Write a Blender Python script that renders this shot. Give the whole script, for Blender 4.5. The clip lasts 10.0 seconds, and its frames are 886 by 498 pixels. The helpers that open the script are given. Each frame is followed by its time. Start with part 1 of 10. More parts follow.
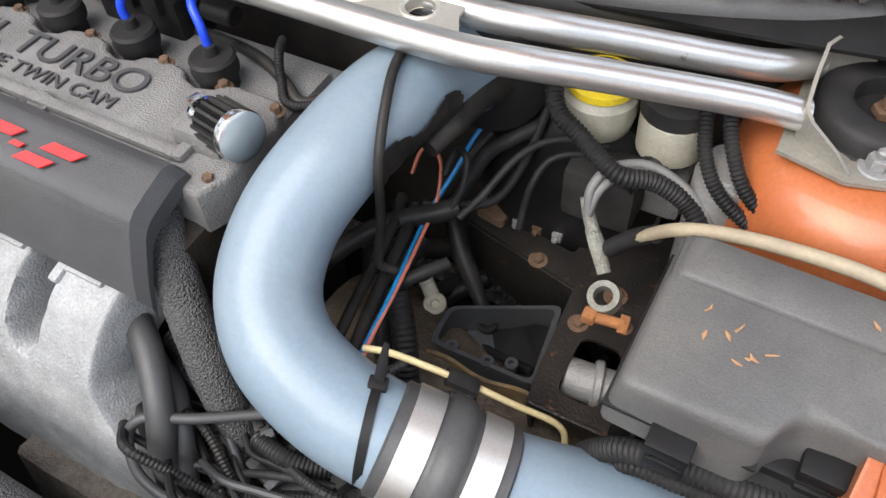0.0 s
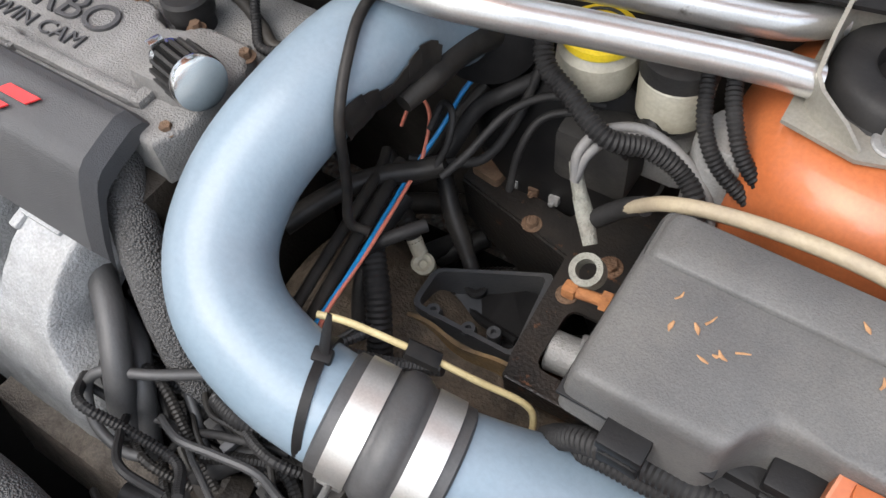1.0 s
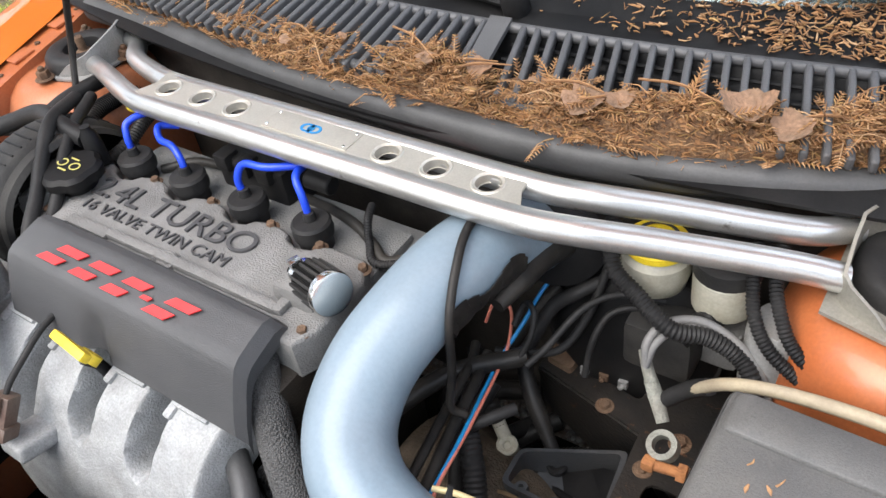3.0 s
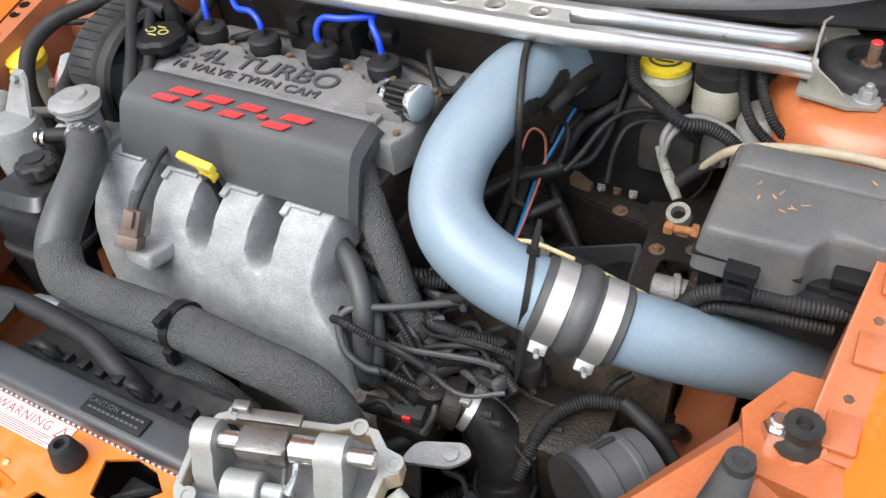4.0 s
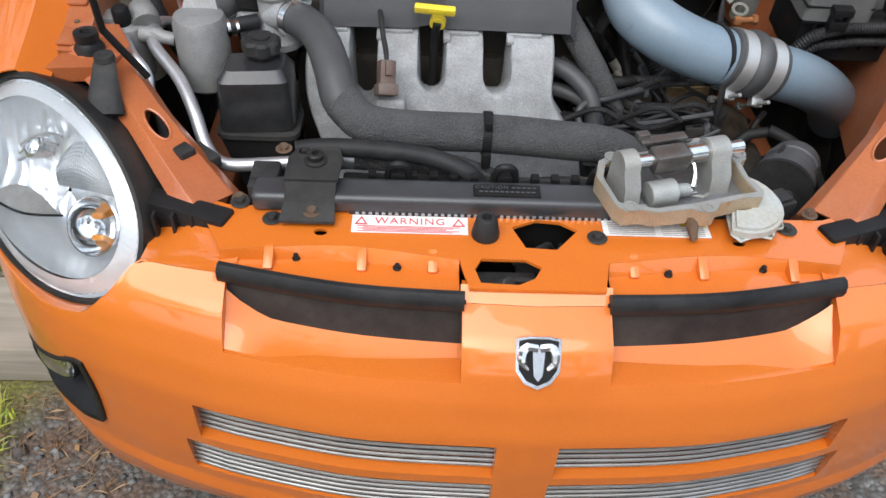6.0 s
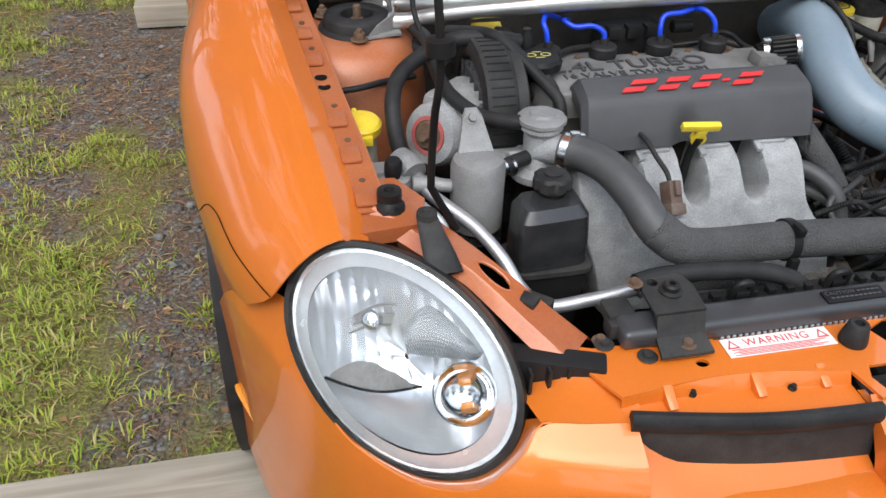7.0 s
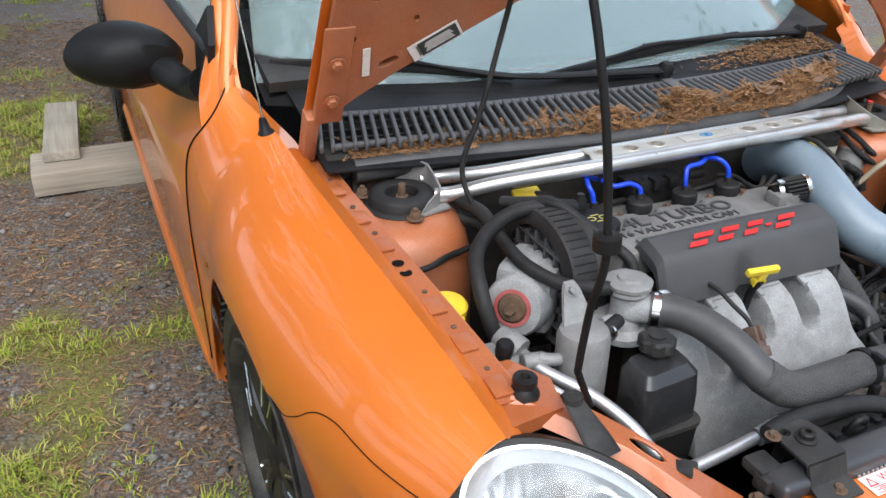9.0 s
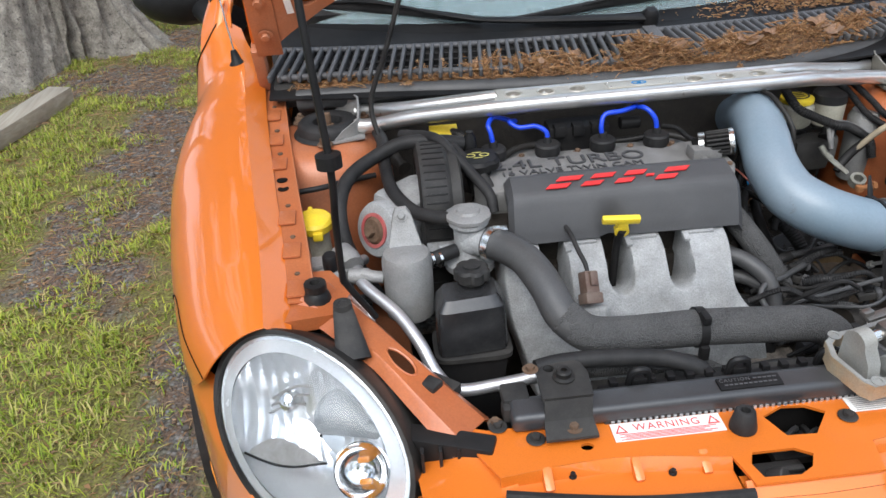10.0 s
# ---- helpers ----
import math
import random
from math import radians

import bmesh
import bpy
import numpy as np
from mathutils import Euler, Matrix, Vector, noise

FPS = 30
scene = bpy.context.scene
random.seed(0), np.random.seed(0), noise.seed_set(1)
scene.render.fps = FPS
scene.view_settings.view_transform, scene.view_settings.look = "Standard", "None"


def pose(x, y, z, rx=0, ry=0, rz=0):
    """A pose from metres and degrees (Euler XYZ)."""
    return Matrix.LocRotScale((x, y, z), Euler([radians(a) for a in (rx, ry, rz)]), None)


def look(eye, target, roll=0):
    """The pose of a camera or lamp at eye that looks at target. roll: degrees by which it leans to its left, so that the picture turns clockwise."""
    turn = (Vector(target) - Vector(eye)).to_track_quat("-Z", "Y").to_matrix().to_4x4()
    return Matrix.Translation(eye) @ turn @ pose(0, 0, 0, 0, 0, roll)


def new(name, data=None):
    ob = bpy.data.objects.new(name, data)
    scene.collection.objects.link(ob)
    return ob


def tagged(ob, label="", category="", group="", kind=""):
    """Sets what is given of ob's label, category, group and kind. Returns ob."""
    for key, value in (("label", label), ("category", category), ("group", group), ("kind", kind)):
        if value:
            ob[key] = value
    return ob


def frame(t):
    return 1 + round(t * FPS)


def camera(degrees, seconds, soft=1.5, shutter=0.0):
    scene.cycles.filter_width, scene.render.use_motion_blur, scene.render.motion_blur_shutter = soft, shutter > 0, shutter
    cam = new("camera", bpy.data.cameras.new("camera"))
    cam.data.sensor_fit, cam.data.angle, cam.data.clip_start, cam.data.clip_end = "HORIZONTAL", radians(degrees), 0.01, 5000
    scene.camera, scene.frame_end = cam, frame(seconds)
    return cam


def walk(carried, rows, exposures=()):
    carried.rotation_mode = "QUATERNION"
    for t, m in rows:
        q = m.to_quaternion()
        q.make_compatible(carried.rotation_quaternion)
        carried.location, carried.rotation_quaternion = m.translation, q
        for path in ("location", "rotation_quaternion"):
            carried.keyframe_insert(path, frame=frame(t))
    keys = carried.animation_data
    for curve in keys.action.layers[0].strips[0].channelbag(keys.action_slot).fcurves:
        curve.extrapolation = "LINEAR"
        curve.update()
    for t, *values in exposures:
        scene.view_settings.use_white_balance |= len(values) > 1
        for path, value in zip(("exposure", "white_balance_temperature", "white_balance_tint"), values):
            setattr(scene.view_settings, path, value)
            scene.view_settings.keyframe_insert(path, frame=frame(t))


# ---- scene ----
cam = camera(57.6, 10.0)
PATH = [
    (0, (0.477, 0.284, 1.211), (-0.177, 1.347, -0.353), -4.0),
    (0.5, (0.502, 0.34, 1.204), (-0.224, 1.311, -0.386), -6.2),
    (1, (0.515, 0.354, 1.184), (-0.209, 1.237, -0.459), -7.6),
    (1.5, (0.531, 0.355, 1.225), (-0.253, 1.31, -0.348), -7.9),
    (2, (0.539, 0.332, 1.27), (-0.335, 1.453, -0.137), -7.5),
    (2.2, (0.535, 0.322, 1.282), (-0.371, 1.469, -0.083), -7.7),
    (3.3, (0.519, 0.196, 1.277), (-0.443, 1.345, -0.047), -10.0),
    (3.5, (0.523, 0.099, 1.28), (-0.391, 1.278, -0.052), -10.1),
    (4, (0.522, -0.04, 1.284), (-0.258, 1.183, -0.093), -6.9),
    (4.3, (0.511, -0.072, 1.263), (-0.295, 1.136, -0.111), -7.0),
    (4.5, (0.459, -0.103, 1.268), (-0.307, 1.109, -0.127), -4.0),
    (4.6, (0.423, -0.108, 1.261), (-0.324, 1.096, -0.151), -3.1),
    (5, (0.28, -0.141, 1.165), (-0.404, 1.066, -0.275), -2.1),
    (5.2, (0.169, -0.189, 1.13), (-0.37, 1.05, -0.344), -0.8),
    (6.3, (-0.251, -0.618, 1.276), (-0.086, 0.882, -0.037), 4.2),
    (6.5, (-0.354, -0.62, 1.269), (-0.174, 0.905, -0.013), 4.8),
    (6.7, (-0.477, -0.573, 1.24), (-0.252, 0.983, 0.004), 4.1),
    (6.8, (-0.541, -0.521, 1.229), (-0.285, 1.039, 0.003), 3.3),
    (6.9, (-0.601, -0.476, 1.227), (-0.306, 1.086, 0.014), 2.9),
    (7, (-0.68, -0.437, 1.257), (-0.323, 1.132, 0.069), 1.7),
    (7.1, (-0.739, -0.403, 1.27), (-0.348, 1.185, 0.119), 1.2),
    (7.2, (-0.793, -0.37, 1.287), (-0.369, 1.231, 0.165), 0.1),
    (7.5, (-0.972, -0.29, 1.298), (-0.338, 1.316, 0.29), -0.1),
    (8, (-1.123, -0.197, 1.335), (-0.277, 1.347, 0.386), 1.8),
    (8.5, (-1.145, -0.196, 1.327), (-0.289, 1.343, 0.379), 2.5),
    (9, (-0.988, -0.281, 1.329), (-0.241, 1.312, 0.378), 1.3),
    (9.3, (-0.799, -0.354, 1.325), (-0.267, 1.326, 0.38), 0.4),
    (9.5, (-0.672, -0.386, 1.327), (-0.278, 1.315, 0.352), -2.0),
    (9.8, (-0.537, -0.461, 1.326), (-0.309, 1.261, 0.335), -3.4),
    (9.9, (-0.488, -0.509, 1.323), (-0.324, 1.211, 0.316), -3.4),
    (10, (-0.452, -0.542, 1.325), (-0.329, 1.168, 0.294), -3.4),
]
walk(cam, [(t, look(eye, target, roll)) for t, eye, target, roll in PATH],
     [(0.0, 1.68, 6500, 10), (2.2, 1.78, 6500, 10), (3.5, 1.84, 6400, 9), (4.5, 1.64, 6300, 8), (5.2, 1.40, 6250, 8), (6.3, 1.12, 6200, 8), (7.2, 1.18, 6200, 8), (8.0, 1.32, 6150, 8), (10.0, 1.26, 6150, 8)])

# ---- light ----
world = bpy.data.worlds.new("world")
scene.world = world
world.use_nodes = True
wn = world.node_tree.nodes
sky = wn.new("ShaderNodeTexSky")
sky.sky_type = "NISHITA"
sky.sun_disc = False
sky.sun_elevation = radians(50)
sky.sun_rotation = radians(200)
sky.air_density, sky.dust_density, sky.ozone_density = 1.0, 4.0, 1.0
veil = wn.new("ShaderNodeMix")              # thin cloud over the clear sky
veil.data_type = "RGBA"
veil.inputs[0].default_value = 0.5
veil.inputs[7].default_value = (8.7, 9.4, 10.5, 1)
world.node_tree.links.new(sky.outputs[0], veil.inputs[6])
world.node_tree.links.new(veil.outputs[2], wn["Background"].inputs[0])
wn["Background"].inputs[1].default_value = 0.11
sun_data = bpy.data.lights.new("sun", "SUN")
sun_data.energy, sun_data.angle, sun_data.color = 1.2, radians(58), (1.0, 0.985, 0.965)
sun = new("sun", sun_data)
sun.matrix_world = look((-1.5, -4, 6), (0, 0, 0))
scene.view_settings.exposure = 0.9


# ---- mesh helpers ----
V = Vector


def thing(name, at, label, category, group="", kind=""):
    ob = new(name)
    ob.location = at
    return tagged(ob, label, category, group, kind)


def world_at(ob):
    p = V((0, 0, 0))
    while ob:
        p = p + ob.location
        ob = ob.parent
    return p


def part(name, bm, material, parent=None, label="", angle=38, at=None):
    """Links a bmesh, given in world places, as one mesh under its parent."""
    bmesh.ops.recalc_face_normals(bm, faces=bm.faces)
    base = world_at(parent) if parent else V((0, 0, 0))
    off = V(at) if at is not None else base
    bmesh.ops.translate(bm, verts=bm.verts, vec=-off)
    me = bpy.data.meshes.new(name)
    bm.to_mesh(me)
    bm.free()
    me.shade_smooth()
    me.set_sharp_from_angle(angle=radians(angle))
    mats = material if isinstance(material, (list, tuple)) else [material]
    for m in mats:
        me.materials.append(m)
    ob = new(name, me)
    ob.parent = parent
    ob.location = off - base
    if label:
        tagged(ob, label)
    return ob


def single(name, bm, material, label, category, group="", kind="", angle=38, at=None):
    """A thing that is one mesh, its origin at its base."""
    if at is None:
        lo = min(v.co.z for v in bm.verts)
        c = sum((v.co for v in bm.verts), V()) / max(1, len(bm.verts))
        at = (c.x, c.y, lo)
    return tagged(part(name, bm, material, None, "", angle, at), label, category, group, kind)


def spline(pts, n=6):
    pts = [V(p) for p in pts]
    if len(pts) < 3:
        return [pts[0].lerp(pts[1], i / n) for i in range(n + 1)]
    out = []
    q = [2 * pts[0] - pts[1]] + pts + [2 * pts[-1] - pts[-2]]
    for i in range(1, len(q) - 2):
        a, b, c, d = q[i - 1:i + 3]
        for k in range(n):
            t = k / n
            out.append(0.5 * (2 * b + (c - a) * t + (2 * a - 5 * b + 4 * c - d) * t * t + (3 * b - a - 3 * c + d) * t ** 3))
    return out + [pts[-1]]


def table(x, keys):
    """Piecewise linear value from (x, value) keys."""
    if x <= keys[0][0]:
        return keys[0][1]
    for (a, p), (b, q) in zip(keys, keys[1:]):
        if x <= b:
            return p + (q - p) * (x - a) / (b - a)
    return keys[-1][1]


def soft(x, keys):
    """As table, eased between the keys by a Catmull-Rom curve."""
    ks = [(2 * keys[0][0] - keys[1][0], 2 * keys[0][1] - keys[1][1])] + list(keys) + [(2 * keys[-1][0] - keys[-2][0], 2 * keys[-1][1] - keys[-2][1])]
    x = min(max(x, keys[0][0]), keys[-1][0])
    for i in range(1, len(ks) - 2):
        if x <= ks[i + 1][0]:
            t = (x - ks[i][0]) / (ks[i + 1][0] - ks[i][0])
            a, b, c, d = (k[1] for k in ks[i - 1:i + 3])
            return 0.5 * (2 * b + (c - a) * t + (2 * a - 5 * b + 4 * c - d) * t * t + (3 * b - a - 3 * c + d) * t ** 3)
    return keys[-1][1]


def tube(bm, pts, r, seg=12, n=6, cap=True, rib=None, flat=1.0, curve=True):
    """A round tube along points; r a number, or a list for the points; rib = (pitch, depth) corrugates it."""
    rs = r if isinstance(r, (list, tuple)) else [r] * len(pts)
    path = spline(pts, n) if curve else [V(p) for p in pts]
    m = (len(path) - 1) / max(1, len(pts) - 1)
    rad = [table(i / m, list(enumerate(rs))) for i in range(len(path))]
    if rib:
        run, fine, fr = [0.0], [], []
        for a, b in zip(path, path[1:]):
            run.append(run[-1] + (b - a).length)
        total = run[-1]
        k = max(2, int(total / rib[0] * 2))
        j = 0
        for i in range(k + 1):
            d = total * i / k
            while j < len(run) - 2 and run[j + 1] < d:
                j += 1
            t = (d - run[j]) / max(1e-9, run[j + 1] - run[j])
            fine.append(path[j].lerp(path[j + 1], min(1, t)))
            fr.append((rad[j] + (rad[j + 1] - rad[j]) * min(1, t)) - (rib[1] if i % 2 else 0))
        path, rad = fine, fr
    up = V((0, 0, 1))
    t0 = (path[1] - path[0]).normalized()
    if abs(t0.dot(up)) > 0.95:
        up = V((0, 1, 0))
    side = t0.cross(up).normalized()
    rings = []
    for i, p in enumerate(path):
        t = (path[min(i + 1, len(path) - 1)] - path[max(i - 1, 0)]).normalized()
        side = (side - t * side.dot(t)).normalized()
        oth = t.cross(side)
        rings.append([bm.verts.new(p + rad[i] * (side * math.cos(2 * math.pi * k / seg) + oth * flat * math.sin(2 * math.pi * k / seg))) for k in range(seg)])
    for a, b in zip(rings, rings[1:]):
        for k in range(seg):
            bm.faces.new((a[k], a[(k + 1) % seg], b[(k + 1) % seg], b[k]))
    if cap:
        bm.faces.new(rings[0])
        bm.faces.new(rings[-1])
    return bm


def lathe(bm, at, way, prof, seg=24, squash=1.0, turn=0.0):
    """Turns a profile of (height, radius) round the line from at along way."""
    m = V(way).normalized().to_track_quat("Z", "Y").to_matrix()
    rings = []
    for h, r in prof:
        rings.append([bm.verts.new(V(at) + m @ V((r * math.cos(turn + 2 * math.pi * k / seg), r * squash * math.sin(turn + 2 * math.pi * k / seg), h))) for k in range(seg)])
    for a, b in zip(rings, rings[1:]):
        for k in range(seg):
            bm.faces.new((a[k], a[(k + 1) % seg], b[(k + 1) % seg], b[k]))
    if abs(prof[0][0] - prof[-1][0]) < 1e-6 and prof[-1][1] > 1e-6:
        if abs(prof[0][1] - prof[-1][1]) > 1e-6:
            for k in range(seg):
                bm.faces.new((rings[-1][k], rings[-1][(k + 1) % seg], rings[0][(k + 1) % seg], rings[0][k]))
    else:
        if prof[0][1] > 1e-6:
            bm.faces.new(rings[0])
        if prof[-1][1] > 1e-6:
            bm.faces.new(rings[-1])
    bmesh.ops.remove_doubles(bm, verts=bm.verts[:], dist=1e-6)
    return bm


def cyl(bm, a, b, r, seg=20, edge=0.0015):
    a, b = V(a), V(b)
    h = (b - a).length
    e = min(edge, r * 0.4, h * 0.4)
    return lathe(bm, a, b - a, [(0, r - e), (e, r), (h - e, r), (h, r - e)], seg)


def box(bm, c, s, bevel=0.003, m=None, segs=2):
    ge = bmesh.ops.create_cube(bm, size=1.0)
    mat4 = Matrix.Translation(V(c)) @ (m if m is not None else Matrix()) @ Matrix.Diagonal((*s, 1))
    bmesh.ops.transform(bm, matrix=mat4, verts=ge["verts"])
    if bevel:
        edges = list({e for v in ge["verts"] for e in v.link_edges})
        bmesh.ops.bevel(bm, geom=edges, offset=min(bevel, min(s) * 0.45), segments=segs, affect="EDGES", profile=0.6)
    return bm


def hexa(bm, at, way, r, h):
    return lathe(bm, at, way, [(0, r), (h * 0.85, r), (h, r * 0.9)], 6)


def bolt(bm, at, way, r=0.006, h=0.006):
    """A hexagon bolt head on its washer."""
    w = V(way).normalized()
    cyl(bm, V(at), V(at) + w * 0.0015, r * 1.7, 16, 0.0004)
    hexa(bm, V(at) + w * 0.0015, w, r, h)
    return bm


def prism(bm, loops, ext):
    """A plate from an outline and holes (lists of points in one plane), as thick as ext."""
    ext = V(ext)
    sets = []
    for off in (V((0, 0, 0)), ext):
        edges, rings = [], []
        for loop in loops:
            vs = [bm.verts.new(V(p) + off) for p in loop]
            rings.append(vs)
            for i in range(len(vs)):
                edges.append(bm.edges.new((vs[i], vs[(i + 1) % len(vs)])))
        bmesh.ops.triangle_fill(bm, use_beauty=True, use_dissolve=False, edges=edges)
        sets.append(rings)
    for r0, r1 in zip(*sets):
        for i in range(len(r0)):
            j = (i + 1) % len(r0)
            bm.faces.new((r0[i], r0[j], r1[j], r1[i]))
    return bm


def oval(c, a, b, n=16, p=2.0):
    """A closed loop round c with half axes a and b (vectors); p above 2 squares it."""
    c, a, b = V(c), V(a), V(b)
    out = []
    for i in range(n):
        t = 2 * math.pi * i / n
        co, si = math.cos(t), math.sin(t)
        out.append(c + a * (math.copysign(abs(co) ** (2 / p), co)) + b * (math.copysign(abs(si) ** (2 / p), si)))
    return out


def grid(bm, fn, us, vs, thick=0.0, skip=None, mat=None):
    """A sheet fn(u, v); thick gives it a back; skip(u, v) leaves cells out."""
    rows = [[bm.verts.new(fn(u, v)) for v in vs] for u in us]
    faces = []
    for i in range(len(us) - 1):
        for j in range(len(vs) - 1):
            u, v = (us[i] + us[i + 1]) / 2, (vs[j] + vs[j + 1]) / 2
            if skip and skip(u, v):
                continue
            f = bm.faces.new((rows[i][j], rows[i + 1][j], rows[i + 1][j + 1], rows[i][j + 1]))
            if mat:
                f.material_index = mat(u, v)
            faces.append(f)
    if thick:
        bmesh.ops.recalc_face_normals(bm, faces=faces)
        used = {v for f in faces for v in f.verts}
        for v in used:
            v.normal_update()
        back = {v: bm.verts.new(v.co - v.normal * thick) for v in used}
        rim = [e for e in {e for f in faces for e in f.edges} if len(e.link_faces) == 1]
        for f in faces:
            g = bm.faces.new([back[v] for v in reversed(f.verts)])
            g.material_index = f.material_index
        for e in rim:
            a, b = e.verts
            bm.faces.new((a, b, back[b], back[a]))
    loose = [v for v in bm.verts if not v.link_faces]
    bmesh.ops.delete(bm, geom=loose, context="VERTS")
    return bm


def span(a, b, n):
    return [a + (b - a) * i / n for i in range(n + 1)]


def words(body, size, m, depth, material, name, parent, label="", spread=1.0, wide=1.0):
    """Raised lettering in the built-in font, turned into a mesh."""
    cu = bpy.data.curves.new(name, "FONT")
    cu.body, cu.size, cu.extrude, cu.align_x, cu.space_character = body, size, depth, "CENTER", spread
    cu.align_y = "CENTER"
    tmp = bpy.data.objects.new(name, cu)
    scene.collection.objects.link(tmp)
    dg = bpy.context.evaluated_depsgraph_get()
    me = bpy.data.meshes.new_from_object(tmp.evaluated_get(dg))
    bpy.data.objects.remove(tmp)
    bm = bmesh.new()
    bm.from_mesh(me)
    bpy.data.meshes.remove(me)
    bmesh.ops.transform(bm, matrix=m @ Matrix.Diagonal((wide, 1, 1, 1)), verts=bm.verts)
    return part(name, bm, material, parent, label)


def frame_of(at, right, up):
    """A pose with x to the right and y up."""
    r = V(right).normalized()
    u = (V(up) - r * V(up).dot(r)).normalized()
    n = r.cross(u)
    return Matrix(((r.x, u.x, n.x, at[0]), (r.y, u.y, n.y, at[1]), (r.z, u.z, n.z, at[2]), (0, 0, 0, 1)))


# ---- materials ----
def material(name, col, col2=None, rough=0.5, metal=0.0, scale=30.0, bump=0.1, fine=300.0, coat=0.0, dust=0.0,
             dust_col=(0.30, 0.26, 0.21), spec=0.5, vary=0.12, wear=0.0, wear_col=(0.2, 0.1, 0.05), weave=0.0, detail=4.0):
    m = bpy.data.materials.new(name)
    m.use_nodes = True
    nt = m.node_tree
    nodes, link = nt.nodes, nt.links.new
    b = nodes["Principled BSDF"]
    tc = nodes.new("ShaderNodeTexCoord")
    col2 = col2 or tuple(c * 0.72 for c in col)

    def noise_at(s, d=4.0, r=0.55):
        n = nodes.new("ShaderNodeTexNoise")
        n.inputs["Scale"].default_value, n.inputs["Detail"].default_value, n.inputs["Roughness"].default_value = s, d, r
        link(tc.outputs["Object"], n.inputs["Vector"])
        return n

    def ramp(src, a, z):
        r = nodes.new("ShaderNodeMapRange")
        r.inputs["From Min"].default_value, r.inputs["From Max"].default_value = a, z
        link(src, r.inputs["Value"])
        return r.outputs["Result"]

    def mix(fac, a, c):
        x = nodes.new("ShaderNodeMix")
        x.data_type = "RGBA"
        link(fac, x.inputs[0])
        for s, v in ((6, a), (7, c)):
            if isinstance(v, tuple):
                x.inputs[s].default_value = (*v[:3], 1)
            else:
                link(v, x.inputs[s])
        return x.outputs[2]

    big, small = noise_at(scale), noise_at(fine, 3.0)
    c = mix(ramp(big.outputs["Fac"], 0.32, 0.68), col, col2)
    if wear:
        w = noise_at(scale * 2.2, 6.0, 0.7)
        c = mix(ramp(w.outputs["Fac"], 0.66 - 0.3 * wear, 0.74 - 0.26 * wear), c, wear_col)
    if dust:
        d = noise_at(scale * 0.6, 8.0, 0.68)
        k = nodes.new("ShaderNodeMath")
        k.operation = "MULTIPLY"
        k.inputs[1].default_value = dust
        link(ramp(d.outputs["Fac"], 0.38, 0.72), k.inputs[0])
        c = mix(k.outputs[0], c, dust_col)
    if weave:
        cells = nodes.new("ShaderNodeTexVoronoi")
        cells.inputs["Scale"].default_value = weave
        link(tc.outputs["Object"], cells.inputs["Vector"])
        c = mix(ramp(cells.outputs["Distance"], 0.25, 0.62), tuple(2.5 * v for v in col), c)
    hs = nodes.new("ShaderNodeHueSaturation")
    link(c, hs.inputs["Color"])
    rg = nodes.new("ShaderNodeMapRange")
    rg.inputs["From Min"].default_value, rg.inputs["From Max"].default_value = 0.25, 0.75
    rg.inputs["To Min"].default_value, rg.inputs["To Max"].default_value = 1 - vary, 1 + vary
    link(small.outputs["Fac"], rg.inputs["Value"])
    link(rg.outputs["Result"], hs.inputs["Value"])
    link(hs.outputs["Color"], b.inputs["Base Color"])
    rr = nodes.new("ShaderNodeMapRange")
    rr.inputs["To Min"].default_value, rr.inputs["To Max"].default_value = max(0.02, rough * 0.8), min(1, rough * 1.25)
    link(big.outputs["Fac"], rr.inputs["Value"])
    link(rr.outputs["Result"], b.inputs["Roughness"])
    b.inputs["Metallic"].default_value = metal
    b.inputs["Specular IOR Level"].default_value = spec
    b.inputs["Coat Weight"].default_value = coat
    b.inputs["Coat Roughness"].default_value = 0.04
    if bump:
        h = small.outputs["Fac"]
        if weave:
            h = cells.outputs["Distance"]
        bp = nodes.new("ShaderNodeBump")
        bp.inputs["Strength"].default_value, bp.inputs["Distance"].default_value = bump, 0.004
        link(h, bp.inputs["Height"])
        link(bp.outputs["Normal"], b.inputs["Normal"])
    return m


PAINT = material("orange_paint", (0.68, 0.170, 0.014), (0.62, 0.150, 0.013), 0.42, 0.18, 3.0, 0.0, 900, coat=0.8, vary=0.1)
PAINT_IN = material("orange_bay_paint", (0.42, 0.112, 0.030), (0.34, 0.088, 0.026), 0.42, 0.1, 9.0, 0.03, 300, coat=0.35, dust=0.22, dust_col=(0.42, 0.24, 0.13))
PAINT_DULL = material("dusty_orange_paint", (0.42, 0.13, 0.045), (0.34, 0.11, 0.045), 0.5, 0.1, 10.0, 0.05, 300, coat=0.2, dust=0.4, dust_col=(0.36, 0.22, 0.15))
BLACK = material("black_plastic", (0.009, 0.009, 0.0095), (0.006, 0.006, 0.0065), 0.45, 0, 14, 0.06, 500, dust=0.10, dust_col=(0.12, 0.11, 0.10), spec=0.18)
BLACK_DUST = material("dusty_black_plastic", (0.020, 0.0195, 0.0195), (0.013, 0.013, 0.013), 0.56, 0, 16, 0.12, 450, dust=0.34, dust_col=(0.13, 0.12, 0.105), spec=0.25)
HOSEGREY = material("dusty_grey_hose", (0.050, 0.050, 0.051), (0.034, 0.034, 0.034), 0.5, 0, 18, 0.08, 400, dust=0.3, dust_col=(0.12, 0.115, 0.11))
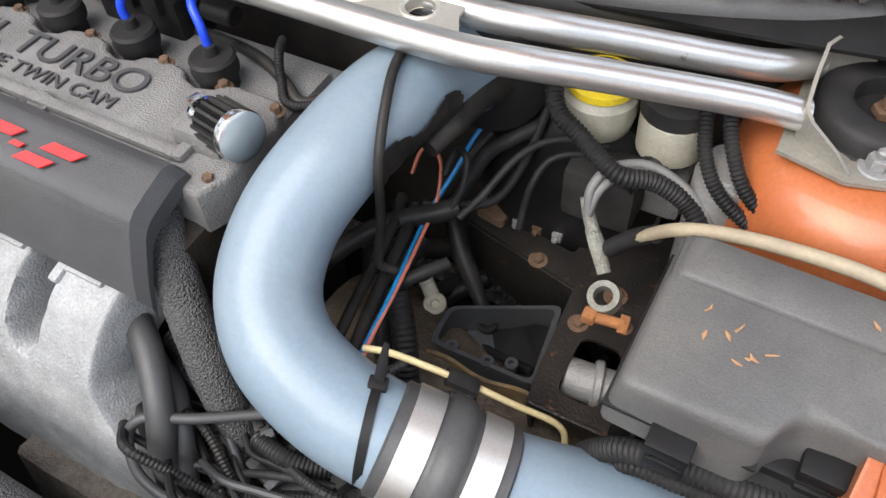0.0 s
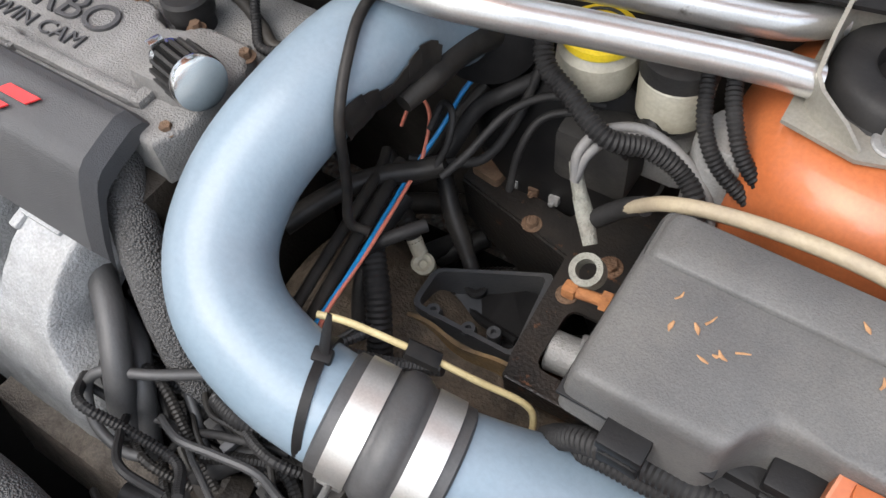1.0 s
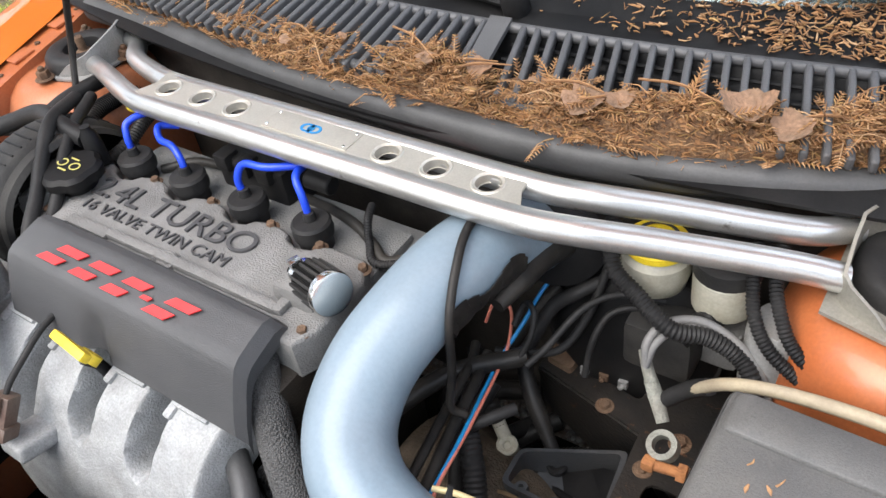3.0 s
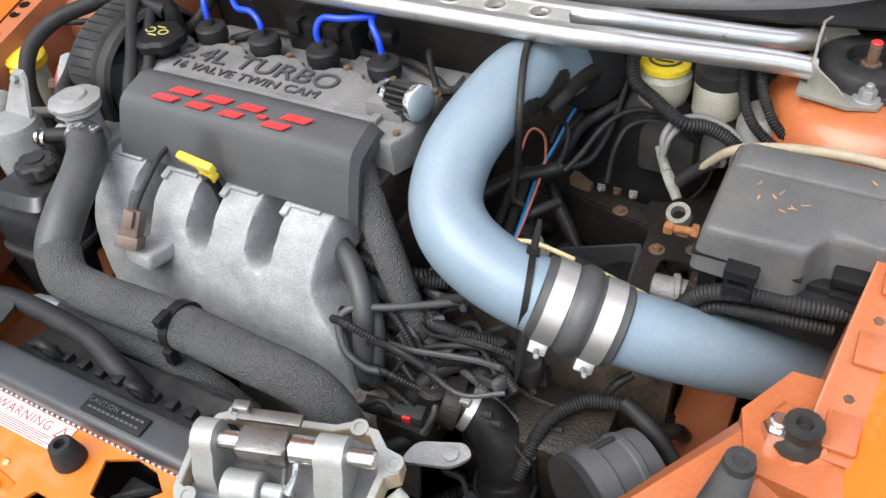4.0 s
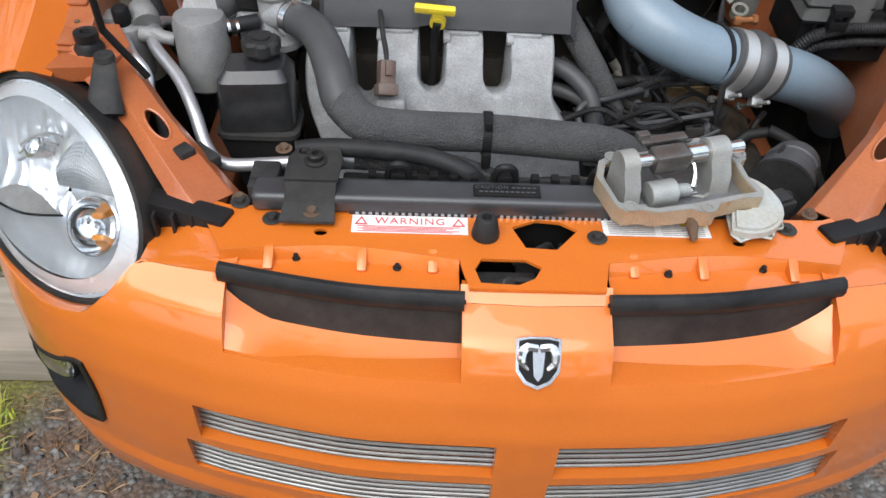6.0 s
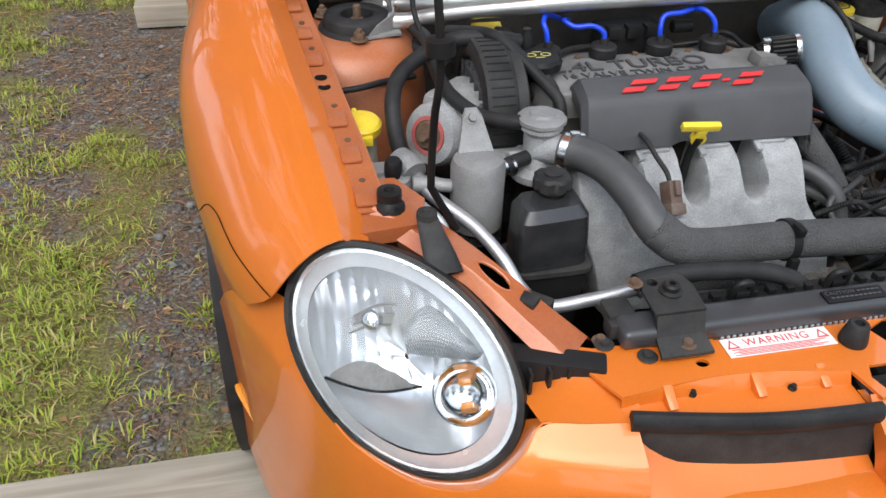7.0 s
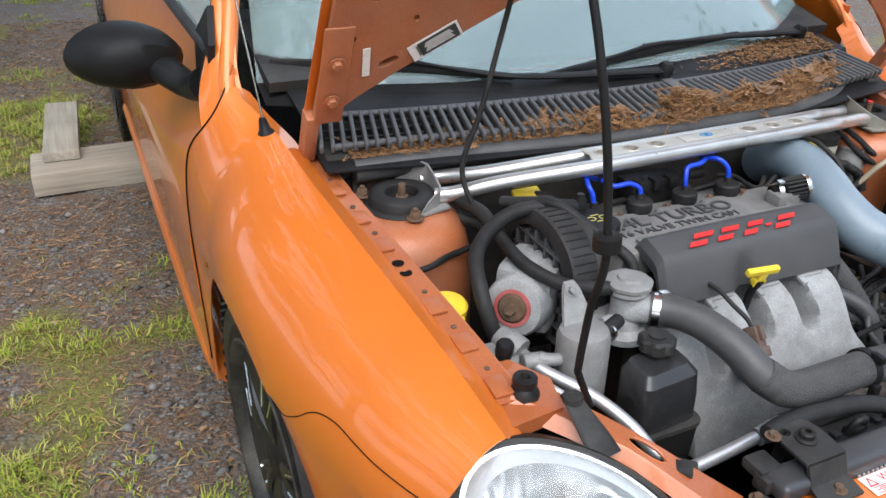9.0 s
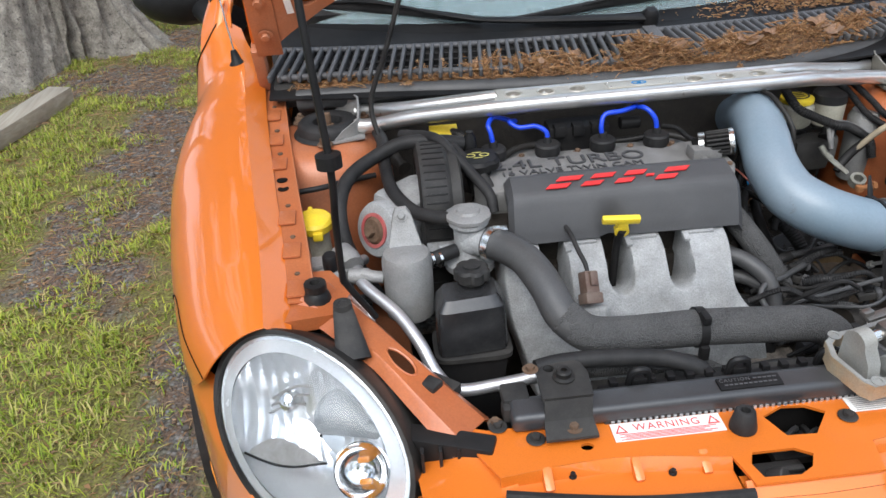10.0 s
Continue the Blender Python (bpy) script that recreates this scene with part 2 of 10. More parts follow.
RUBBER = material("black_rubber", (0.010, 0.010, 0.0105), (0.016, 0.0155, 0.0155), 0.52, 0, 22, 0.08, 350, dust=0.2, dust_col=(0.11, 0.105, 0.10), spec=0.2)
RUBBER_CLEAN = material("clean_black_rubber", (0.008, 0.008, 0.0085), (0.012, 0.012, 0.012), 0.42, 0, 22, 0.04, 350, dust=0.1, spec=0.2)
GLOSSY = material("glossy_black_plastic", (0.017, 0.017, 0.018), (0.011, 0.011, 0.012), 0.25, 0, 12, 0.06, 500, dust=0.28, dust_col=(0.10, 0.097, 0.092))
TANK = material("smooth_black_tank", (0.036, 0.037, 0.040), (0.026, 0.027, 0.029), 0.33, 0, 10, 0.06, 500, dust=0.25, dust_col=(0.10, 0.098, 0.095))
WEAVE = material("woven_black_sleeve", (0.034, 0.0335, 0.033), (0.050, 0.049, 0.048), 0.7, 0, 30, 0.7, 900, dust=0.35, dust_col=(0.16, 0.155, 0.148), weave=520, vary=0.3)
COVER = material("charcoal_cover", (0.052, 0.052, 0.054), (0.042, 0.042, 0.044), 0.5, 0, 12, 0.25, 900, dust=0.16, dust_col=(0.14, 0.135, 0.13))
VALVE = material("dark_cast_cover", (0.23, 0.226, 0.218), (0.145, 0.142, 0.137), 0.6, 0.15, 18, 0.6, 500, dust=0.25, dust_col=(0.2, 0.185, 0.165))
ALU = material("cast_aluminium", (0.36, 0.365, 0.365), (0.26, 0.265, 0.265), 0.72, 0.05, 34, 0.45, 420, dust=0.45, dust_col=(0.20, 0.192, 0.175), vary=0.2, spec=0.3)
ALU_GREY = material("dull_grey_aluminium", (0.30, 0.30, 0.295), (0.22, 0.22, 0.215), 0.55, 0.4, 24, 0.35, 400, dust=0.3)
WHEEL_GREY = material("dirty_dark_wheel_alloy", (0.022, 0.022, 0.022), (0.014, 0.014, 0.014), 0.4, 0.3, 24, 0.35, 400, dust=0.3)
ALU_PIPE = material("bright_aluminium_pipe", (0.62, 0.62, 0.63), (0.5, 0.5, 0.51), 0.38, 0.8, 30, 0.1, 500, dust=0.15)
STEEL = material("polished_steel", (0.72, 0.715, 0.70), (0.62, 0.615, 0.6), 0.2, 1.0, 20, 0.03, 600, vary=0.05)
CHROME = material("chrome", (0.78, 0.79, 0.8), (0.7, 0.7, 0.7), 0.12, 1.0, 20, 0.0, 600, vary=0.03)
BAR = material("brushed_strut_bar", (0.64, 0.635, 0.62), (0.5, 0.495, 0.48), 0.3, 0.85, 14, 0.05, 700, dust=0.12, vary=0.08, wear=0.12, wear_col=(0.25, 0.23, 0.21))
BAND = material("satin_steel_band", (0.66, 0.65, 0.62), (0.54, 0.53, 0.5), 0.42, 0.85, 16, 0.04, 600, dust=0.15, vary=0.08)
FOLD = material("dull_folded_plate", (0.34, 0.325, 0.28), (0.26, 0.25, 0.22), 0.5, 0.5, 22, 0.12, 400, dust=0.35, dust_col=(0.26, 0.22, 0.16))
BARPLATE = material("nickel_plate", (0.56, 0.53, 0.47), (0.48, 0.455, 0.40), 0.42, 0.6, 20, 0.06, 500, dust=0.2, vary=0.08)
PIPE = material("blue_grey_paint", (0.172, 0.232, 0.280), (0.152, 0.206, 0.250), 0.44, 0.0, 9, 0.05, 240, coat=0.2, dust=0.45, dust_col=(0.225, 0.255, 0.29), vary=0.06, wear=0.03, wear_col=(0.09, 0.09, 0.09))
RED = material("red_emblem", (0.62, 0.03, 0.03), (0.5, 0.02, 0.02), 0.4, 0, 20, 0.02, 400)
YELLOW = material("yellow_plastic", (0.80, 0.60, 0.02), (0.7, 0.5, 0.02), 0.42, 0, 30, 0.03, 300, dust=0.15)
BLUE = material("blue_wire", (0.012, 0.06, 0.62), (0.01, 0.045, 0.5), 0.35, 0, 30, 0.02, 300)
CYAN = material("light_blue_wire", (0.01, 0.22, 0.5), (0.01, 0.17, 0.42), 0.4, 0, 30, 0.02, 300)
SALMON = material("salmon_wire", (0.6, 0.2, 0.14), (0.5, 0.15, 0.1), 0.45, 0, 30, 0.02, 300)
CREAM = material("cream_wire", (0.62, 0.52, 0.28), (0.5, 0.4, 0.2), 0.5, 0, 40, 0.05, 300)
TAN = material("tan_hose", (0.36, 0.30, 0.2), (0.28, 0.23, 0.16), 0.6, 0, 25, 0.1, 300, dust=0.3)
WHITE = material("off_white_plastic", (0.46, 0.44, 0.36), (0.34, 0.32, 0.25), 0.45, 0, 25, 0.05, 300, dust=0.4, dust_col=(0.20, 0.17, 0.12))
LABEL = material("white_label", (0.75, 0.74, 0.71), (0.7, 0.69, 0.66), 0.45, 0, 25, 0.0, 300, dust=0.12)
LABEL_RED = material("red_print", (0.6, 0.06, 0.05), (0.5, 0.05, 0.05), 0.5, 0, 40, 0.0, 300)
INK = material("grey_print", (0.22, 0.21, 0.2), (0.3, 0.29, 0.28), 0.6, 0, 40, 0.0, 300)
INK_DARK = material("black_print", (0.03, 0.03, 0.03), (0.05, 0.05, 0.05), 0.6, 0, 40, 0.0, 300)
RUST = material("rusty_steel", (0.13, 0.068, 0.036), (0.07, 0.038, 0.022), 0.8, 0.2, 40, 0.5, 300, dust=0.4, dust_col=(0.25, 0.19, 0.13))
TRAYMAT = material("rusty_black_tray", (0.010, 0.010, 0.010), (0.016, 0.015, 0.014), 0.32, 0.0, 30, 0.25, 300, dust=0.16, dust_col=(0.13, 0.095, 0.07), wear=0.14, wear_col=(0.16, 0.07, 0.035), spec=0.35)
GRIME = material("oily_grime", (0.020, 0.017, 0.014), (0.010, 0.009, 0.008), 0.5, 0.1, 25, 0.3, 300, dust=0.3, dust_col=(0.085, 0.066, 0.046), spec=0.3)
SLATE = material("slate_black_plastic", (0.040, 0.043, 0.048), (0.026, 0.028, 0.031), 0.34, 0, 20, 0.1, 400, dust=0.25, dust_col=(0.12, 0.105, 0.09))
STAINED = material("brown_oily_metal", (0.24, 0.155, 0.07), (0.10, 0.068, 0.038), 0.42, 0.2, 34, 0.4, 300, dust=0.25, dust_col=(0.2, 0.15, 0.09), wear=0.12, wear_col=(0.02, 0.017, 0.014))
FADED = material("faded_grey_plastic", (0.082, 0.082, 0.086), (0.060, 0.060, 0.063), 0.42, 0, 10, 0.15, 600, dust=0.3, dust_col=(0.13, 0.122, 0.11), spec=0.35)
# near-black that stands in for shade in gaps, holes and deep recesses
DARK = material("shade_black", (0.005, 0.005, 0.005), (0.007, 0.0065, 0.006), 0.8, 0, 20, 0.1, 200, spec=0.1)
GLASS = bpy.data.materials.new("windscreen_glass")
GLASS.use_nodes = True
gb = GLASS.node_tree.nodes["Principled BSDF"]
gb.inputs["Base Color"].default_value = (0.68, 0.86, 0.86, 1)
gb.inputs["Roughness"].default_value = 0.02
gb.inputs["IOR"].default_value = 1.5
gb.inputs["Transmission Weight"].default_value = 0.8
LENS = bpy.data.materials.new("clear_lens")
LENS.use_nodes = True
lb = LENS.node_tree.nodes["Principled BSDF"]
lb.inputs["Base Color"].default_value = (0.97, 0.98, 0.98, 1)
lb.inputs["Roughness"].default_value = 0.03
lb.inputs["IOR"].default_value = 1.3
lb.inputs["Transmission Weight"].default_value = 1.0
AMBER = material("amber_bulb", (0.75, 0.28, 0.02), (0.6, 0.2, 0.02), 0.25, 0, 30, 0.0, 300, coat=0.6)


# ---- car ----
car = thing("car", (0, 2.0, 0), "orange compact car with its bonnet propped open, parked on gravel", "car")
AX, AZ, AR = 0.83, 0.31, 0.338          # wheel arch: centre y, centre z, radius


def fender_edge(y):
    """The bonnet gap: x and z of the wing's inner edge."""
    return (soft(y, [(0.30, -0.626), (0.45, -0.640), (0.65, -0.665), (0.85, -0.688), (1.013, -0.704), (1.10, -0.742), (1.2, -0.77)]),
            soft(y, [(0.30, 0.716), (0.45, 0.748), (0.65, 0.788), (0.85, 0.822), (0.95, 0.841), (1.013, 0.855), (1.06, 0.876), (1.10, 0.900), (1.2, 0.96)]))


def arch_z(y):
    d = AR * AR - (y - AX) ** 2
    return AZ + math.sqrt(d) if d > 0 else 0.2


def fender_point(u, v, side=-1):
    y0 = soft(v, [(0, 0.312), (0.5, 0.300), (0.75, 0.38), (1.0, 0.53)])
    y1 = soft(v, [(0, 1.122), (0.15, 1.098), (0.3, 1.104), (0.5, 1.168), (0.7, 1.20), (1.0, 1.205)])
    y = y0 + (y1 - y0) * u
    xi, zi = fender_edge(y)
    xo = soft(y, [(0.28, -0.712), (0.40, -0.765), (0.53, -0.800), (0.65, -0.826), (0.85, -0.842), (1.05, -0.838), (1.2, -0.84)])
    zb = max(arch_z(y), soft(y, [(0.28, 0.615), (0.40, 0.56), (0.53, 0.455), (0.6, 0.4), (1.1, 0.3), (1.21, 0.22)]) if y < 0.6 or y > 1.1 else 0)
    zm = max(zb, 0.60)
    if v < 0.7:
        a = v / 0.7 * math.pi / 2
        x = xi + (xo - xi) * math.sin(a)
        z = zm + (zi - zm) * math.cos(a) ** 0.9
    else:
        t = (v - 0.7) / 0.3
        x = xo + 0.008 * t
        z = zm + (zb - zm) * t
    return V((x if side < 0 else -x, y, z))


for side, nm in ((-1, "right"), (1, "left")):
    bm = bmesh.new()
    grid(bm, lambda u, v: fender_point(u, v, side), span(0, 1, 44), span(0, 1, 30), 0.002)
    # hem that folds down into the gap
    grid(bm, lambda u, v: fender_point(u, 0, side) + V((0.034 * v * -side, 0, -0.024 * v)), span(0, 1, 30), [0, 0.5, 1])
    fender = part("fender", bm, PAINT, car)

# joint between wing and bumper
for side in (-1, 1):
    bm = bmesh.new()
    tube(bm, [fender_point(u, v, side) + V((side * 0.0006, -0.0002, 0.0004)) for u, v in ((0.30, 0.80), (0.269, 0.747), (0.250, 0.66), (0.240, 0.60), (0.225, 0.556), (0.193, 0.527), (0.150, 0.527), (0.101, 0.530), (0.042, 0.525), (0.0, 0.52))], 0.0008, 6, 5)
    part("panel_gap", bm, DARK, fender)
    bm = bmesh.new()
    tube(bm, [fender_point(1, v, side) + V((side * 0.0008, 0.0008, 0.0004)) for v in span(0, 0.95, 14)], 0.0017, 6, 3)
    part("panel_gap", bm, DARK, fender)

# door with its window, sill and the rest of the side
def side_x(z, y):
    return -0.845 + 0.012 * abs(z - 0.55) / 0.35 + max(0, z - 0.62) * 0.28 + max(0, (y - 3.2)) * 0.05


for side in (-1, 1):
    bm = bmesh.new()
    grid(bm, lambda u, v: V((side * -side_x(0.24 + v * 0.70, 1.21 + u * 1.12), 1.21 + u * 1.12 + (0.09 * (-1) * max(0, v - 0.5) * 2 if u < 0.5 else 0) * (1 - 2 * u if u < 0.5 else 0), 0.24 + v * 0.70)), span(0, 1, 16), span(0, 1, 14), 0.003)
    part("door", bm, PAINT, car)
    bm = bmesh.new()
    grid(bm, lambda u, v: V((side * -side_x(0.24 + v * 0.70, 2.34), 2.338 + u * 1.95, 0.24 + v * 0.70)), span(0, 1, 30), span(0, 1, 14), 0.003,
         skip=lambda u, v: (2.338 + u * 1.95 - 3.5) ** 2 + (0.24 + v * 0.7 - 0.31) ** 2 < 0.34 ** 2)
    part("rear_quarter", bm, PAINT, car)
    bm = bmesh.new()
    tube(bm, [(side * 0.785, 1.20, 0.235), (side * 0.797, 1.3, 0.23), (side * 0.802, 2.0, 0.225), (side * 0.80, 3.15, 0.235)], [0.01, 0.045, 0.045, 0.045], 12)
    part("sill", bm, PAINT, car)
    bm = bmesh.new()
    grid(bm, lambda u, v: V((side * (0.765 - 0.19 * v), 1.26 + 0.50 * v + u * (1.07 - 0.42 * v), 0.945 + 0.40 * v)), span(0, 1, 6), span(0, 1, 6), 0.004)
    part("side_window", bm, GLASS, car)
    bm = bmesh.new()
    tube(bm, [(side * 0.757, 1.06, 0.845), (side * 0.751, 1.13, 0.905), (side * 0.684, 1.33, 1.105), (side * 0.592, 1.72, 1.335), (side * 0.55, 2.2, 1.395)], [0.006, 0.016, 0.018, 0.022, 0.026], 14, flat=0.9)
    part("windscreen_pillar", bm, PAINT, car)
    # sweep of the wing up into the pillar
    rows = [((0.708, 1.00, 0.815), (0.800, 1.00, 0.740)), ((0.722, 1.07, 0.850), (0.806, 1.09, 0.790)), ((0.732, 1.122, 0.914), (0.800, 1.150, 0.880)), ((0.718, 1.19, 0.985), (0.764, 1.205, 0.966)), ((0.690, 1.30, 1.083), (0.724, 1.31, 1.070)), ((0.648, 1.45, 1.187), (0.676, 1.457, 1.176))]
    inn, out = spline([V((side * p[0], p[1], p[2])) for p, q in rows], 5), spline([V((side * q[0], q[1], q[2])) for p, q in rows], 5)
    bm = bmesh.new()
    grid(bm, lambda u, v: inn[round(u * (len(inn) - 1))].lerp(out[round(u * (len(inn) - 1))], v) + V((side * 0.012, -0.004, 0.010)) * (4 * v * (1 - v)) * min(1, max(0.0, (u - 0.3) * 3)), span(0, 1, len(inn) - 1), span(0, 1, 10), 0.003)
    part("pillar_sweep", bm, PAINT, car)
    bm = bmesh.new()
    tube(bm, [(side * 0.765, 1.20, 0.945), (side * 0.772, 1.7, 0.95), (side * 0.772, 2.33, 0.95)], 0.011, 8)
    part("window_seal", bm, RUBBER, car)
    # mirror
    bm = bmesh.new()
    lathe(bm, (side * 0.868, 1.425, 0.885), (side * 0.30, 0.95, 0.05), [(-0.055, 0.006), (-0.046, 0.036), (-0.022, 0.052), (0.02, 0.060), (0.05, 0.060), (0.056, 0.052)], 24, 1.0)
    bmesh.ops.transform(bm, matrix=Matrix.Translation((side * 0.882, 1.43, 0.885)) @ Matrix.Diagonal((1.75, 1.0, 1.08, 1)) @ Matrix.Translation((-side * 0.868, -1.425, -0.885)), verts=bm.verts)
    mirror = part("mirror", bm, BLACK, car, "smooth black plastic door mirror")
    bm = bmesh.new()
    tube(bm, [(side * 0.83, 1.40, 0.868), (side * 0.79, 1.32, 0.85), (side * 0.762, 1.26, 0.87)], [0.036, 0.03, 0.045], 14, 6, flat=0.8)
    part("mirror_arm", bm, BLACK, mirror)
    bm = bmesh.new()
    prism(bm, [[(side * 0.774, 1.185, 0.80), (side * 0.760, 1.16, 0.965), (side * 0.745, 1.225, 1.02), (side * 0.758, 1.33, 0.95), (side * 0.772, 1.28, 0.86)]], (side * 0.012, 0, 0))
    part("mirror_base", bm, BLACK, mirror)

# roof and tail, which close the cabin
bm = bmesh.new()
grid(bm, lambda u, v: V(((u - 0.5) * 1.10, 1.74 + 1.35 * v, 1.375 + 0.04 * math.sin(math.pi * v) - 0.05 * (2 * u - 1) ** 2)), span(0, 1, 8), span(0, 1, 8), 0.02)
part("roof", bm, PAINT, car)
bm = bmesh.new()
grid(bm, lambda u, v: V(((u - 0.5) * (1.10 + 0.42 * v), 3.09 + 0.62 * v, 1.36 - 0.42 * v)), span(0, 1, 6), span(0, 1, 6), 0.005)
part("rear_window", bm, GLASS, car)
bm = bmesh.new()
grid(bm, lambda u, v: V(((u - 0.5) * 1.56, 3.70 + 0.6 * min(1, v * 1.6), 0.94 if v < 0.6 else 0.94 - 0.7 * (v - 0.6) / 0.4)), span(0, 1, 6), span(0, 1, 10), 0.005)
part("boot_lid", bm, PAINT, car)
bm = bmesh.new()
box(bm, (0, 2.6, 0.30), (1.5, 3.1, 0.08), 0.01)
part("floor_pan", bm, DARK, car)
bm = bmesh.new()
for sx in (-0.36, 0.36):
    bm = bmesh.new()
    box(bm, (sx, 2.15, 0.86), (0.48, 0.12, 0.60), 0.05, Matrix.Rotation(radians(-12), 4, "X"))
    box(bm, (sx, 2.28, 1.22), (0.24, 0.09, 0.16), 0.04)
    part("seat", bm, BLACK_DUST, car, "dark cloth front seat")
bm = bmesh.new()
grid(bm, lambda u, v: V(((u - 0.5) * 1.36, 1.12 + 0.50 * v, 0.90 + 0.05 * math.sin(v * 2.6))), span(0, 1, 8), span(0, 1, 6), 0.02)
part("dashboard", bm, BLACK_DUST, car)

# windscreen
def cowl_y(x):
    return 0.975 + 0.16 * (abs(x) / 0.66) ** 2.2


bm = bmesh.new()
grid(bm, lambda u, v: V(((u - 0.5) * (1.38 - 0.26 * v), cowl_y((u - 0.5) * 1.32) + 0.045 + 0.66 * v - 0.04 * v * v, 0.885 + 0.485 * v + 0.02 * math.sin(math.pi * v))), span(0, 1, 20), span(0, 1, 12), 0.005)
part("windscreen", bm, GLASS, car)
bm = bmesh.new()
grid(bm, lambda u, v: V(((u - 0.5) * 1.38, cowl_y((u - 0.5) * 1.32) - 0.02 + 0.085 * v, 0.862 + 0.03 * v)), span(0, 1, 30), [0, 0.3, 0.6, 1], 0.004)
part("windscreen_trim", bm, BLACK, car)

# cowl: tray, slats, seal
def grille_y(x):
    return 0.908 + 0.165 * x * x


def seal_y(x):
    return soft(x, [(-0.60, 0.895), (-0.45, 0.880), (-0.2, 0.845), (0.05, 0.832), (0.25, 0.838), (0.45, 0.885), (0.62, 0.97)])


def cowl_z(x, y):
    return table(y - grille_y(x), [(-0.095, 0.818), (-0.052, 0.826), (0.040, 0.838), (0.050, 0.868), (0.16, 0.887)])


bm = bmesh.new()


def cowl_point(u, v):
    x = (u - 0.5) * 1.30
    a, b = grille_y(x) - 0.095, cowl_y(x) + 0.01
    y = a + (b - a) * v
    return V((x, y, cowl_z(x, y)))


grid(bm, cowl_point, span(0, 1, 40), span(0, 1, 40), 0.004)
cowl = part("cowl_panel", bm, BLACK, car, "grey-black plastic cowl below the windscreen")
slat = bmesh.new()
box(slat, (0, -0.007, 0), (0.0072, 0.112, 0.015), 0.003, None, 2)
slat_me = bpy.data.meshes.new("slat")
slat.to_mesh(slat_me)
slat.free()
slat_me.shade_smooth()
slat_me.materials.append(FADED)
for x in [i * 0.0179 - 0.633 for i in range(71)]:
    if 0.074 < x < 0.106 or x > 0.62:
        continue
    ob = new("slat", slat_me)
    ob.parent = cowl
    turn = max(-15.0, min(15.0, x * 24 if x < 0 else x * 110))
    ob.matrix_local = Matrix.Translation(V((x, grille_y(x), 0.855)) - V((0, 2.0, 0))) @ Matrix.Rotation(radians(turn), 4, "Z") @ Matrix.Rotation(radians(11), 4, "X")
for a, b in ((-0.628, 0.078), (0.100, 0.628)):
    for dy, dz in ((0.049, 0.864), (-0.062, 0.843)):
        bm = bmesh.new()
        tube(bm, [(x - 0.012 * (dy > 0), max(grille_y(x) + dy, seal_y(x) + 0.024), dz) for x in span(a, b, 12)], 0.0062, 10, 3, flat=1.0)
        part("grille_rim", bm, FADED, cowl)
    for j in range(4):
        bm = bmesh.new()
        tube(bm, [(x, grille_y(x) - 0.034 + 0.022 * j, 0.839 + 0.005 * j) for x in span(a, b, 8)], 0.0022, 6, 2)
        part("grille_bar", bm, BLACK, cowl)
# moulded panel between the two grilles
bm = bmesh.new()
prism(bm, [[(0.080, 0.857, 0.846), (0.104, 0.858, 0.846), (0.090, 0.962, 0.868), (0.064, 0.960, 0.868)]], (0, 0, 0.006))
part("cowl_bridge", bm, FADED, cowl)
bm = bmesh.new()
tube(bm, [(x, y, z) for x, y, z in [(-0.60, 0.895, 0.806), (-0.45, 0.880, 0.812), (-0.2, 0.845, 0.814), (0.05, 0.832, 0.815), (0.25, 0.838, 0.815), (0.45, 0.885, 0.814), (0.62, 0.97, 0.806)]], 0.0172, 14, 8, flat=1.15)
part("bonnet_seal", bm, HOSEGREY, car, "black rubber bonnet seal along the cowl")
bm = bmesh.new()
grid(bm, lambda u, v: V((-0.60 + 1.2 * u, soft(-0.60 + 1.2 * u, [(-0.6, 0.90), (-0.2, 0.853), (0.05, 0.84), (0.25, 0.846), (0.6, 0.96)]) + 0.012 * (1 - v), 0.805 - 0.42 * v)), span(0, 1, 20), span(0, 1, 5), 0.004)
part("firewall", bm, material("dark_firewall", (0.012, 0.010, 0.009), (0.009, 0.008, 0.007), 0.7, 0, 14, 0.2, 200, dust=0.15), car)

# wipers
def wiper(blade, arm, label):
    """A curved blade on its bridge, carried by a tapered arm from the pivot."""
    bm = bmesh.new()
    tube(bm, arm, [0.004, 0.006, 0.010, 0.013], 10, 6, flat=0.6)
    w = part("wiper", bm, BLACK, car, label)
    bm = bmesh.new()
    a, b = V(blade[0]), V(blade[1])
    tube(bm, [a, a.lerp(b, 0.5) + V((0, -0.002, 0.006)), b], [0.004, 0.0065, 0.004], 8, 6, flat=1.7)
    part("wiper_blade", bm, RUBBER, w)
    bm = bmesh.new()
    m = a.lerp(b, 0.5)
    tube(bm, [a.lerp(b, 0.25) + V((0, -0.004, 0.008)), m + V((0, -0.010, 0.020)), a.lerp(b, 0.75) + V((0, -0.004, 0.008))], [0.003, 0.0055, 0.003], 8, 6)
    part("blade_bridge", bm, BLACK, w)
    bm = bmesh.new()
    lathe(bm, arm[-1], (0, -0.3, 1), [(-0.012, 0.016), (0.010, 0.016), (0.018, 0.010), (0.019, 0)], 16)
    part("pivot_cap", bm, BLACK, w)


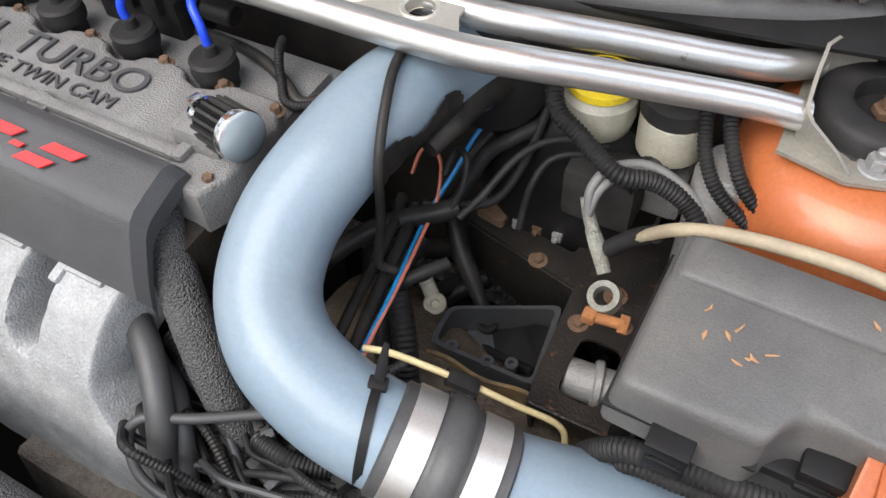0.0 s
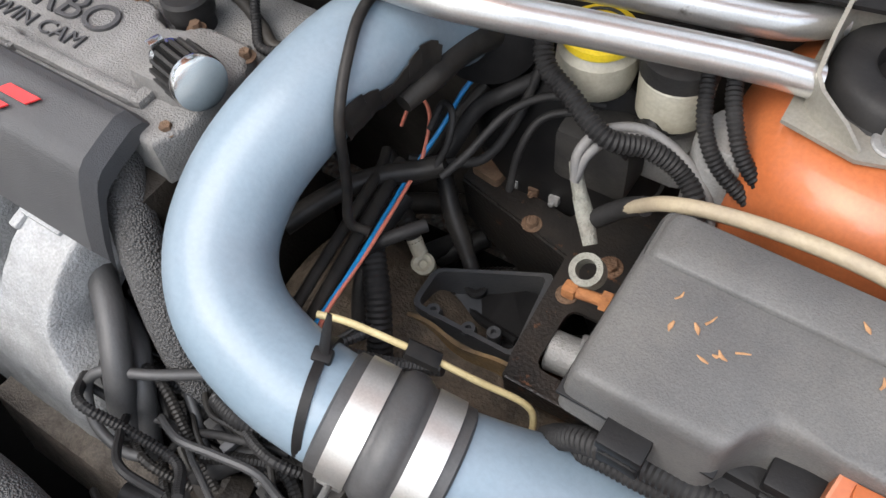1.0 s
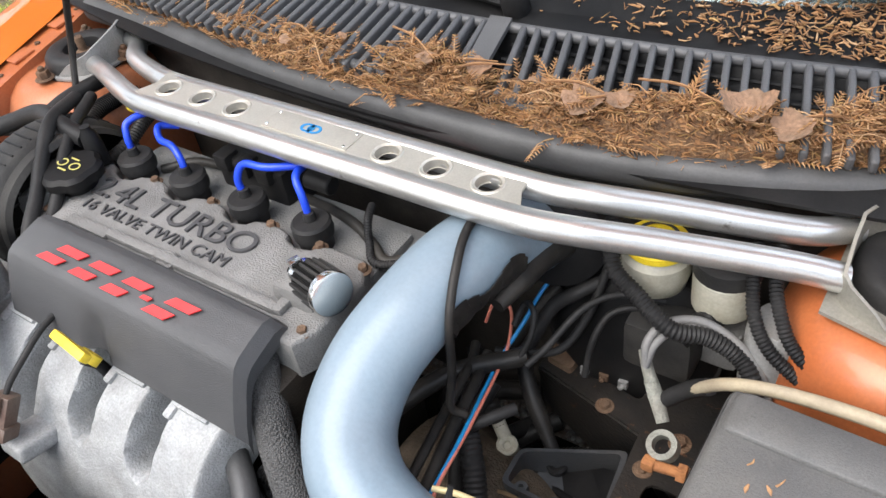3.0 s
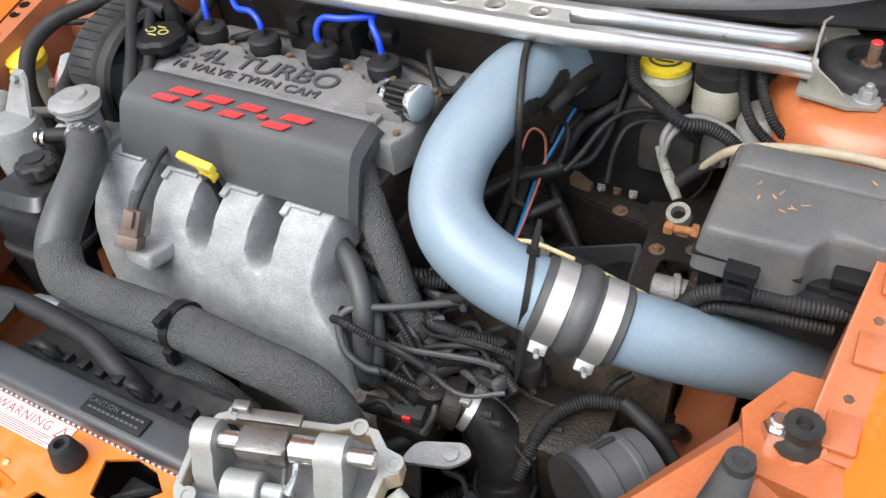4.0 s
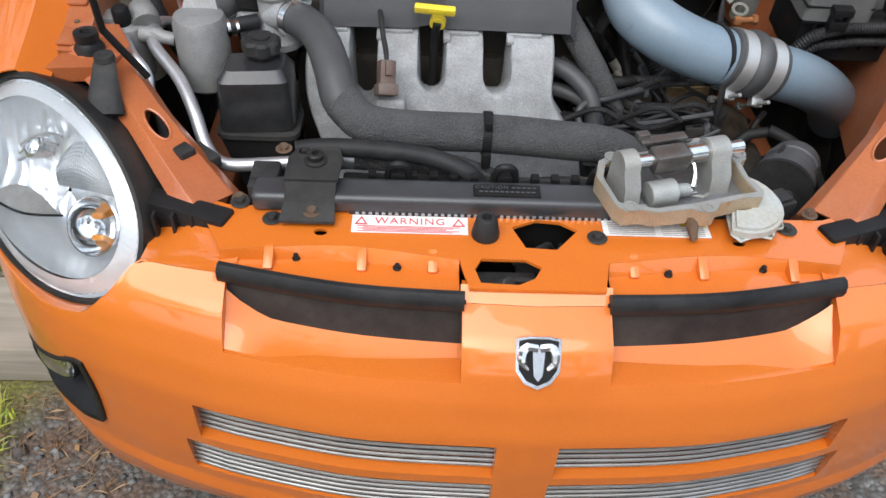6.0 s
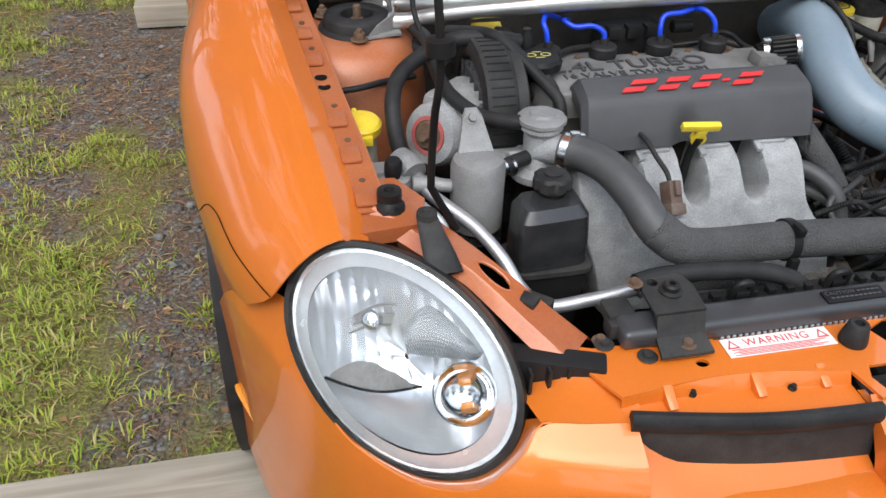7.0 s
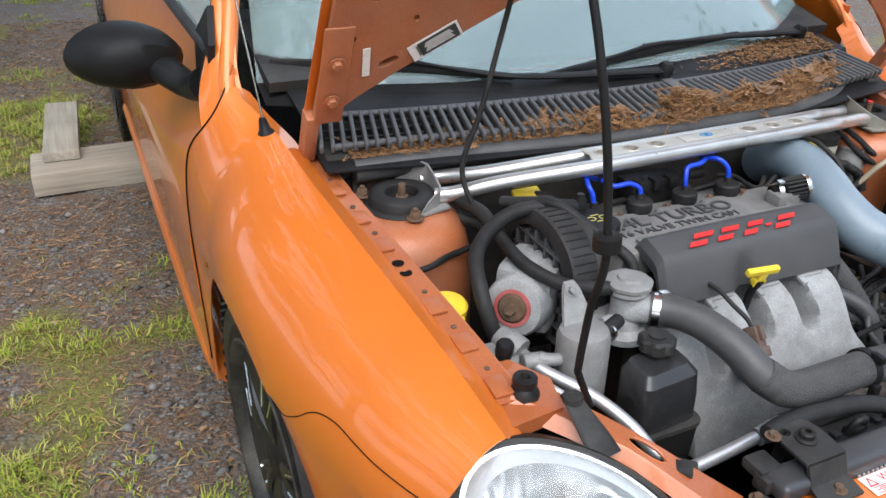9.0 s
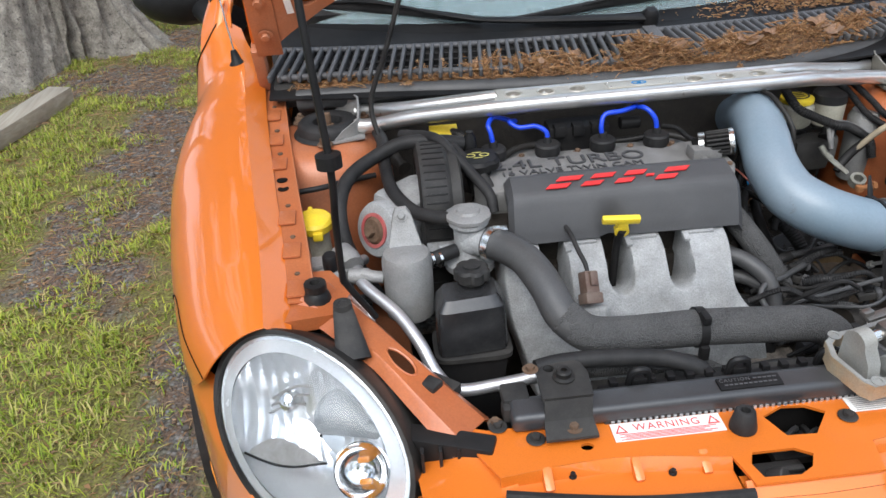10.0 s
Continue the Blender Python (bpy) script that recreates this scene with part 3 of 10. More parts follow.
wiper([(-0.66, 1.192, 0.918), (-0.236, 1.026, 0.892)], [(-0.405, 1.087, 0.920), (-0.300, 1.040, 0.902), (-0.190, 1.008, 0.893), (0.085, 0.978, 0.885)], "black wiper lying along the foot of the windscreen")
wiper([(-0.170, 1.010, 0.892), (0.345, 1.066, 0.916)], [(0.065, 1.030, 0.926), (0.16, 1.040, 0.922), (0.32, 1.062, 0.915), (0.555, 1.088, 0.900)], "black wiper resting on the passenger half of the glass")

# bonnet, propped up
HIN = V((0, 0.935, 0.875))
HUP = V((0, -0.46, 0.888)).normalized()
HN = V((1, 0, 0)).cross(HUP)            # towards the engine bay


def hood_at(x, h, out=0.0):
    return HIN + V((x * 1.042, 0, 0)) + HUP * h - HN * out


def hood_low(x):
    return soft(abs(x), [(0, 0.36), (0.15, 0.34), (0.3, 0.265), (0.42, 0.185), (0.52, 0.115), (0.60, 0.052), (0.645, 0.0)])


bm = bmesh.new()
xs = span(-0.645, 0.645, 40)
grid(bm, lambda u, v: hood_at(xs[round(u * 40)] * (1 - 0.06 * v), hood_low(xs[round(u * 40)]) * (1 - v) + 0.92 * v, 0.022 - 0.012 * (2 * u - 1) ** 4), span(0, 1, 40), span(0, 1, 12), 0.002)
hood = part("bonnet", bm, PAINT, car, "orange bonnet held open on a prop rod")
bm = bmesh.new()
low = [hood_at(x * 0.985, hood_low(x) + 0.004) for x in span(-0.645, 0.645, 40)]
top = [hood_at(x, 0.90) for x in (0.59, -0.59)]
holes = [oval(hood_at(s * 0.53, 0.140), V((0.016, 0, 0)) + HUP * 0.006, HUP * 0.009, 14) for s in (-1, 1)]
holes += [oval(hood_at(s * x, h), V((0.005, 0, 0)), HUP * 0.006, 10) for s in (-1, 1) for x, h in ((0.590, 0.19), (0.60, 0.06), (0.565, 0.26), (0.50, 0.22))]
holes += [oval(hood_at(s * 0.38, 0.60), V((0.12, 0, 0)), HUP * 0.2, 20, 4) for s in (-1, 1)]
prism(bm, [low + top, *holes], -HN * -0.012)
part("bonnet_frame", bm, PAINT_DULL, hood, "dull orange pressed inner frame")
for s in (-1, 1):
    bm = bmesh.new()
    box(bm, hood_at(s * 0.612, 0.12, -0.014), (0.046, 0.19, 0.004), 0.003, frame_of((0, 0, 0), (1, 0, 0), HUP).to_3x3().to_4x4())
    part("hinge_plate", bm, PAINT_DULL, hood)
    for h in (0.075, 0.15):
        bm = bmesh.new()
        bolt(bm, hood_at(s * 0.612, h, -0.019), HN, 0.008, 0.006)
        part("hinge_bolt", bm, PAINT_DULL, hood)
    bm = bmesh.new()
    box(bm, hood_at(s * 0.635, -0.015, 0.0), (0.022, 0.10, 0.03), 0.004, frame_of((0, 0, 0), (1, 0, 0), HUP).to_3x3().to_4x4())
    part("hinge", bm, PAINT_DULL, hood)
    bm = bmesh.new()
    box(bm, (s * 0.622, 0.945, 0.81), (0.045, 0.07, 0.05), 0.012)
    part("hinge_cover", bm, BLACK_DUST, car)
bm = bmesh.new()
m = frame_of(hood_at(-0.463, 0.175, -0.0145), V((1, 0, 0)) * 0.83 + HUP * 0.55, HUP)
bmesh.ops.create_cube(bm, size=1.0)
bmesh.ops.transform(bm, matrix=m @ Matrix.Diagonal((0.086, 0.034, 0.001, 1)), verts=bm.verts)
plate = part("warning_sticker", bm, LABEL, hood, "black and white printed sticker")
bm = bmesh.new()
box(bm, (0.006, 0, 0.001), (0.066, 0.028, 0.0006), 0)
for i in range(6):
    box(bm, (-0.030 + 0.0012 * i, 0, 0.001), (0.0007, 0.022, 0.0006), 0)
bmesh.ops.transform(bm, matrix=m, verts=bm.verts)
part("print_block", bm, INK_DARK, plate)
bm = bmesh.new()
for i in range(6):
    box(bm, (0.006, -0.008 + 0.0032 * i, 0.0016), (0.050 - 0.004 * (i % 3), 0.0012, 0.0004), 0)
bmesh.ops.transform(bm, matrix=m, verts=bm.verts)
part("print_lines", bm, LABEL, plate)
bm = bmesh.new()
m = frame_of(hood_at(-0.566, 0.145, -0.0145), V((1, 0, 0)) + HUP * 0.1, HUP)
bmesh.ops.create_cube(bm, size=1.0)
bmesh.ops.transform(bm, matrix=m @ Matrix.Diagonal((0.012, 0.055, 0.001, 1)), verts=bm.verts)
part("paper_strip", bm, LABEL, hood)

# front bumper
GRILLE = material("dull_grille_metal", (0.42, 0.415, 0.40), (0.30, 0.295, 0.285), 0.38, 0.9, 20, 0.05, 500, dust=0.25)
PLAN = [(0, -0.040), (0.2, -0.030), (0.36, 0.002), (0.48, 0.044), (0.58, 0.096), (0.65, 0.162), (0.713, 0.265), (0.764, 0.39), (0.800, 0.53)]


def plan_y(x):
    return soft(abs(x), PLAN)


def bump_top(x):
    return soft(abs(x), [(0, 0.606), (0.30, 0.606), (0.40, 0.606), (0.449, 0.604), (0.485, 0.572), (0.52, 0.540), (0.58, 0.531), (0.64, 0.545), (0.675, 0.572), (0.705, 0.610), (0.73, 0.640), (0.757, 0.606), (0.78, 0.548), (0.800, 0.470)])


def bump_back(z, x):
    k = table(z, [(0.16, 0.05), (0.22, 0.022), (0.262, 0.008), (0.270, 0.016), (0.33, 0.006), (0.41, 0.0), (0.47, 0.0), (0.52, 0.012), (0.56, 0.028), (0.585, 0.045), (0.606, 0.085 - 0.045 * min(1, max(0, abs(x) - 0.45) / 0.06))])
    return k * max(0.25, 1 - max(0, abs(x) - 0.35) * 1.8)


def bump_point(x, t):
    top = bump_top(x)
    knee = min(0.52, top - 0.02)
    z = 0.17 + (knee - 0.17) * t / 0.75 if t < 0.75 else knee + (top - knee) * (t - 0.75) / 0.25
    nose = 0.022 * max(0, 1 - (abs(x) / 0.085) ** 6) * table(z, [(0.50, 0), (0.56, 1), (0.59, 1), (0.606, 0.2)])
    lean = max(0.0, z - 0.575) * 0.5 * min(1, max(0, (abs(x) - 0.64) / 0.06))
    return V((x - math.copysign(lean, x), plan_y(x) + bump_back(z, x) - 0.2 * nose, z))


FOG_MID = (0.612, 0.372)
FOG_LOOP = [(p.x, p.y) for p in spline([(0.548, 0.446, 0), (0.543, 0.397, 0), (0.550, 0.339, 0), (0.566, 0.324, 0), (0.610, 0.312, 0), (0.655, 0.303, 0), (0.678, 0.321, 0), (0.681, 0.350, 0), (0.666, 0.372, 0), (0.610, 0.410, 0), (0.566, 0.442, 0), (0.548, 0.446, 0)], 4)[:-1]]


def within_loop(x, z, loop):
    """Whether a place lies within a closed outline."""
    hit = False
    for (x0, z0), (x1, z1) in zip(loop, loop[1:] + loop[:1]):
        if (z0 > z) != (z1 > z) and x < x0 + (x1 - x0) * (z - z0) / (z1 - z0):
            hit = not hit
    return hit


def inside(x, z):
    ax = abs(x)
    if 0.082 < ax < 0.345 and 0.545 < z < 0.62:
        return True
    if 0.036 < ax < 0.392 and 0.392 < z < 0.458:
        return True
    if 0.034 < ax < 0.415 and 0.300 < z < 0.374:
        return True
    return False


def in_fog(x, z):
    return within_loop(FOG_MID[0] + (abs(x) - FOG_MID[0]) / 1.08, FOG_MID[1] + (z - FOG_MID[1]) / 1.08, FOG_LOOP)


xs = sorted(set([round(v, 4) for v in span(-0.800, 0.800, 110)] + [s * v for s in (-1, 1) for v in (0.082, 0.345, 0.034, 0.036, 0.392, 0.415)]))
ts = sorted(set(span(0, 0.75, 28) + span(0.75, 1, 12) + [0.75 * (z - 0.17) / 0.35 for z in (0.300, 0.374, 0.392, 0.458)] + [0.75 + 0.25 * 0.025 / 0.086]))
bm = bmesh.new()
rows = [[bm.verts.new(bump_point(x, t)) for t in ts] for x in xs]
for i in range(len(xs) - 1):
    for j in range(len(ts) - 1):
        c = (rows[i][j].co + rows[i + 1][j + 1].co) / 2
        tc = (ts[j] + ts[j + 1]) / 2
        if (0.082 < abs(c.x) < 0.345 and tc > 0.75 + 0.25 * 0.025 / 0.086) or (c.z < 0.5 and (inside(c.x, c.z) or in_fog(c.x, c.z))):
            continue
        bm.faces.new((rows[i][j], rows[i + 1][j], rows[i + 1][j + 1], rows[i][j + 1]))
bmesh.ops.delete(bm, geom=[v for v in bm.verts if not v.link_faces], context="VERTS")
rim = [e for e in bm.edges if e.is_boundary]
inner = [e for e in rim if inside(*(lambda c: (c.x, c.z + 0.0))(((e.verts[0].co + e.verts[1].co) / 2))) or any(inside(c.x + dx, c.z + dz) for c in [(e.verts[0].co + e.verts[1].co) / 2] for dx in (-0.008, 0.008) for dz in (-0.006, 0.006))]
ex = bmesh.ops.extrude_edge_only(bm, edges=inner)
bmesh.ops.translate(bm, verts=[g for g in ex["geom"] if isinstance(g, bmesh.types.BMVert)], vec=(0, 0.035, 0))
bumper = part("front_bumper", bm, PAINT, car, "orange front bumper skin", angle=50)

for s in (-1, 1):
    # upper ducts: floor of orange, black back and soft lip
    bm = bmesh.new()
    grid(bm, lambda u, v: V((s * (0.080 + 0.268 * u), plan_y(0.080 + 0.268 * u) + 0.027 + 0.049 * v, 0.540 + 0.006 * u + 0.012 * v ** 2 + 0.036 * max(0, (u - 0.78) / 0.22) ** 2 * v)), span(0, 1, 16), span(0, 1, 3), 0.002)
    part("duct_floor", bm, PAINT, bumper)
    bm = bmesh.new()
    grid(bm, lambda u, v: V((s * (0.078 + 0.272 * u), plan_y(0.078 + 0.272 * u) + 0.072 + 0.012 * v, 0.543 + 0.066 * v)), span(0, 1, 12), span(0, 1, 3), 0.003)
    part("duct_back", bm, BLACK_DUST, bumper, "black recess panel")
    bm = bmesh.new()
    tube(bm, [(s * x, plan_y(x) + 0.084, 0.609) for x in span(0.080, 0.352, 8)], 0.0095, 10, 3, flat=1.5)
    part("duct_lip", bm, RUBBER, bumper, "black foam lip")
    # lower grilles
    for z0, z1, x0, x1 in ((0.392, 0.456, 0.036, 0.386), (0.300, 0.374, 0.034, 0.41)):
        n = 7 if z1 < 0.4 else 6
        for i in range(n):
            z = z0 + (z1 - z0) * (i + 0.5) / n
            bm = bmesh.new()
            tube(bm, [(s * x, plan_y(x) + 0.016, z) for x in span(x0 - 0.006, x1 + 0.008, 8)], 0.0027, 8, 2, flat=0.9)
            part("grille_slat", bm, GRILLE, bumper, "polished metal grille slat")
        # near-black sheet painted as the shade behind the slats
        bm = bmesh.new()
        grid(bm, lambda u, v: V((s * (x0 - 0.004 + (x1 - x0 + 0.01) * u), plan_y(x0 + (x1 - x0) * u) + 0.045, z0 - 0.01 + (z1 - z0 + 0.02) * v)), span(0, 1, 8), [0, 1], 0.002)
        part("grille_shade", bm, DARK, bumper)
    # fog lamp in its black pocket
    fog = (s * 0.626, plan_y(0.626) + 0.014, 0.366)
    way = V((s * 0.55, -1, 0.10)).normalized()
    bm = bmesh.new()
    lathe(bm, V(fog) + way * -0.05, way, [(0.0, 0.025), (0.02, 0.038), (0.046, 0.040), (0.049, 0.0385), (0.047, 0.036), (0.030, 0.034), (0.029, 0)], 28)
    fl = part("fog_light", bm, BLACK, bumper, "small round fog lamp in a black pocket")
    bm = bmesh.new()
    pts = []
    for k, off in ((0.42, -0.055), (0.70, -0.050), (0.90, -0.032), (1.0, 0.0015), (1.06, 0.004), (1.14, 0.004), (1.17, -0.002)):
        ring = []
        for qx, qz in FOG_LOOP:
            px, pz = FOG_MID[0] + (qx - FOG_MID[0]) * k, FOG_MID[1] + (qz - FOG_MID[1]) * k
            ring.append(bm.verts.new((s * px, plan_y(px) + bump_back(pz, px) - off, pz)))
        pts.append(ring)
    for r0, r1 in zip(pts, pts[1:]):
        for i in range(len(r0)):
            bm.faces.new((r0[i], r0[(i + 1) % len(r0)], r1[(i + 1) % len(r0)], r1[i]))
    part("fog_surround", bm, BLACK, bumper, "black plastic fog lamp surround")
    bm = bmesh.new()
    lathe(bm, V(fog) + way * -0.012, way, [(0.004, 0.0365), (0.010, 0.034), (0.016, 0.022), (0.018, 0)], 24)
    part("fog_lens", bm, LENS, fl)
    bm = bmesh.new()
    lathe(bm, V(fog) + way * -0.03, way, [(0.024, 0.0355), (0.016, 0.024), (0.012, 0.008), (0.012, 0)], 20)
    part("fog_reflector", bm, CHROME, fl)
# shield emblem, drawn as a plain shape
bm = bmesh.new()
shield = [(-0.031, 0.0), (-0.030, -0.045), (-0.018, -0.062), (0, -0.070), (0.018, -0.062), (0.030, -0.045), (0.031, 0.0), (0.015, 0.003), (-0.015, 0.003)]
em = frame_of((0, 0.012, 0.592), (1, 0, 0), (0, 0.75, 1)) @ Matrix.Scale(0.80, 4)
prism(bm, [[em @ V((x, y, 0)) for x, y in shield]], em.to_3x3() @ V((0, 0, 0.006)))
badge = part("emblem", bm, CHROME, bumper, "chrome shield emblem")
bm = bmesh.new()
prism(bm, [[em @ V((x * 0.86, y * 0.88 - 0.003, 0.0062)) for x, y in shield]], em.to_3x3() @ V((0, 0, 0.001)))
part("emblem_field", bm, BLACK, badge)
bm = bmesh.new()
for s in (-1, 1):
    tube(bm, [em @ V((s * 0.002, -0.012, 0.008)), em @ V((s * 0.018, -0.012, 0.009)), em @ V((s * 0.022, -0.030, 0.009)), em @ V((s * 0.013, -0.042, 0.008))], [0.005, 0.006, 0.005, 0.002], 8, 5)
prism(bm, [[em @ V(p) for p in ((-0.009, -0.01, 0.007), (0.009, -0.01, 0.007), (0.006, -0.05, 0.007), (0, -0.058, 0.007), (-0.006, -0.05, 0.007))]], em.to_3x3() @ V((0, 0, 0.003)))
part("emblem_relief", bm, CHROME, badge)

# radiator support: pressed top panel with its holes and side braces
outline = [(-0.40, 0.20), (-0.385, 0.165), (-0.355, 0.108), (-0.22, 0.118), (-0.085, 0.100), (-0.075, 0.055), (0.075, 0.055), (0.085, 0.100), (0.22, 0.118), (0.355, 0.108), (0.385, 0.165), (0.40, 0.20), (0.36, 0.185), (0.05, 0.178), (-0.05, 0.178), (-0.36, 0.185)]
latch = [(-0.068, 0.085), (-0.06, 0.102), (-0.01, 0.102), (0.008, 0.090), (-0.002, 0.072), (-0.02, 0.062), (-0.062, 0.064)]
dia = [(-0.022, 0.157), (0.008, 0.171), (0.036, 0.168), (0.056, 0.154), (0.028, 0.120), (-0.008, 0.122)]
bm = bmesh.new()
prism(bm, [[(x, y, 0.6215) for x, y in outline], [(x, y, 0.6215) for x, y in latch], [(x, y, 0.6215) for x, y in dia],
           *[oval((sx * 0.245, 0.140, 0.6215), (0.008, 0, 0), (0, 0.006, 0), 10) for sx in (-1, 1)]], (0, 0, -0.004))
support = part("radiator_support", bm, PAINT, car, "orange radiator support panel")
# front step of the panel
for s in (-1, 1):
    bm = bmesh.new()
    grid(bm, lambda u, v: V((s * (0.085 + 0.27 * u), soft(0.085 + 0.27 * u, [(0.085, 0.100), (0.22, 0.118), (0.355, 0.108)]) * (1 - v) + (plan_y(0.085 + 0.27 * u) + 0.094) * v, 0.6215 - 0.015 * min(1, v * 5) - 0.002 * v)), span(0, 1, 12), [0, 0.1, 0.2, 0.4, 0.6, 0.8, 1], 0.002)
    part("support_step", bm, PAINT, support)
    for x in (0.115, 0.195, 0.30):
        bm = bmesh.new()
        box(bm, (s * x, 0.104, 0.612), (0.012, 0.03, 0.014), 0.004, Matrix.Rotation(radians(25), 4, "X"))
        part("gusset", bm, PAINT, support)
for x, y in ((-0.27, 0.110), (-0.155, 0.098), (0.155, 0.098), (0.268, 0.110)):
    bm = bmesh.new()
    lathe(bm, (x, y, 0.603), (0, -0.2, 1), [(0, 0.005), (0.007, 0.005), (0.009, 0.003), (0.012, 0.003), (0.012, 0)], 10)
    part("push_pin", bm, BLACK, support)
for x, y in ((-0.303, 0.160), (0.077, 0.141), (-0.345, 0.188), (0.31, 0.165)):
    bm = bmesh.new()
    cyl(bm, (x, y, 0.622), (x, y, 0.6245), 0.012, 18)
    hexa(bm, (x, y, 0.6245), (0, 0, 1), 0.006, 0.005)
    part("panel_bolt", bm, BLACK_DUST, support)
bm = bmesh.new()
lathe(bm, (-0.054, 0.142, 0.622), (0, 0, 1), [(0, 0.0165), (0.004, 0.0165), (0.026, 0.012), (0.028, 0.010), (0.028, 0.006), (0.02, 0.005), (0.02, 0)], 20)
part("rubber_stop", bm, RUBBER, support, "black rubber bump stop")
for s in (-1, 1):
    bm = bmesh.new()
    quad = [(0.400, 0.200, 0.622), (0.380, 0.165, 0.6200), (0.335, 0.112, 0.612), *[tuple(bump_point(x, 1.0) + V((0, 0, 0.0006))) for x in (0.335, 0.375, 0.40, 0.425, 0.445)], (0.45, 0.165, 0.588), (0.425, 0.205, 0.605)]
    vs = [bm.verts.new((s * x, y, z)) for x, y, z in quad]
    mid = bm.verts.new((s * 0.402, 0.145, 0.606))
    for i in range(len(vs)):
        bm.faces.new((vs[i], vs[(i + 1) % len(vs)], mid))
    part("corner_panel", bm, PAINT, support)
bm = bmesh.new()
grid(bm, lambda u, v: bump_point(-0.084 + 0.168 * u, 1.0).lerp(V((-0.084 + 0.168 * u, 0.0635, 0.6185)), v) + V((0, 0, 0.0008)), span(0, 1, 10), span(0, 1, 3), 0.002)
part("nose_panel", bm, PAINT, support)
# amber side markers on the bumper
for s in (-1, 1):
    bm = bmesh.new()
    tube(bm, [V((s * x, y, z)) for x, y, z in ((0.797, 0.535, 0.333), (0.784, 0.480, 0.334), (0.767, 0.437, 0.334), (0.750, 0.39, 0.333), (0.736, 0.350, 0.331))], [0.004, 0.010, 0.012, 0.010, 0.004], 10, 5, flat=0.5)
    part("side_marker", bm, AMBER, bumper, "narrow amber side marker")
# latch mechanism under the panel
bm = bmesh.new()
box(bm, (-0.03, 0.085, 0.585), (0.07, 0.05, 0.02), 0.004)
cyl(bm, (-0.040, 0.088, 0.592), (-0.028, 0.076, 0.604), 0.011, 14)
box(bm, (-0.015, 0.09, 0.60), (0.03, 0.008, 0.006), 0.002)
part("bonnet_catch", bm, BLACK_DUST, support, "dark bonnet catch in its opening")
bm = bmesh.new()
for i in range(7):
    a = V((-0.02 + 0.012 * i, 0.13 + 0.006 * (i % 3), 0.59))
    tube(bm, [a, a + V((0.03, 0.02 * (i % 2), 0.005)), a + V((0.04, 0.03, -0.01))], 0.004, 6, 3)
box(bm, (0.02, 0.145, 0.575), (0.07, 0.045, 0.012), 0.003)
tagged(part("wiring", bm, BLACK_DUST, support), kind="stuff")
# braces from the panel back to the wings
for s in (-1, 1):
    c = [V((s * x, y, z)) for x, y, z in ((0.375, 0.188, 0.622), (0.42, 0.235, 0.650), (0.47, 0.29, 0.680), (0.53, 0.362, 0.700), (0.565, 0.40, 0.712))]
    path = spline(c, 30)
    bm = bmesh.new()
    across = V((s * 0.6, -0.62, 0.06)).normalized()

    def brace(u, v):
        k = u * (len(path) - 1)
        p = path[int(k)].lerp(path[min(int(k) + 1, len(path) - 1)], k - int(k))
        w = 0.030 + 0.012 * abs(2 * u - 1)
        d = 0 if 0.2 < v < 0.8 else (0.2 - v if v <= 0.2 else v - 0.8) * 0.08
        return p + across * (w * 2 * (v - 0.5)) + V((0, 0, -d))
    grid(bm, brace, span(0, 1, len(path) - 1), span(0, 1, 44), 0.003,
         skip=lambda u, v: ((u - 0.43) / 0.075) ** 2 + ((v - 0.5) / 0.17) ** 2 < 1)
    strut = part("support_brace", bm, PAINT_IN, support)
    bm = bmesh.new()
    tube(bm, [brace(0.43 + 0.078 * math.cos(a), 0.5 + 0.178 * math.sin(a)) + V((0, 0, -0.0008)) for a in span(0, 2 * math.pi, 28)], 0.0022, 6, 2, cap=False)
    part("hole_rim", bm, PAINT_IN, strut)
    bm = bmesh.new()
    bolt(bm, (s * 0.347, 0.194, 0.6225), (0, 0, 1), 0.006)
    part("brace_bolt", bm, RUST, support)

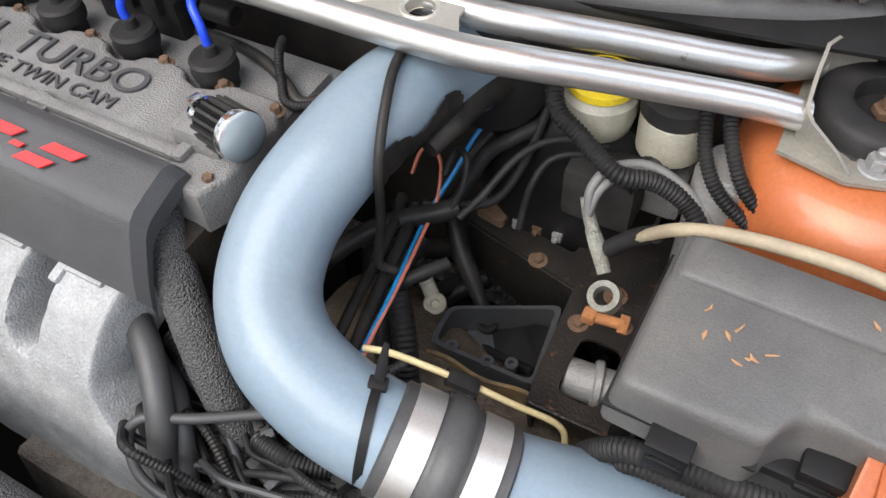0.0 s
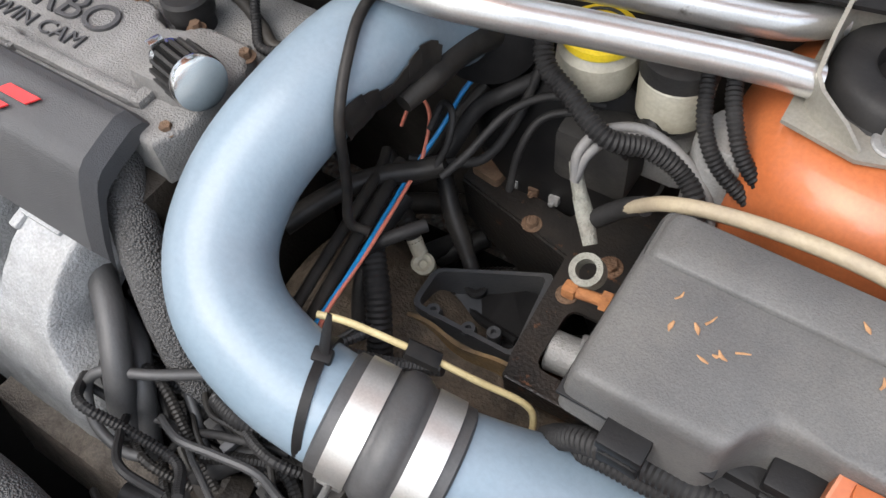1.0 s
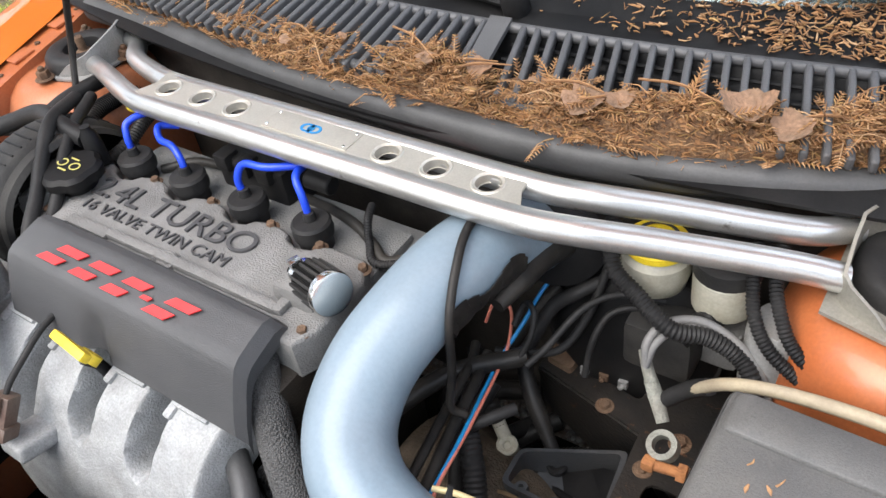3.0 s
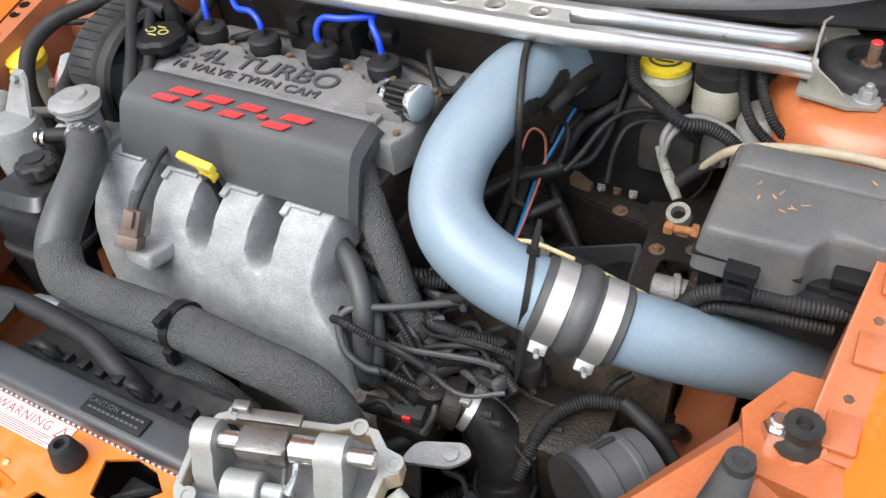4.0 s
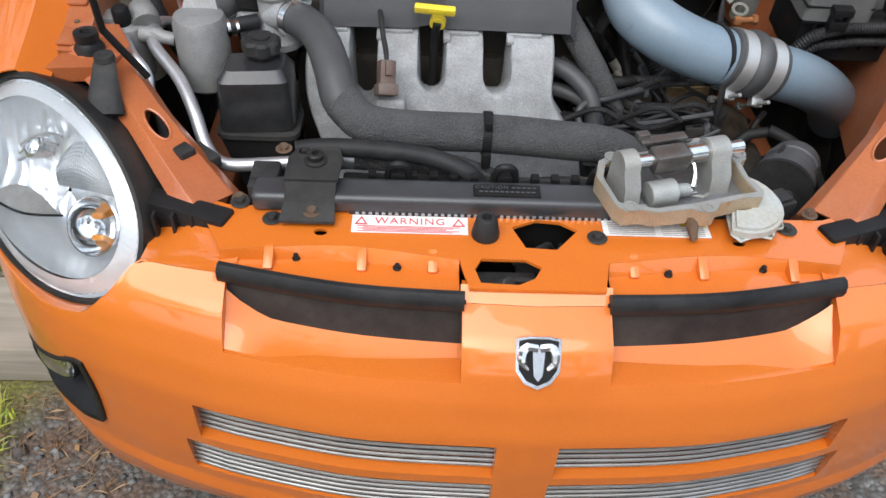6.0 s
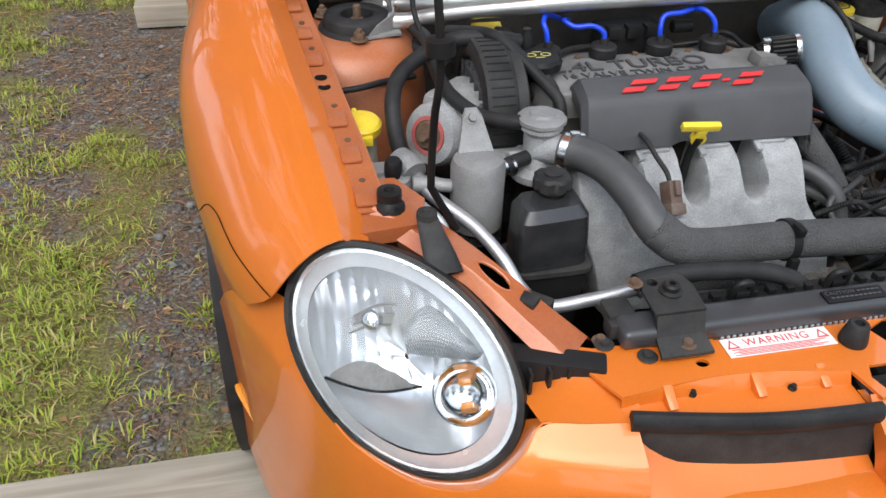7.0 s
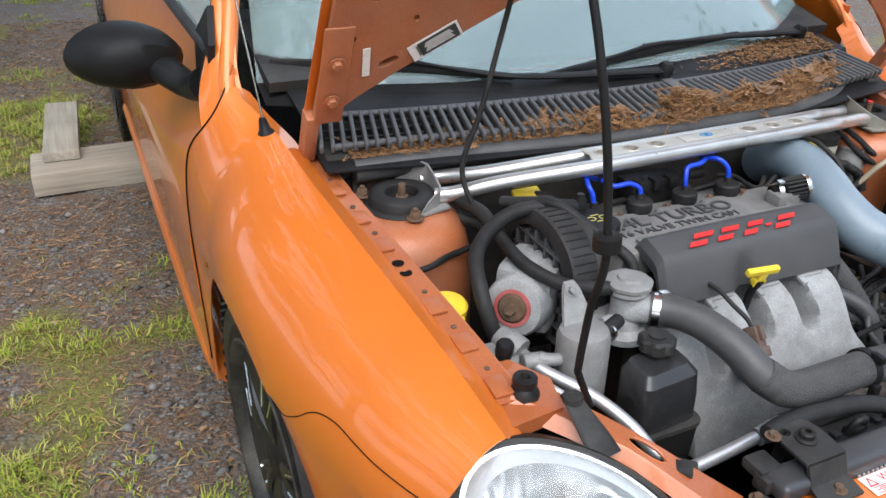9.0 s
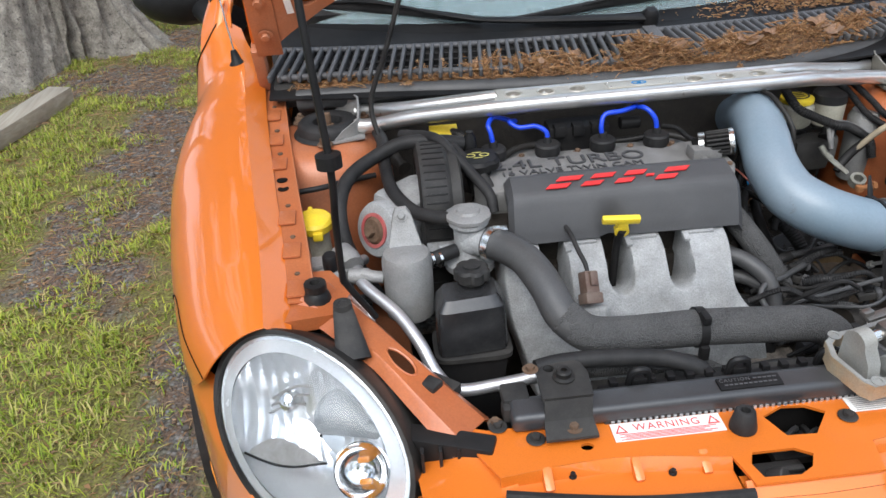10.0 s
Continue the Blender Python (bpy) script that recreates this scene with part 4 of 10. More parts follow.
# inner wing rails with stamped tabs
for s in (-1, 1):
    bm = bmesh.new()

    def rail(u, v):
        y = 0.375 + 0.60 * u
        xi, zi = fender_edge(y)
        x = xi + 0.022 + 0.045 * v
        return V((x if s < 0 else -x, y, zi - 0.022 - 0.012 * u))
    grid(bm, rail, span(0, 1, 24), span(0, 1, 3), 0.002)
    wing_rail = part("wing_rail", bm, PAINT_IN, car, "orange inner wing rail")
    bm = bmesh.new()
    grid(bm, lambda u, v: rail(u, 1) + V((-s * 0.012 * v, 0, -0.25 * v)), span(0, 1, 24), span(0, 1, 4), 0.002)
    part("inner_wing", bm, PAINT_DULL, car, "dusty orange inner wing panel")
    for y in (0.40, 0.48, 0.555, 0.70, 0.775, 0.86):
        xi, zi = fender_edge(y)
        u = (y - 0.375) / 0.6
        bm = bmesh.new()
        box(bm, (s * -(xi + 0.045), y, zi - 0.020 - 0.012 * u), (0.026, 0.036, 0.0044), 0.002, Matrix.Rotation(radians(5), 4, "X"))
        part("rail_tab", bm, PAINT_IN, wing_rail)
        bm = bmesh.new()
        bolt(bm, (s * -(xi + 0.045), y + 0.032, zi - 0.020 - 0.012 * u), (0, 0, 1), 0.0045, 0.004)
        part("rail_bolt", bm, RUST, wing_rail)
    # rail holes as black discs, coloured like the shade inside an opening
    for y in (0.632, 0.655):
        xi, zi = fender_edge(y)
        bm = bmesh.new()
        lathe(bm, (s * -(xi + 0.046), y, zi - 0.0275), (0, 0, 1), [(0, 0.009), (0.001, 0.009), (0.0012, 0.0075), (0.0006, 0)], 14)
        part("rail_hole", bm, DARK, wing_rail)
    # mount under the front of the wing
    bm = bmesh.new()
    xi = -0.565
    prism(bm, [[(s * -x, y, 0.706) for x, y in ((-0.625, 0.335), (-0.53, 0.345), (-0.515, 0.40), (-0.545, 0.455), (-0.63, 0.46))]], (0, 0, -0.02))
    part("wing_corner", bm, PAINT_IN, car)
    bm = bmesh.new()
    lathe(bm, (s * 0.562, 0.385, 0.706), (0, 0, 1), [(0, 0.020), (0.006, 0.019), (0.014, 0.014), (0.016, 0.011), (0.016, 0.0155), (0.026, 0.0155), (0.027, 0.007), (0.02, 0.005), (0.02, 0)], 12)
    part("bump_stop", bm, RUBBER_CLEAN, car, "black rubber bonnet stop")

# strut towers
TOWERS = [(-1, -0.546, 0.823), (1, 0.537, 0.826)]
for s, tx, ty in TOWERS:
    bm = bmesh.new()
    ty = ty + (0.020 if s > 0 else 0)
    lathe(bm, (tx + s * 0.016, ty - 0.008, 0.50), (0, 0, 1), [(0, 0.130), (0.12, 0.128), (0.20, 0.123), (0.232, 0.116), (0.252, 0.104), (0.264, 0.088), (0.269, 0.07), (0.268, 0)], 40)
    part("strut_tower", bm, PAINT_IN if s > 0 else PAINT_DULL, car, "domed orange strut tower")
    bm = bmesh.new()
    lathe(bm, (tx, ty, 0.766), (0, 0, 1), [(0, 0.060), (0.004, 0.063), (0.007, 0.060), (0.009, 0.056), (0.021, 0.054), (0.026, 0.050), (0.028, 0.044), (0.028, 0.031), (0.025, 0.027), (0.010, 0.025), (0.010, 0)], 40)
    mount = part("strut_mount", bm, RUBBER, car, "black rubber strut mount")
    bm = bmesh.new()
    cyl(bm, (tx, ty, 0.772), (tx, ty, 0.806), 0.0062, 14)
    hexa(bm, (tx, ty, 0.778), (0, 0, 1), 0.011, 0.007)
    part("strut_stud", bm, RUST, mount)
    if s > 0:
        bm = bmesh.new()
        cyl(bm, (tx, ty, 0.8061), (tx, ty, 0.8095), 0.0064, 14)
        part("red_cap", bm, RED, mount)
    for a in (-86, 40, 160):
        bm = bmesh.new()
        a = a if s > 0 else 180 - a
        p = V((tx + 0.068 * math.cos(radians(a)), ty + (0.010 if s > 0 else 0) + 0.068 * math.sin(radians(a)), 0.7735))
        cyl(bm, p, p + V((0, 0, 0.003)), 0.014, 18)
        hexa(bm, p + V((0, 0, 0.003)), (0, 0, 1), 0.009, 0.010)
        cyl(bm, p + V((0, 0, 0.012)), p + V((0, 0, 0.019)), 0.0045, 10)
        part("strut_nut", bm, ALU_GREY if s > 0 else RUST, mount)

# bay floor, blackened to stand in for deep shade, and side closing panels
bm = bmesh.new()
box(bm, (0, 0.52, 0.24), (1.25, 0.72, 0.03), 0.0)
part("shaded_bay_floor", bm, DARK, car)
for s in (-1, 1):
    bm = bmesh.new()
    box(bm, (s * 0.47, 0.55, 0.36), (0.07, 0.75, 0.11), 0.012)
    part("chassis_leg", bm, PAINT_DULL, car)
    bm = bmesh.new()
    lathe(bm, (s * 0.62, AX, AZ), (s * 1, 0, 0), [(0, 0.345), (0.19, 0.345)], 32)
    bmesh.ops.delete(bm, geom=[f for f in bm.faces if len(f.verts) > 8 and f.calc_center_median().x * s > 0.7], context="FACES")
    part("wheel_liner", bm, RUBBER, car)

# wheels
GUNMETAL = material("dark_alloy", (0.014, 0.014, 0.015), (0.010, 0.010, 0.010), 0.25, 0.3, 20, 0.05, 400, dust=0.05)


def wheel(cx, cy, steer, s):
    m = Matrix.Translation((cx, cy, AZ)) @ Matrix.Rotation(radians(steer), 4, "Z")
    ax = m.to_3x3() @ V((s, 0, 0))
    c = V((cx, cy, AZ))
    bm = bmesh.new()
    R, W = 0.312, 0.205
    prof = [(-W * 0.42, 0.222), (-W * 0.5, 0.25), (-W * 0.5, 0.285), (-W * 0.43, 0.306)]
    for g in (-0.30, -0.10, 0.10, 0.30):
        prof += [((g - 0.075) * W, R), ((g + 0.055) * W, R), ((g + 0.065) * W, R - 0.006), ((g + 0.10) * W, R - 0.006)]
    prof = [p for p in prof if p[0] < W * 0.40] + [(W * 0.43, 0.306), (W * 0.5, 0.285), (W * 0.5, 0.25), (W * 0.42, 0.222)]
    lathe(bm, c, ax, prof, 64)
    w = part("wheel", bm, RUBBER_CLEAN, car, "black tyre on a dark spoked alloy wheel", angle=30)
    bm = bmesh.new()
    for i in range(60):
        a = 2 * math.pi * i / 60
        for g, tw in ((-0.40, 0.35), (0.40, -0.35)):
            p = Matrix.Rotation(a, 4, "X") @ Matrix.Translation((g * W * s, 0, R - 0.0015)) @ Matrix.Rotation(tw, 4, "Z")
            ge = bmesh.ops.create_cube(bm, size=1.0, matrix=p @ Matrix.Diagonal((0.034, 0.025, 0.0052, 1)))
    bmesh.ops.transform(bm, matrix=m, verts=bm.verts)
    tagged(part("tread", bm, RUBBER_CLEAN, w), kind="stuff")
    bm = bmesh.new()
    lathe(bm, c - ax * 0.09, ax, [(0, 0.205), (0.16, 0.205), (0.185, 0.222), (0.196, 0.226), (0.199, 0.222), (0.194, 0.214), (0.16, 0.198), (0.02, 0.19)], 48)
    rim = part("rim", bm, WHEEL_GREY, w, "dull alloy rim lip")
    for i in range(5):
        a = 2 * math.pi * i / 5
        for d in (-0.16, 0.16):
            bm = bmesh.new()
            p = [m @ Matrix.Rotation(a + d * k, 4, "X") @ V((s * x, 0, r)) for r, x, k in ((0.035, 0.075, 0.4), (0.11, 0.085, 0.9), (0.205, 0.07, 1.2))]
            tube(bm, p, [0.016, 0.012, 0.013], 8, 4)
            spoke = part("spoke", bm, GUNMETAL, w)
            bm = bmesh.new()
            tube(bm, [q + ax * 0.0105 for q in p[1:]], [0.0042, 0.0052], 6, 3, flat=0.6)
            part("machined_edge", bm, CHROME, spoke)
    bm = bmesh.new()
    lathe(bm, c + ax * 0.04, ax, [(0, 0.07), (0.03, 0.065), (0.05, 0.04), (0.055, 0.028), (0.05, 0)], 24)
    part("hub", bm, BLACK, w)
    bm = bmesh.new()
    lathe(bm, c - ax * 0.02, ax, [(0, 0.14), (0.02, 0.14), (0.02, 0.05)], 32)
    part("brake_disc", bm, RUST, w)


wheel(-0.703, AX, 3, -1)
wheel(0.697, AX, 3, 1)
wheel(-0.755, 3.50, 0, -1)
wheel(0.755, 3.50, 0, 1)

# aerial
bm = bmesh.new()
lathe(bm, (-0.716, 1.012, 0.846), (-0.15, 0.1, 1), [(0, 0.017), (0.004, 0.016), (0.010, 0.010), (0.024, 0.007), (0.03, 0.005), (0.03, 0)], 16)
aerial = part("aerial", bm, BLACK, car, "thin whip aerial on a black foot")
bm = bmesh.new()
tube(bm, [(-0.719, 1.014, 0.872), (-0.76, 1.06, 1.24), (-0.80, 1.10, 1.60)], 0.0016, 6, 4)
part("aerial_rod", bm, STEEL, aerial)

# headlights
HC = V((-0.582, 0.205, 0.625))
HA = V((0.185, -0.195, -0.135)).normalized()


def headlight(s):
    c = V((HC.x * -s, HC.y, HC.z))
    a = V((HA.x * -s, HA.y, HA.z))
    n = V((s * 0.42, -0.60, 0.68))
    n = (n - a * n.dot(a)).normalized()
    b = n.cross(a) * (1 if s < 0 else -1)
    LA, LB = 0.152, 0.098

    def loop(k, h, m=48):
        out = []
        for i in range(m):
            t = 2 * math.pi * i / m
            r = 1 + 0.06 * math.cos(t)
            out.append(c + a * (LA * k * math.cos(t)) + b * (LB * k * r * math.sin(t)) + n * (h - 0.022 * math.cos(t) ** 2 - 0.012 * math.sin(t) ** 2))
        return out

    def skin(rings, cap=True):
        bm = bmesh.new()
        vs = [[bm.verts.new(p) for p in loop(*r)] for r in rings]
        for r0, r1 in zip(vs, vs[1:]):
            for i in range(48):
                bm.faces.new((r0[i], r0[(i + 1) % 48], r1[(i + 1) % 48], r1[i]))
        if cap:
            bm.faces.new(vs[-1])
        return bm
    bez = part("headlight", skin([(1.085, -0.07), (1.085, 0.000), (1.065, 0.009), (1.02, 0.010), (1.0, 0.003), (1.0, -0.06)], False), RUBBER_CLEAN, car, "oval headlight in a black rubber surround")
    part("lens", skin([(1.0, 0.004), (0.93, 0.012), (0.8, 0.020), (0.6, 0.027), (0.35, 0.031), (0.1, 0.032)]), LENS, bez, "clear lens with a ribbed edge")
    part("reflector", skin([(0.995, 0.0), (0.93, 0.002), (0.86, -0.004), (0.83, -0.03), (0.78, -0.052)], False), SILVER, bez)
    # painted shoulder between the bumper's edge and the lamp
    turns = span(1.5 * math.pi - 0.8, 2 * math.pi + 0.42, 40)
    bm = bmesh.new()

    def shoulder(u, v):
        t = turns[round(u * 40)]
        r = 1 + 0.06 * math.cos(t)
        k = 1.075
        p = c + a * (LA * k * math.cos(t)) + b * (LB * k * r * math.sin(t)) + n * (-0.004 - 0.022 * math.cos(t) ** 2 - 0.012 * math.sin(t) ** 2)
        x = soft(t, [(1.5 * math.pi - 0.8, 0.710), (1.5 * math.pi, 0.655), (1.5 * math.pi + 0.8, 0.57), (2 * math.pi, 0.49), (2 * math.pi + 0.42, 0.435)])
        q = bump_point(s * x, 1.0)
        return p.lerp(q, v) + V((0, -0.25, 1)) * 0.004 * math.sin(math.pi * v) * min(1, (p - q).length / 0.05)
    grid(bm, shoulder, span(0, 1, 40), span(0, 1, 8), 0.002)
    part("lamp_shoulder", bm, PAINT, bumper, "orange shoulder under the headlight")
    # ribbed band round the lens
    bm = bmesh.new()
    ra, rb = loop(0.992, -0.002, 150), loop(0.825, 0.013, 150)
    va, vb = [bm.verts.new(p) for p in ra], [bm.verts.new(p - n * (0.0016 * (i % 2))) for i, p in enumerate(rb)]
    for i in range(150):
        bm.faces.new((va[i], va[(i + 1) % 150], vb[(i + 1) % 150], vb[i]))
    part("rib_band", bm, LAMP_GREY, bez, "frosted ribbed band")
    # fluted bowl, shelf, lower pane and indicator
    hx = V((-s, 0, 0))
    hx = (hx - n * hx.dot(n)).normalized()
    dn = n.cross(hx)
    dn = dn if dn.z < 0 else -dn
    bm = bmesh.new()

    def bowl(u, w):
        k = math.sqrt(u)
        x, y = 0.118 * math.cos(w) * LB / 0.098, 0.150 * math.sin(w)
        p = a * (y * k * 0.83) + b * (x * k * 0.70)
        flute = 0.0017 * abs(math.sin(p.dot(hx) * 210)) * (1 if p.dot(dn) < 0.03 else 0.25)
        return c + p + n * (-0.066 + 0.050 * u + flute)
    grid(bm, bowl, span(0.0004, 1, 30), span(0, 2 * math.pi, 110))
    part("dish", bm, SILVER, bez, "fluted mirror dish", angle=14)
    at = lambda x, y, h: c + hx * x + dn * y + n * h
    for k in range(3):
        bm = bmesh.new()
        tube(bm, [at(-0.060 + 0.018 * q + 0.004 * k, -0.030 - 0.010 * k - 0.010 * math.sin(q * 0.8), -0.040) for q in (0, 1, 2, 3)], 0.0016, 6, 3)
        part("dish_step", bm, INK, bez)
    bm = bmesh.new()
    lathe(bm, at(-0.029, -0.044, -0.058), n, [(0, 0.013), (0.020, 0.013), (0.028, 0.010), (0.032, 0.0)], 18)
    part("bulb_cap", bm, CHROME, bez)
    bm = bmesh.new()
    top = [at(-0.086 + 0.108 * q, 0.012 + 0.022 * q - 0.020 * math.sin(math.pi * min(1, q * 1.15)), -0.026) for q in span(0, 1, 14)]
    low = [at(-0.086 + 0.108 * q, 0.012 + 0.022 * q + 0.010 * math.sin(math.pi * q), -0.016) for q in span(0, 1, 14)]
    tv, lv = [bm.verts.new(p) for p in top], [bm.verts.new(p) for p in low]
    for q in range(14):
        bm.faces.new((tv[q], tv[q + 1], lv[q + 1], lv[q]))
    part("fluted_shelf", bm, INK, bez, "grey fluted shelf across the lamp")
    bm = bmesh.new()
    tube(bm, low, 0.0016, 8, 2)
    part("divider", bm, BLACK, bez)
    bm = bmesh.new()

    def dome(u, v):
        x = 0.008 + 0.082 * u
        top = -0.030 - 0.022 * math.sin(math.pi * min(1, u * 1.25) ** 0.8) + 0.036 * max(0, u - 0.35)
        y = top + (0.014 - 0.018 * (1 - u) - top) * v
        return at(x, y, -0.030 + 0.008 * math.sin(math.pi * v) + 0.0007 * (round((u + 0.6 * v) * 60) % 2))
    grid(bm, dome, span(0, 1, 60), span(0, 1, 24))
    part("hatched_dome", bm, LAMP_DULL, bez, "grey hatched dome over the indicator", angle=10)
    ic = at(0.070, 0.046, -0.024)
    bm = bmesh.new()
    lathe(bm, ic, n, [(-0.004, 0.014), (0.006, 0.026), (0.018, 0.0345), (0.021, 0.036), (0.022, 0.034), (0.014, 0.030), (0.006, 0.020), (0.002, 0.0)], 32)
    ind = part("indicator", bm, CHROME, bez, "round indicator with two amber bulbs")
    for d in (-0.013, 0.013):
        bm = bmesh.new()
        box(bm, ic + dn * d + n * 0.008, (0.015, 0.008, 0.008), 0.003, frame_of((0, 0, 0), hx, dn).to_3x3().to_4x4())
        part("amber_bulb", bm, AMBER, ind)


LAMP_GREY = material("fluted_lamp_grey", (0.84, 0.86, 0.87), (0.76, 0.78, 0.79), 0.25, 0.3, 30, 0.1, 300, coat=0.4, vary=0.05)
SILVER = material("mirror_silver", (0.90, 0.92, 0.94), (0.84, 0.86, 0.88), 0.2, 0.65, 40, 0.0, 300, vary=0.05)
LAMP_DULL = material("hatched_lamp_grey", (0.36, 0.38, 0.39), (0.28, 0.30, 0.31), 0.35, 0.4, 30, 0.1, 300, vary=0.1)
headlight(-1)
headlight(1)
# headlight carrier bracket
for s in (-1, 1):
    bm = bmesh.new()
    tube(bm, [(s * 0.527, 0.350, 0.722), (s * 0.525, 0.334, 0.721), (s * 0.522, 0.314, 0.710), (s * 0.518, 0.290, 0.696), (s * 0.515, 0.272, 0.682)], [0.008, 0.013, 0.016, 0.020, 0.023], 14, 5, flat=0.30)
    lathe(bm, (s * 0.525, 0.336, 0.722), (0, 0, 1), [(0, 0.013), (0.007, 0.012), (0.007, 0.006), (0.006, 0.005), (0.006, 0)], 16)
    part("lamp_bracket", bm, BLACK_DUST, car, "dusty black plastic lamp bracket")
    bm = bmesh.new()
    box(bm, (s * 0.405, 0.175, 0.600), (0.11, 0.03, 0.055), 0.004, Matrix.Rotation(radians(s * 20), 4, "Z"))
    for i in range(4):
        box(bm, (s * (0.375 + 0.022 * i), 0.160, 0.600), (0.004, 0.012, 0.05), 0.001)
    part("lamp_carrier", bm, BLACK, car, "black plastic lamp carrier")


# ---- strut bar ----
bar = thing("strut_bar", (0, 0.76, 0.77), "polished twin-tube strut brace with a drilled centre plate", "strut brace")
for yo, ends in ((0.709, ((-0.497, 0.803, 0.784), (0.483, 0.806, 0.788))), (0.756, ((-0.495, 0.868, 0.786), (0.478, 0.868, 0.792)))):
    bm = bmesh.new()
    a, b = V(ends[0]), V(ends[1])
    tube(bm, [a, a + V((0.035, -0.012, 0.004)), (-0.40, yo + 0.055, 0.806), (-0.30, yo + 0.014, 0.826), (-0.24, yo, 0.833), (-0.1, yo, 0.834), (0.1, yo, 0.835), (0.23, yo, 0.836), (0.285, yo + 0.012, 0.832), (0.34, yo + 0.040, 0.818), (0.44, yo + 0.082, 0.798), b], 0.0128, 20, 6)
    part("tube", bm, BAR, bar)
bm = bmesh.new()
outline = [(-0.262, 0.712), (-0.225, 0.704)]
for i, x in enumerate((-0.17, -0.085, 0.0, 0.085, 0.17)):
    outline += [(x - 0.02, 0.704), (x - 0.015, 0.708), (x + 0.015, 0.708), (x + 0.02, 0.704)]
outline += [(0.236, 0.704), (0.240, 0.712), (0.228, 0.735), (0.226, 0.760), (-0.256, 0.760), (-0.252, 0.735)]
holes = [oval((x, 0.7325, 0.8425), (0.0125, 0, 0), (0, 0.0115, 0), 20) for x in (-0.227, -0.172, -0.118, 0.084, 0.140, 0.196)]
prism(bm, [[(x, y, 0.8425) for x, y in outline], *holes], (0, 0, 0.003))
plate = part("centre_plate", bm, BARPLATE, bar, "drilled nickel-coloured plate")
for x in (-0.227, -0.172, -0.118, 0.084, 0.140, 0.196):
    bm = bmesh.new()
    lathe(bm, (x, 0.7325, 0.8455), (0, 0, -1), [(0, 0.0127), (-0.0012, 0.0150), (-0.0006, 0.016), (0.0, 0.0163)], 20)
    lathe(bm, (x, 0.7325, 0.8455), (0, 0, -1), [(0, 0.0125), (0.008, 0.0115), (0.0081, 0.0105)], 20)
    bmesh.ops.delete(bm, geom=[f for f in bm.faces if len(f.verts) > 6], context="FACES")
    part("hole_rim", bm, BARPLATE, plate)
bm = bmesh.new()
box(bm, (-0.012, 0.733, 0.8462), (0.112, 0.030, 0.0012), 0.0005)
badge2 = part("name_plate", bm, BARPLATE, bar, "thin riveted name plate with a blue mark")
bm = bmesh.new()
for s in (-1, 1):
    lathe(bm, (-0.012 + s * 0.0045, 0.733, 0.8470), (0, 0, 1), [(0, 0.0085), (0.0006, 0.0085), (0.0006, 0.0055), (0, 0.0055)], 20, 0.8)
box(bm, (-0.012, 0.733, 0.8472), (0.0035, 0.014, 0.0008), 0)
part("blue_mark", bm, CYAN, badge2)
for sx in (-1, 1):
    for sy in (-1, 1):
        bm = bmesh.new()
        cyl(bm, (-0.012 + sx * 0.051, 0.733 + sy * 0.011, 0.8468), (-0.012 + sx * 0.051, 0.733 + sy * 0.011, 0.848), 0.0018, 10, 0.0004)
        part("rivet", bm, STEEL, badge2)
for s, tx, ty in TOWERS:
    bm = bmesh.new()
    x0 = tx - s * 0.056
    # upright web, bent outwards at both ends
    line = [(tx - s * 0.012, ty - 0.056, 0.774, 0.776), (tx - s * 0.026, ty - 0.050, 0.774, 0.788), (tx - s * 0.048, ty - 0.040, 0.774, 0.799), (x0, ty - 0.030, 0.774, 0.803), (x0 - s * 0.002, ty, 0.774, 0.812), (x0 - s * 0.002, ty + 0.028, 0.774, 0.820), (x0 + s * 0.004, ty + 0.040, 0.774, 0.821), (tx - s * 0.030, ty + 0.056, 0.774, 0.806), (tx - s * 0.006, ty + 0.068, 0.774, 0.778)]
    fine = [[table(k / 24 * 8, [(i, q[c]) for i, q in enumerate(line)]) for c in range(4)] for k in range(25)]
    grid(bm, lambda u, v: V((fine[int(u)][0], fine[int(u)][1], fine[int(u)][2] + (fine[int(u)][3] - fine[int(u)][2]) * v)), list(range(25)), [0, 0.34, 0.67, 1], 0.003)
    part("bracket_web", bm, FOLD if s > 0 else ALU_GREY, bar, "upright folded web of the end bracket", 30)
    bm = bmesh.new()
    out = [(x0 - s * 0.008, ty - 0.050), (x0 - s * 0.008, ty + 0.07), (tx - s * 0.04, ty + 0.092), (tx + s * 0.012, ty + 0.088), (tx + s * 0.006, ty + 0.070), (tx - s * 0.030, ty + 0.060), (tx - s * 0.044, ty + 0.040), (tx - s * 0.048, ty + 0.010), (tx - s * 0.040, ty - 0.020), (tx - s * 0.012, ty - 0.038), (tx + s * 0.010, ty - 0.034), (tx + s * 0.022, ty - 0.042), (tx + s * 0.018, ty - 0.054), (tx - s * 0.012, ty - 0.062)]
    prism(bm, [[(x, y, 0.771) for x, y in out]], (0, 0, 0.0035))
    part("bracket_foot", bm, FOLD if s > 0 else ALU_GREY, bar, "flat bracket foot bolted to the tower")

# ---- engine ----
engine = thing("engine", (-0.1, 0.6, 0.26), "four-cylinder turbo engine with a dark cover and cast intake", "engine")
bm = bmesh.new()
box(bm, (-0.11, 0.60, 0.47), (0.42, 0.20, 0.36), 0.02)
box(bm, (-0.11, 0.60, 0.68), (0.40, 0.17, 0.08), 0.012)
part("engine_block", bm, GRIME, engine)
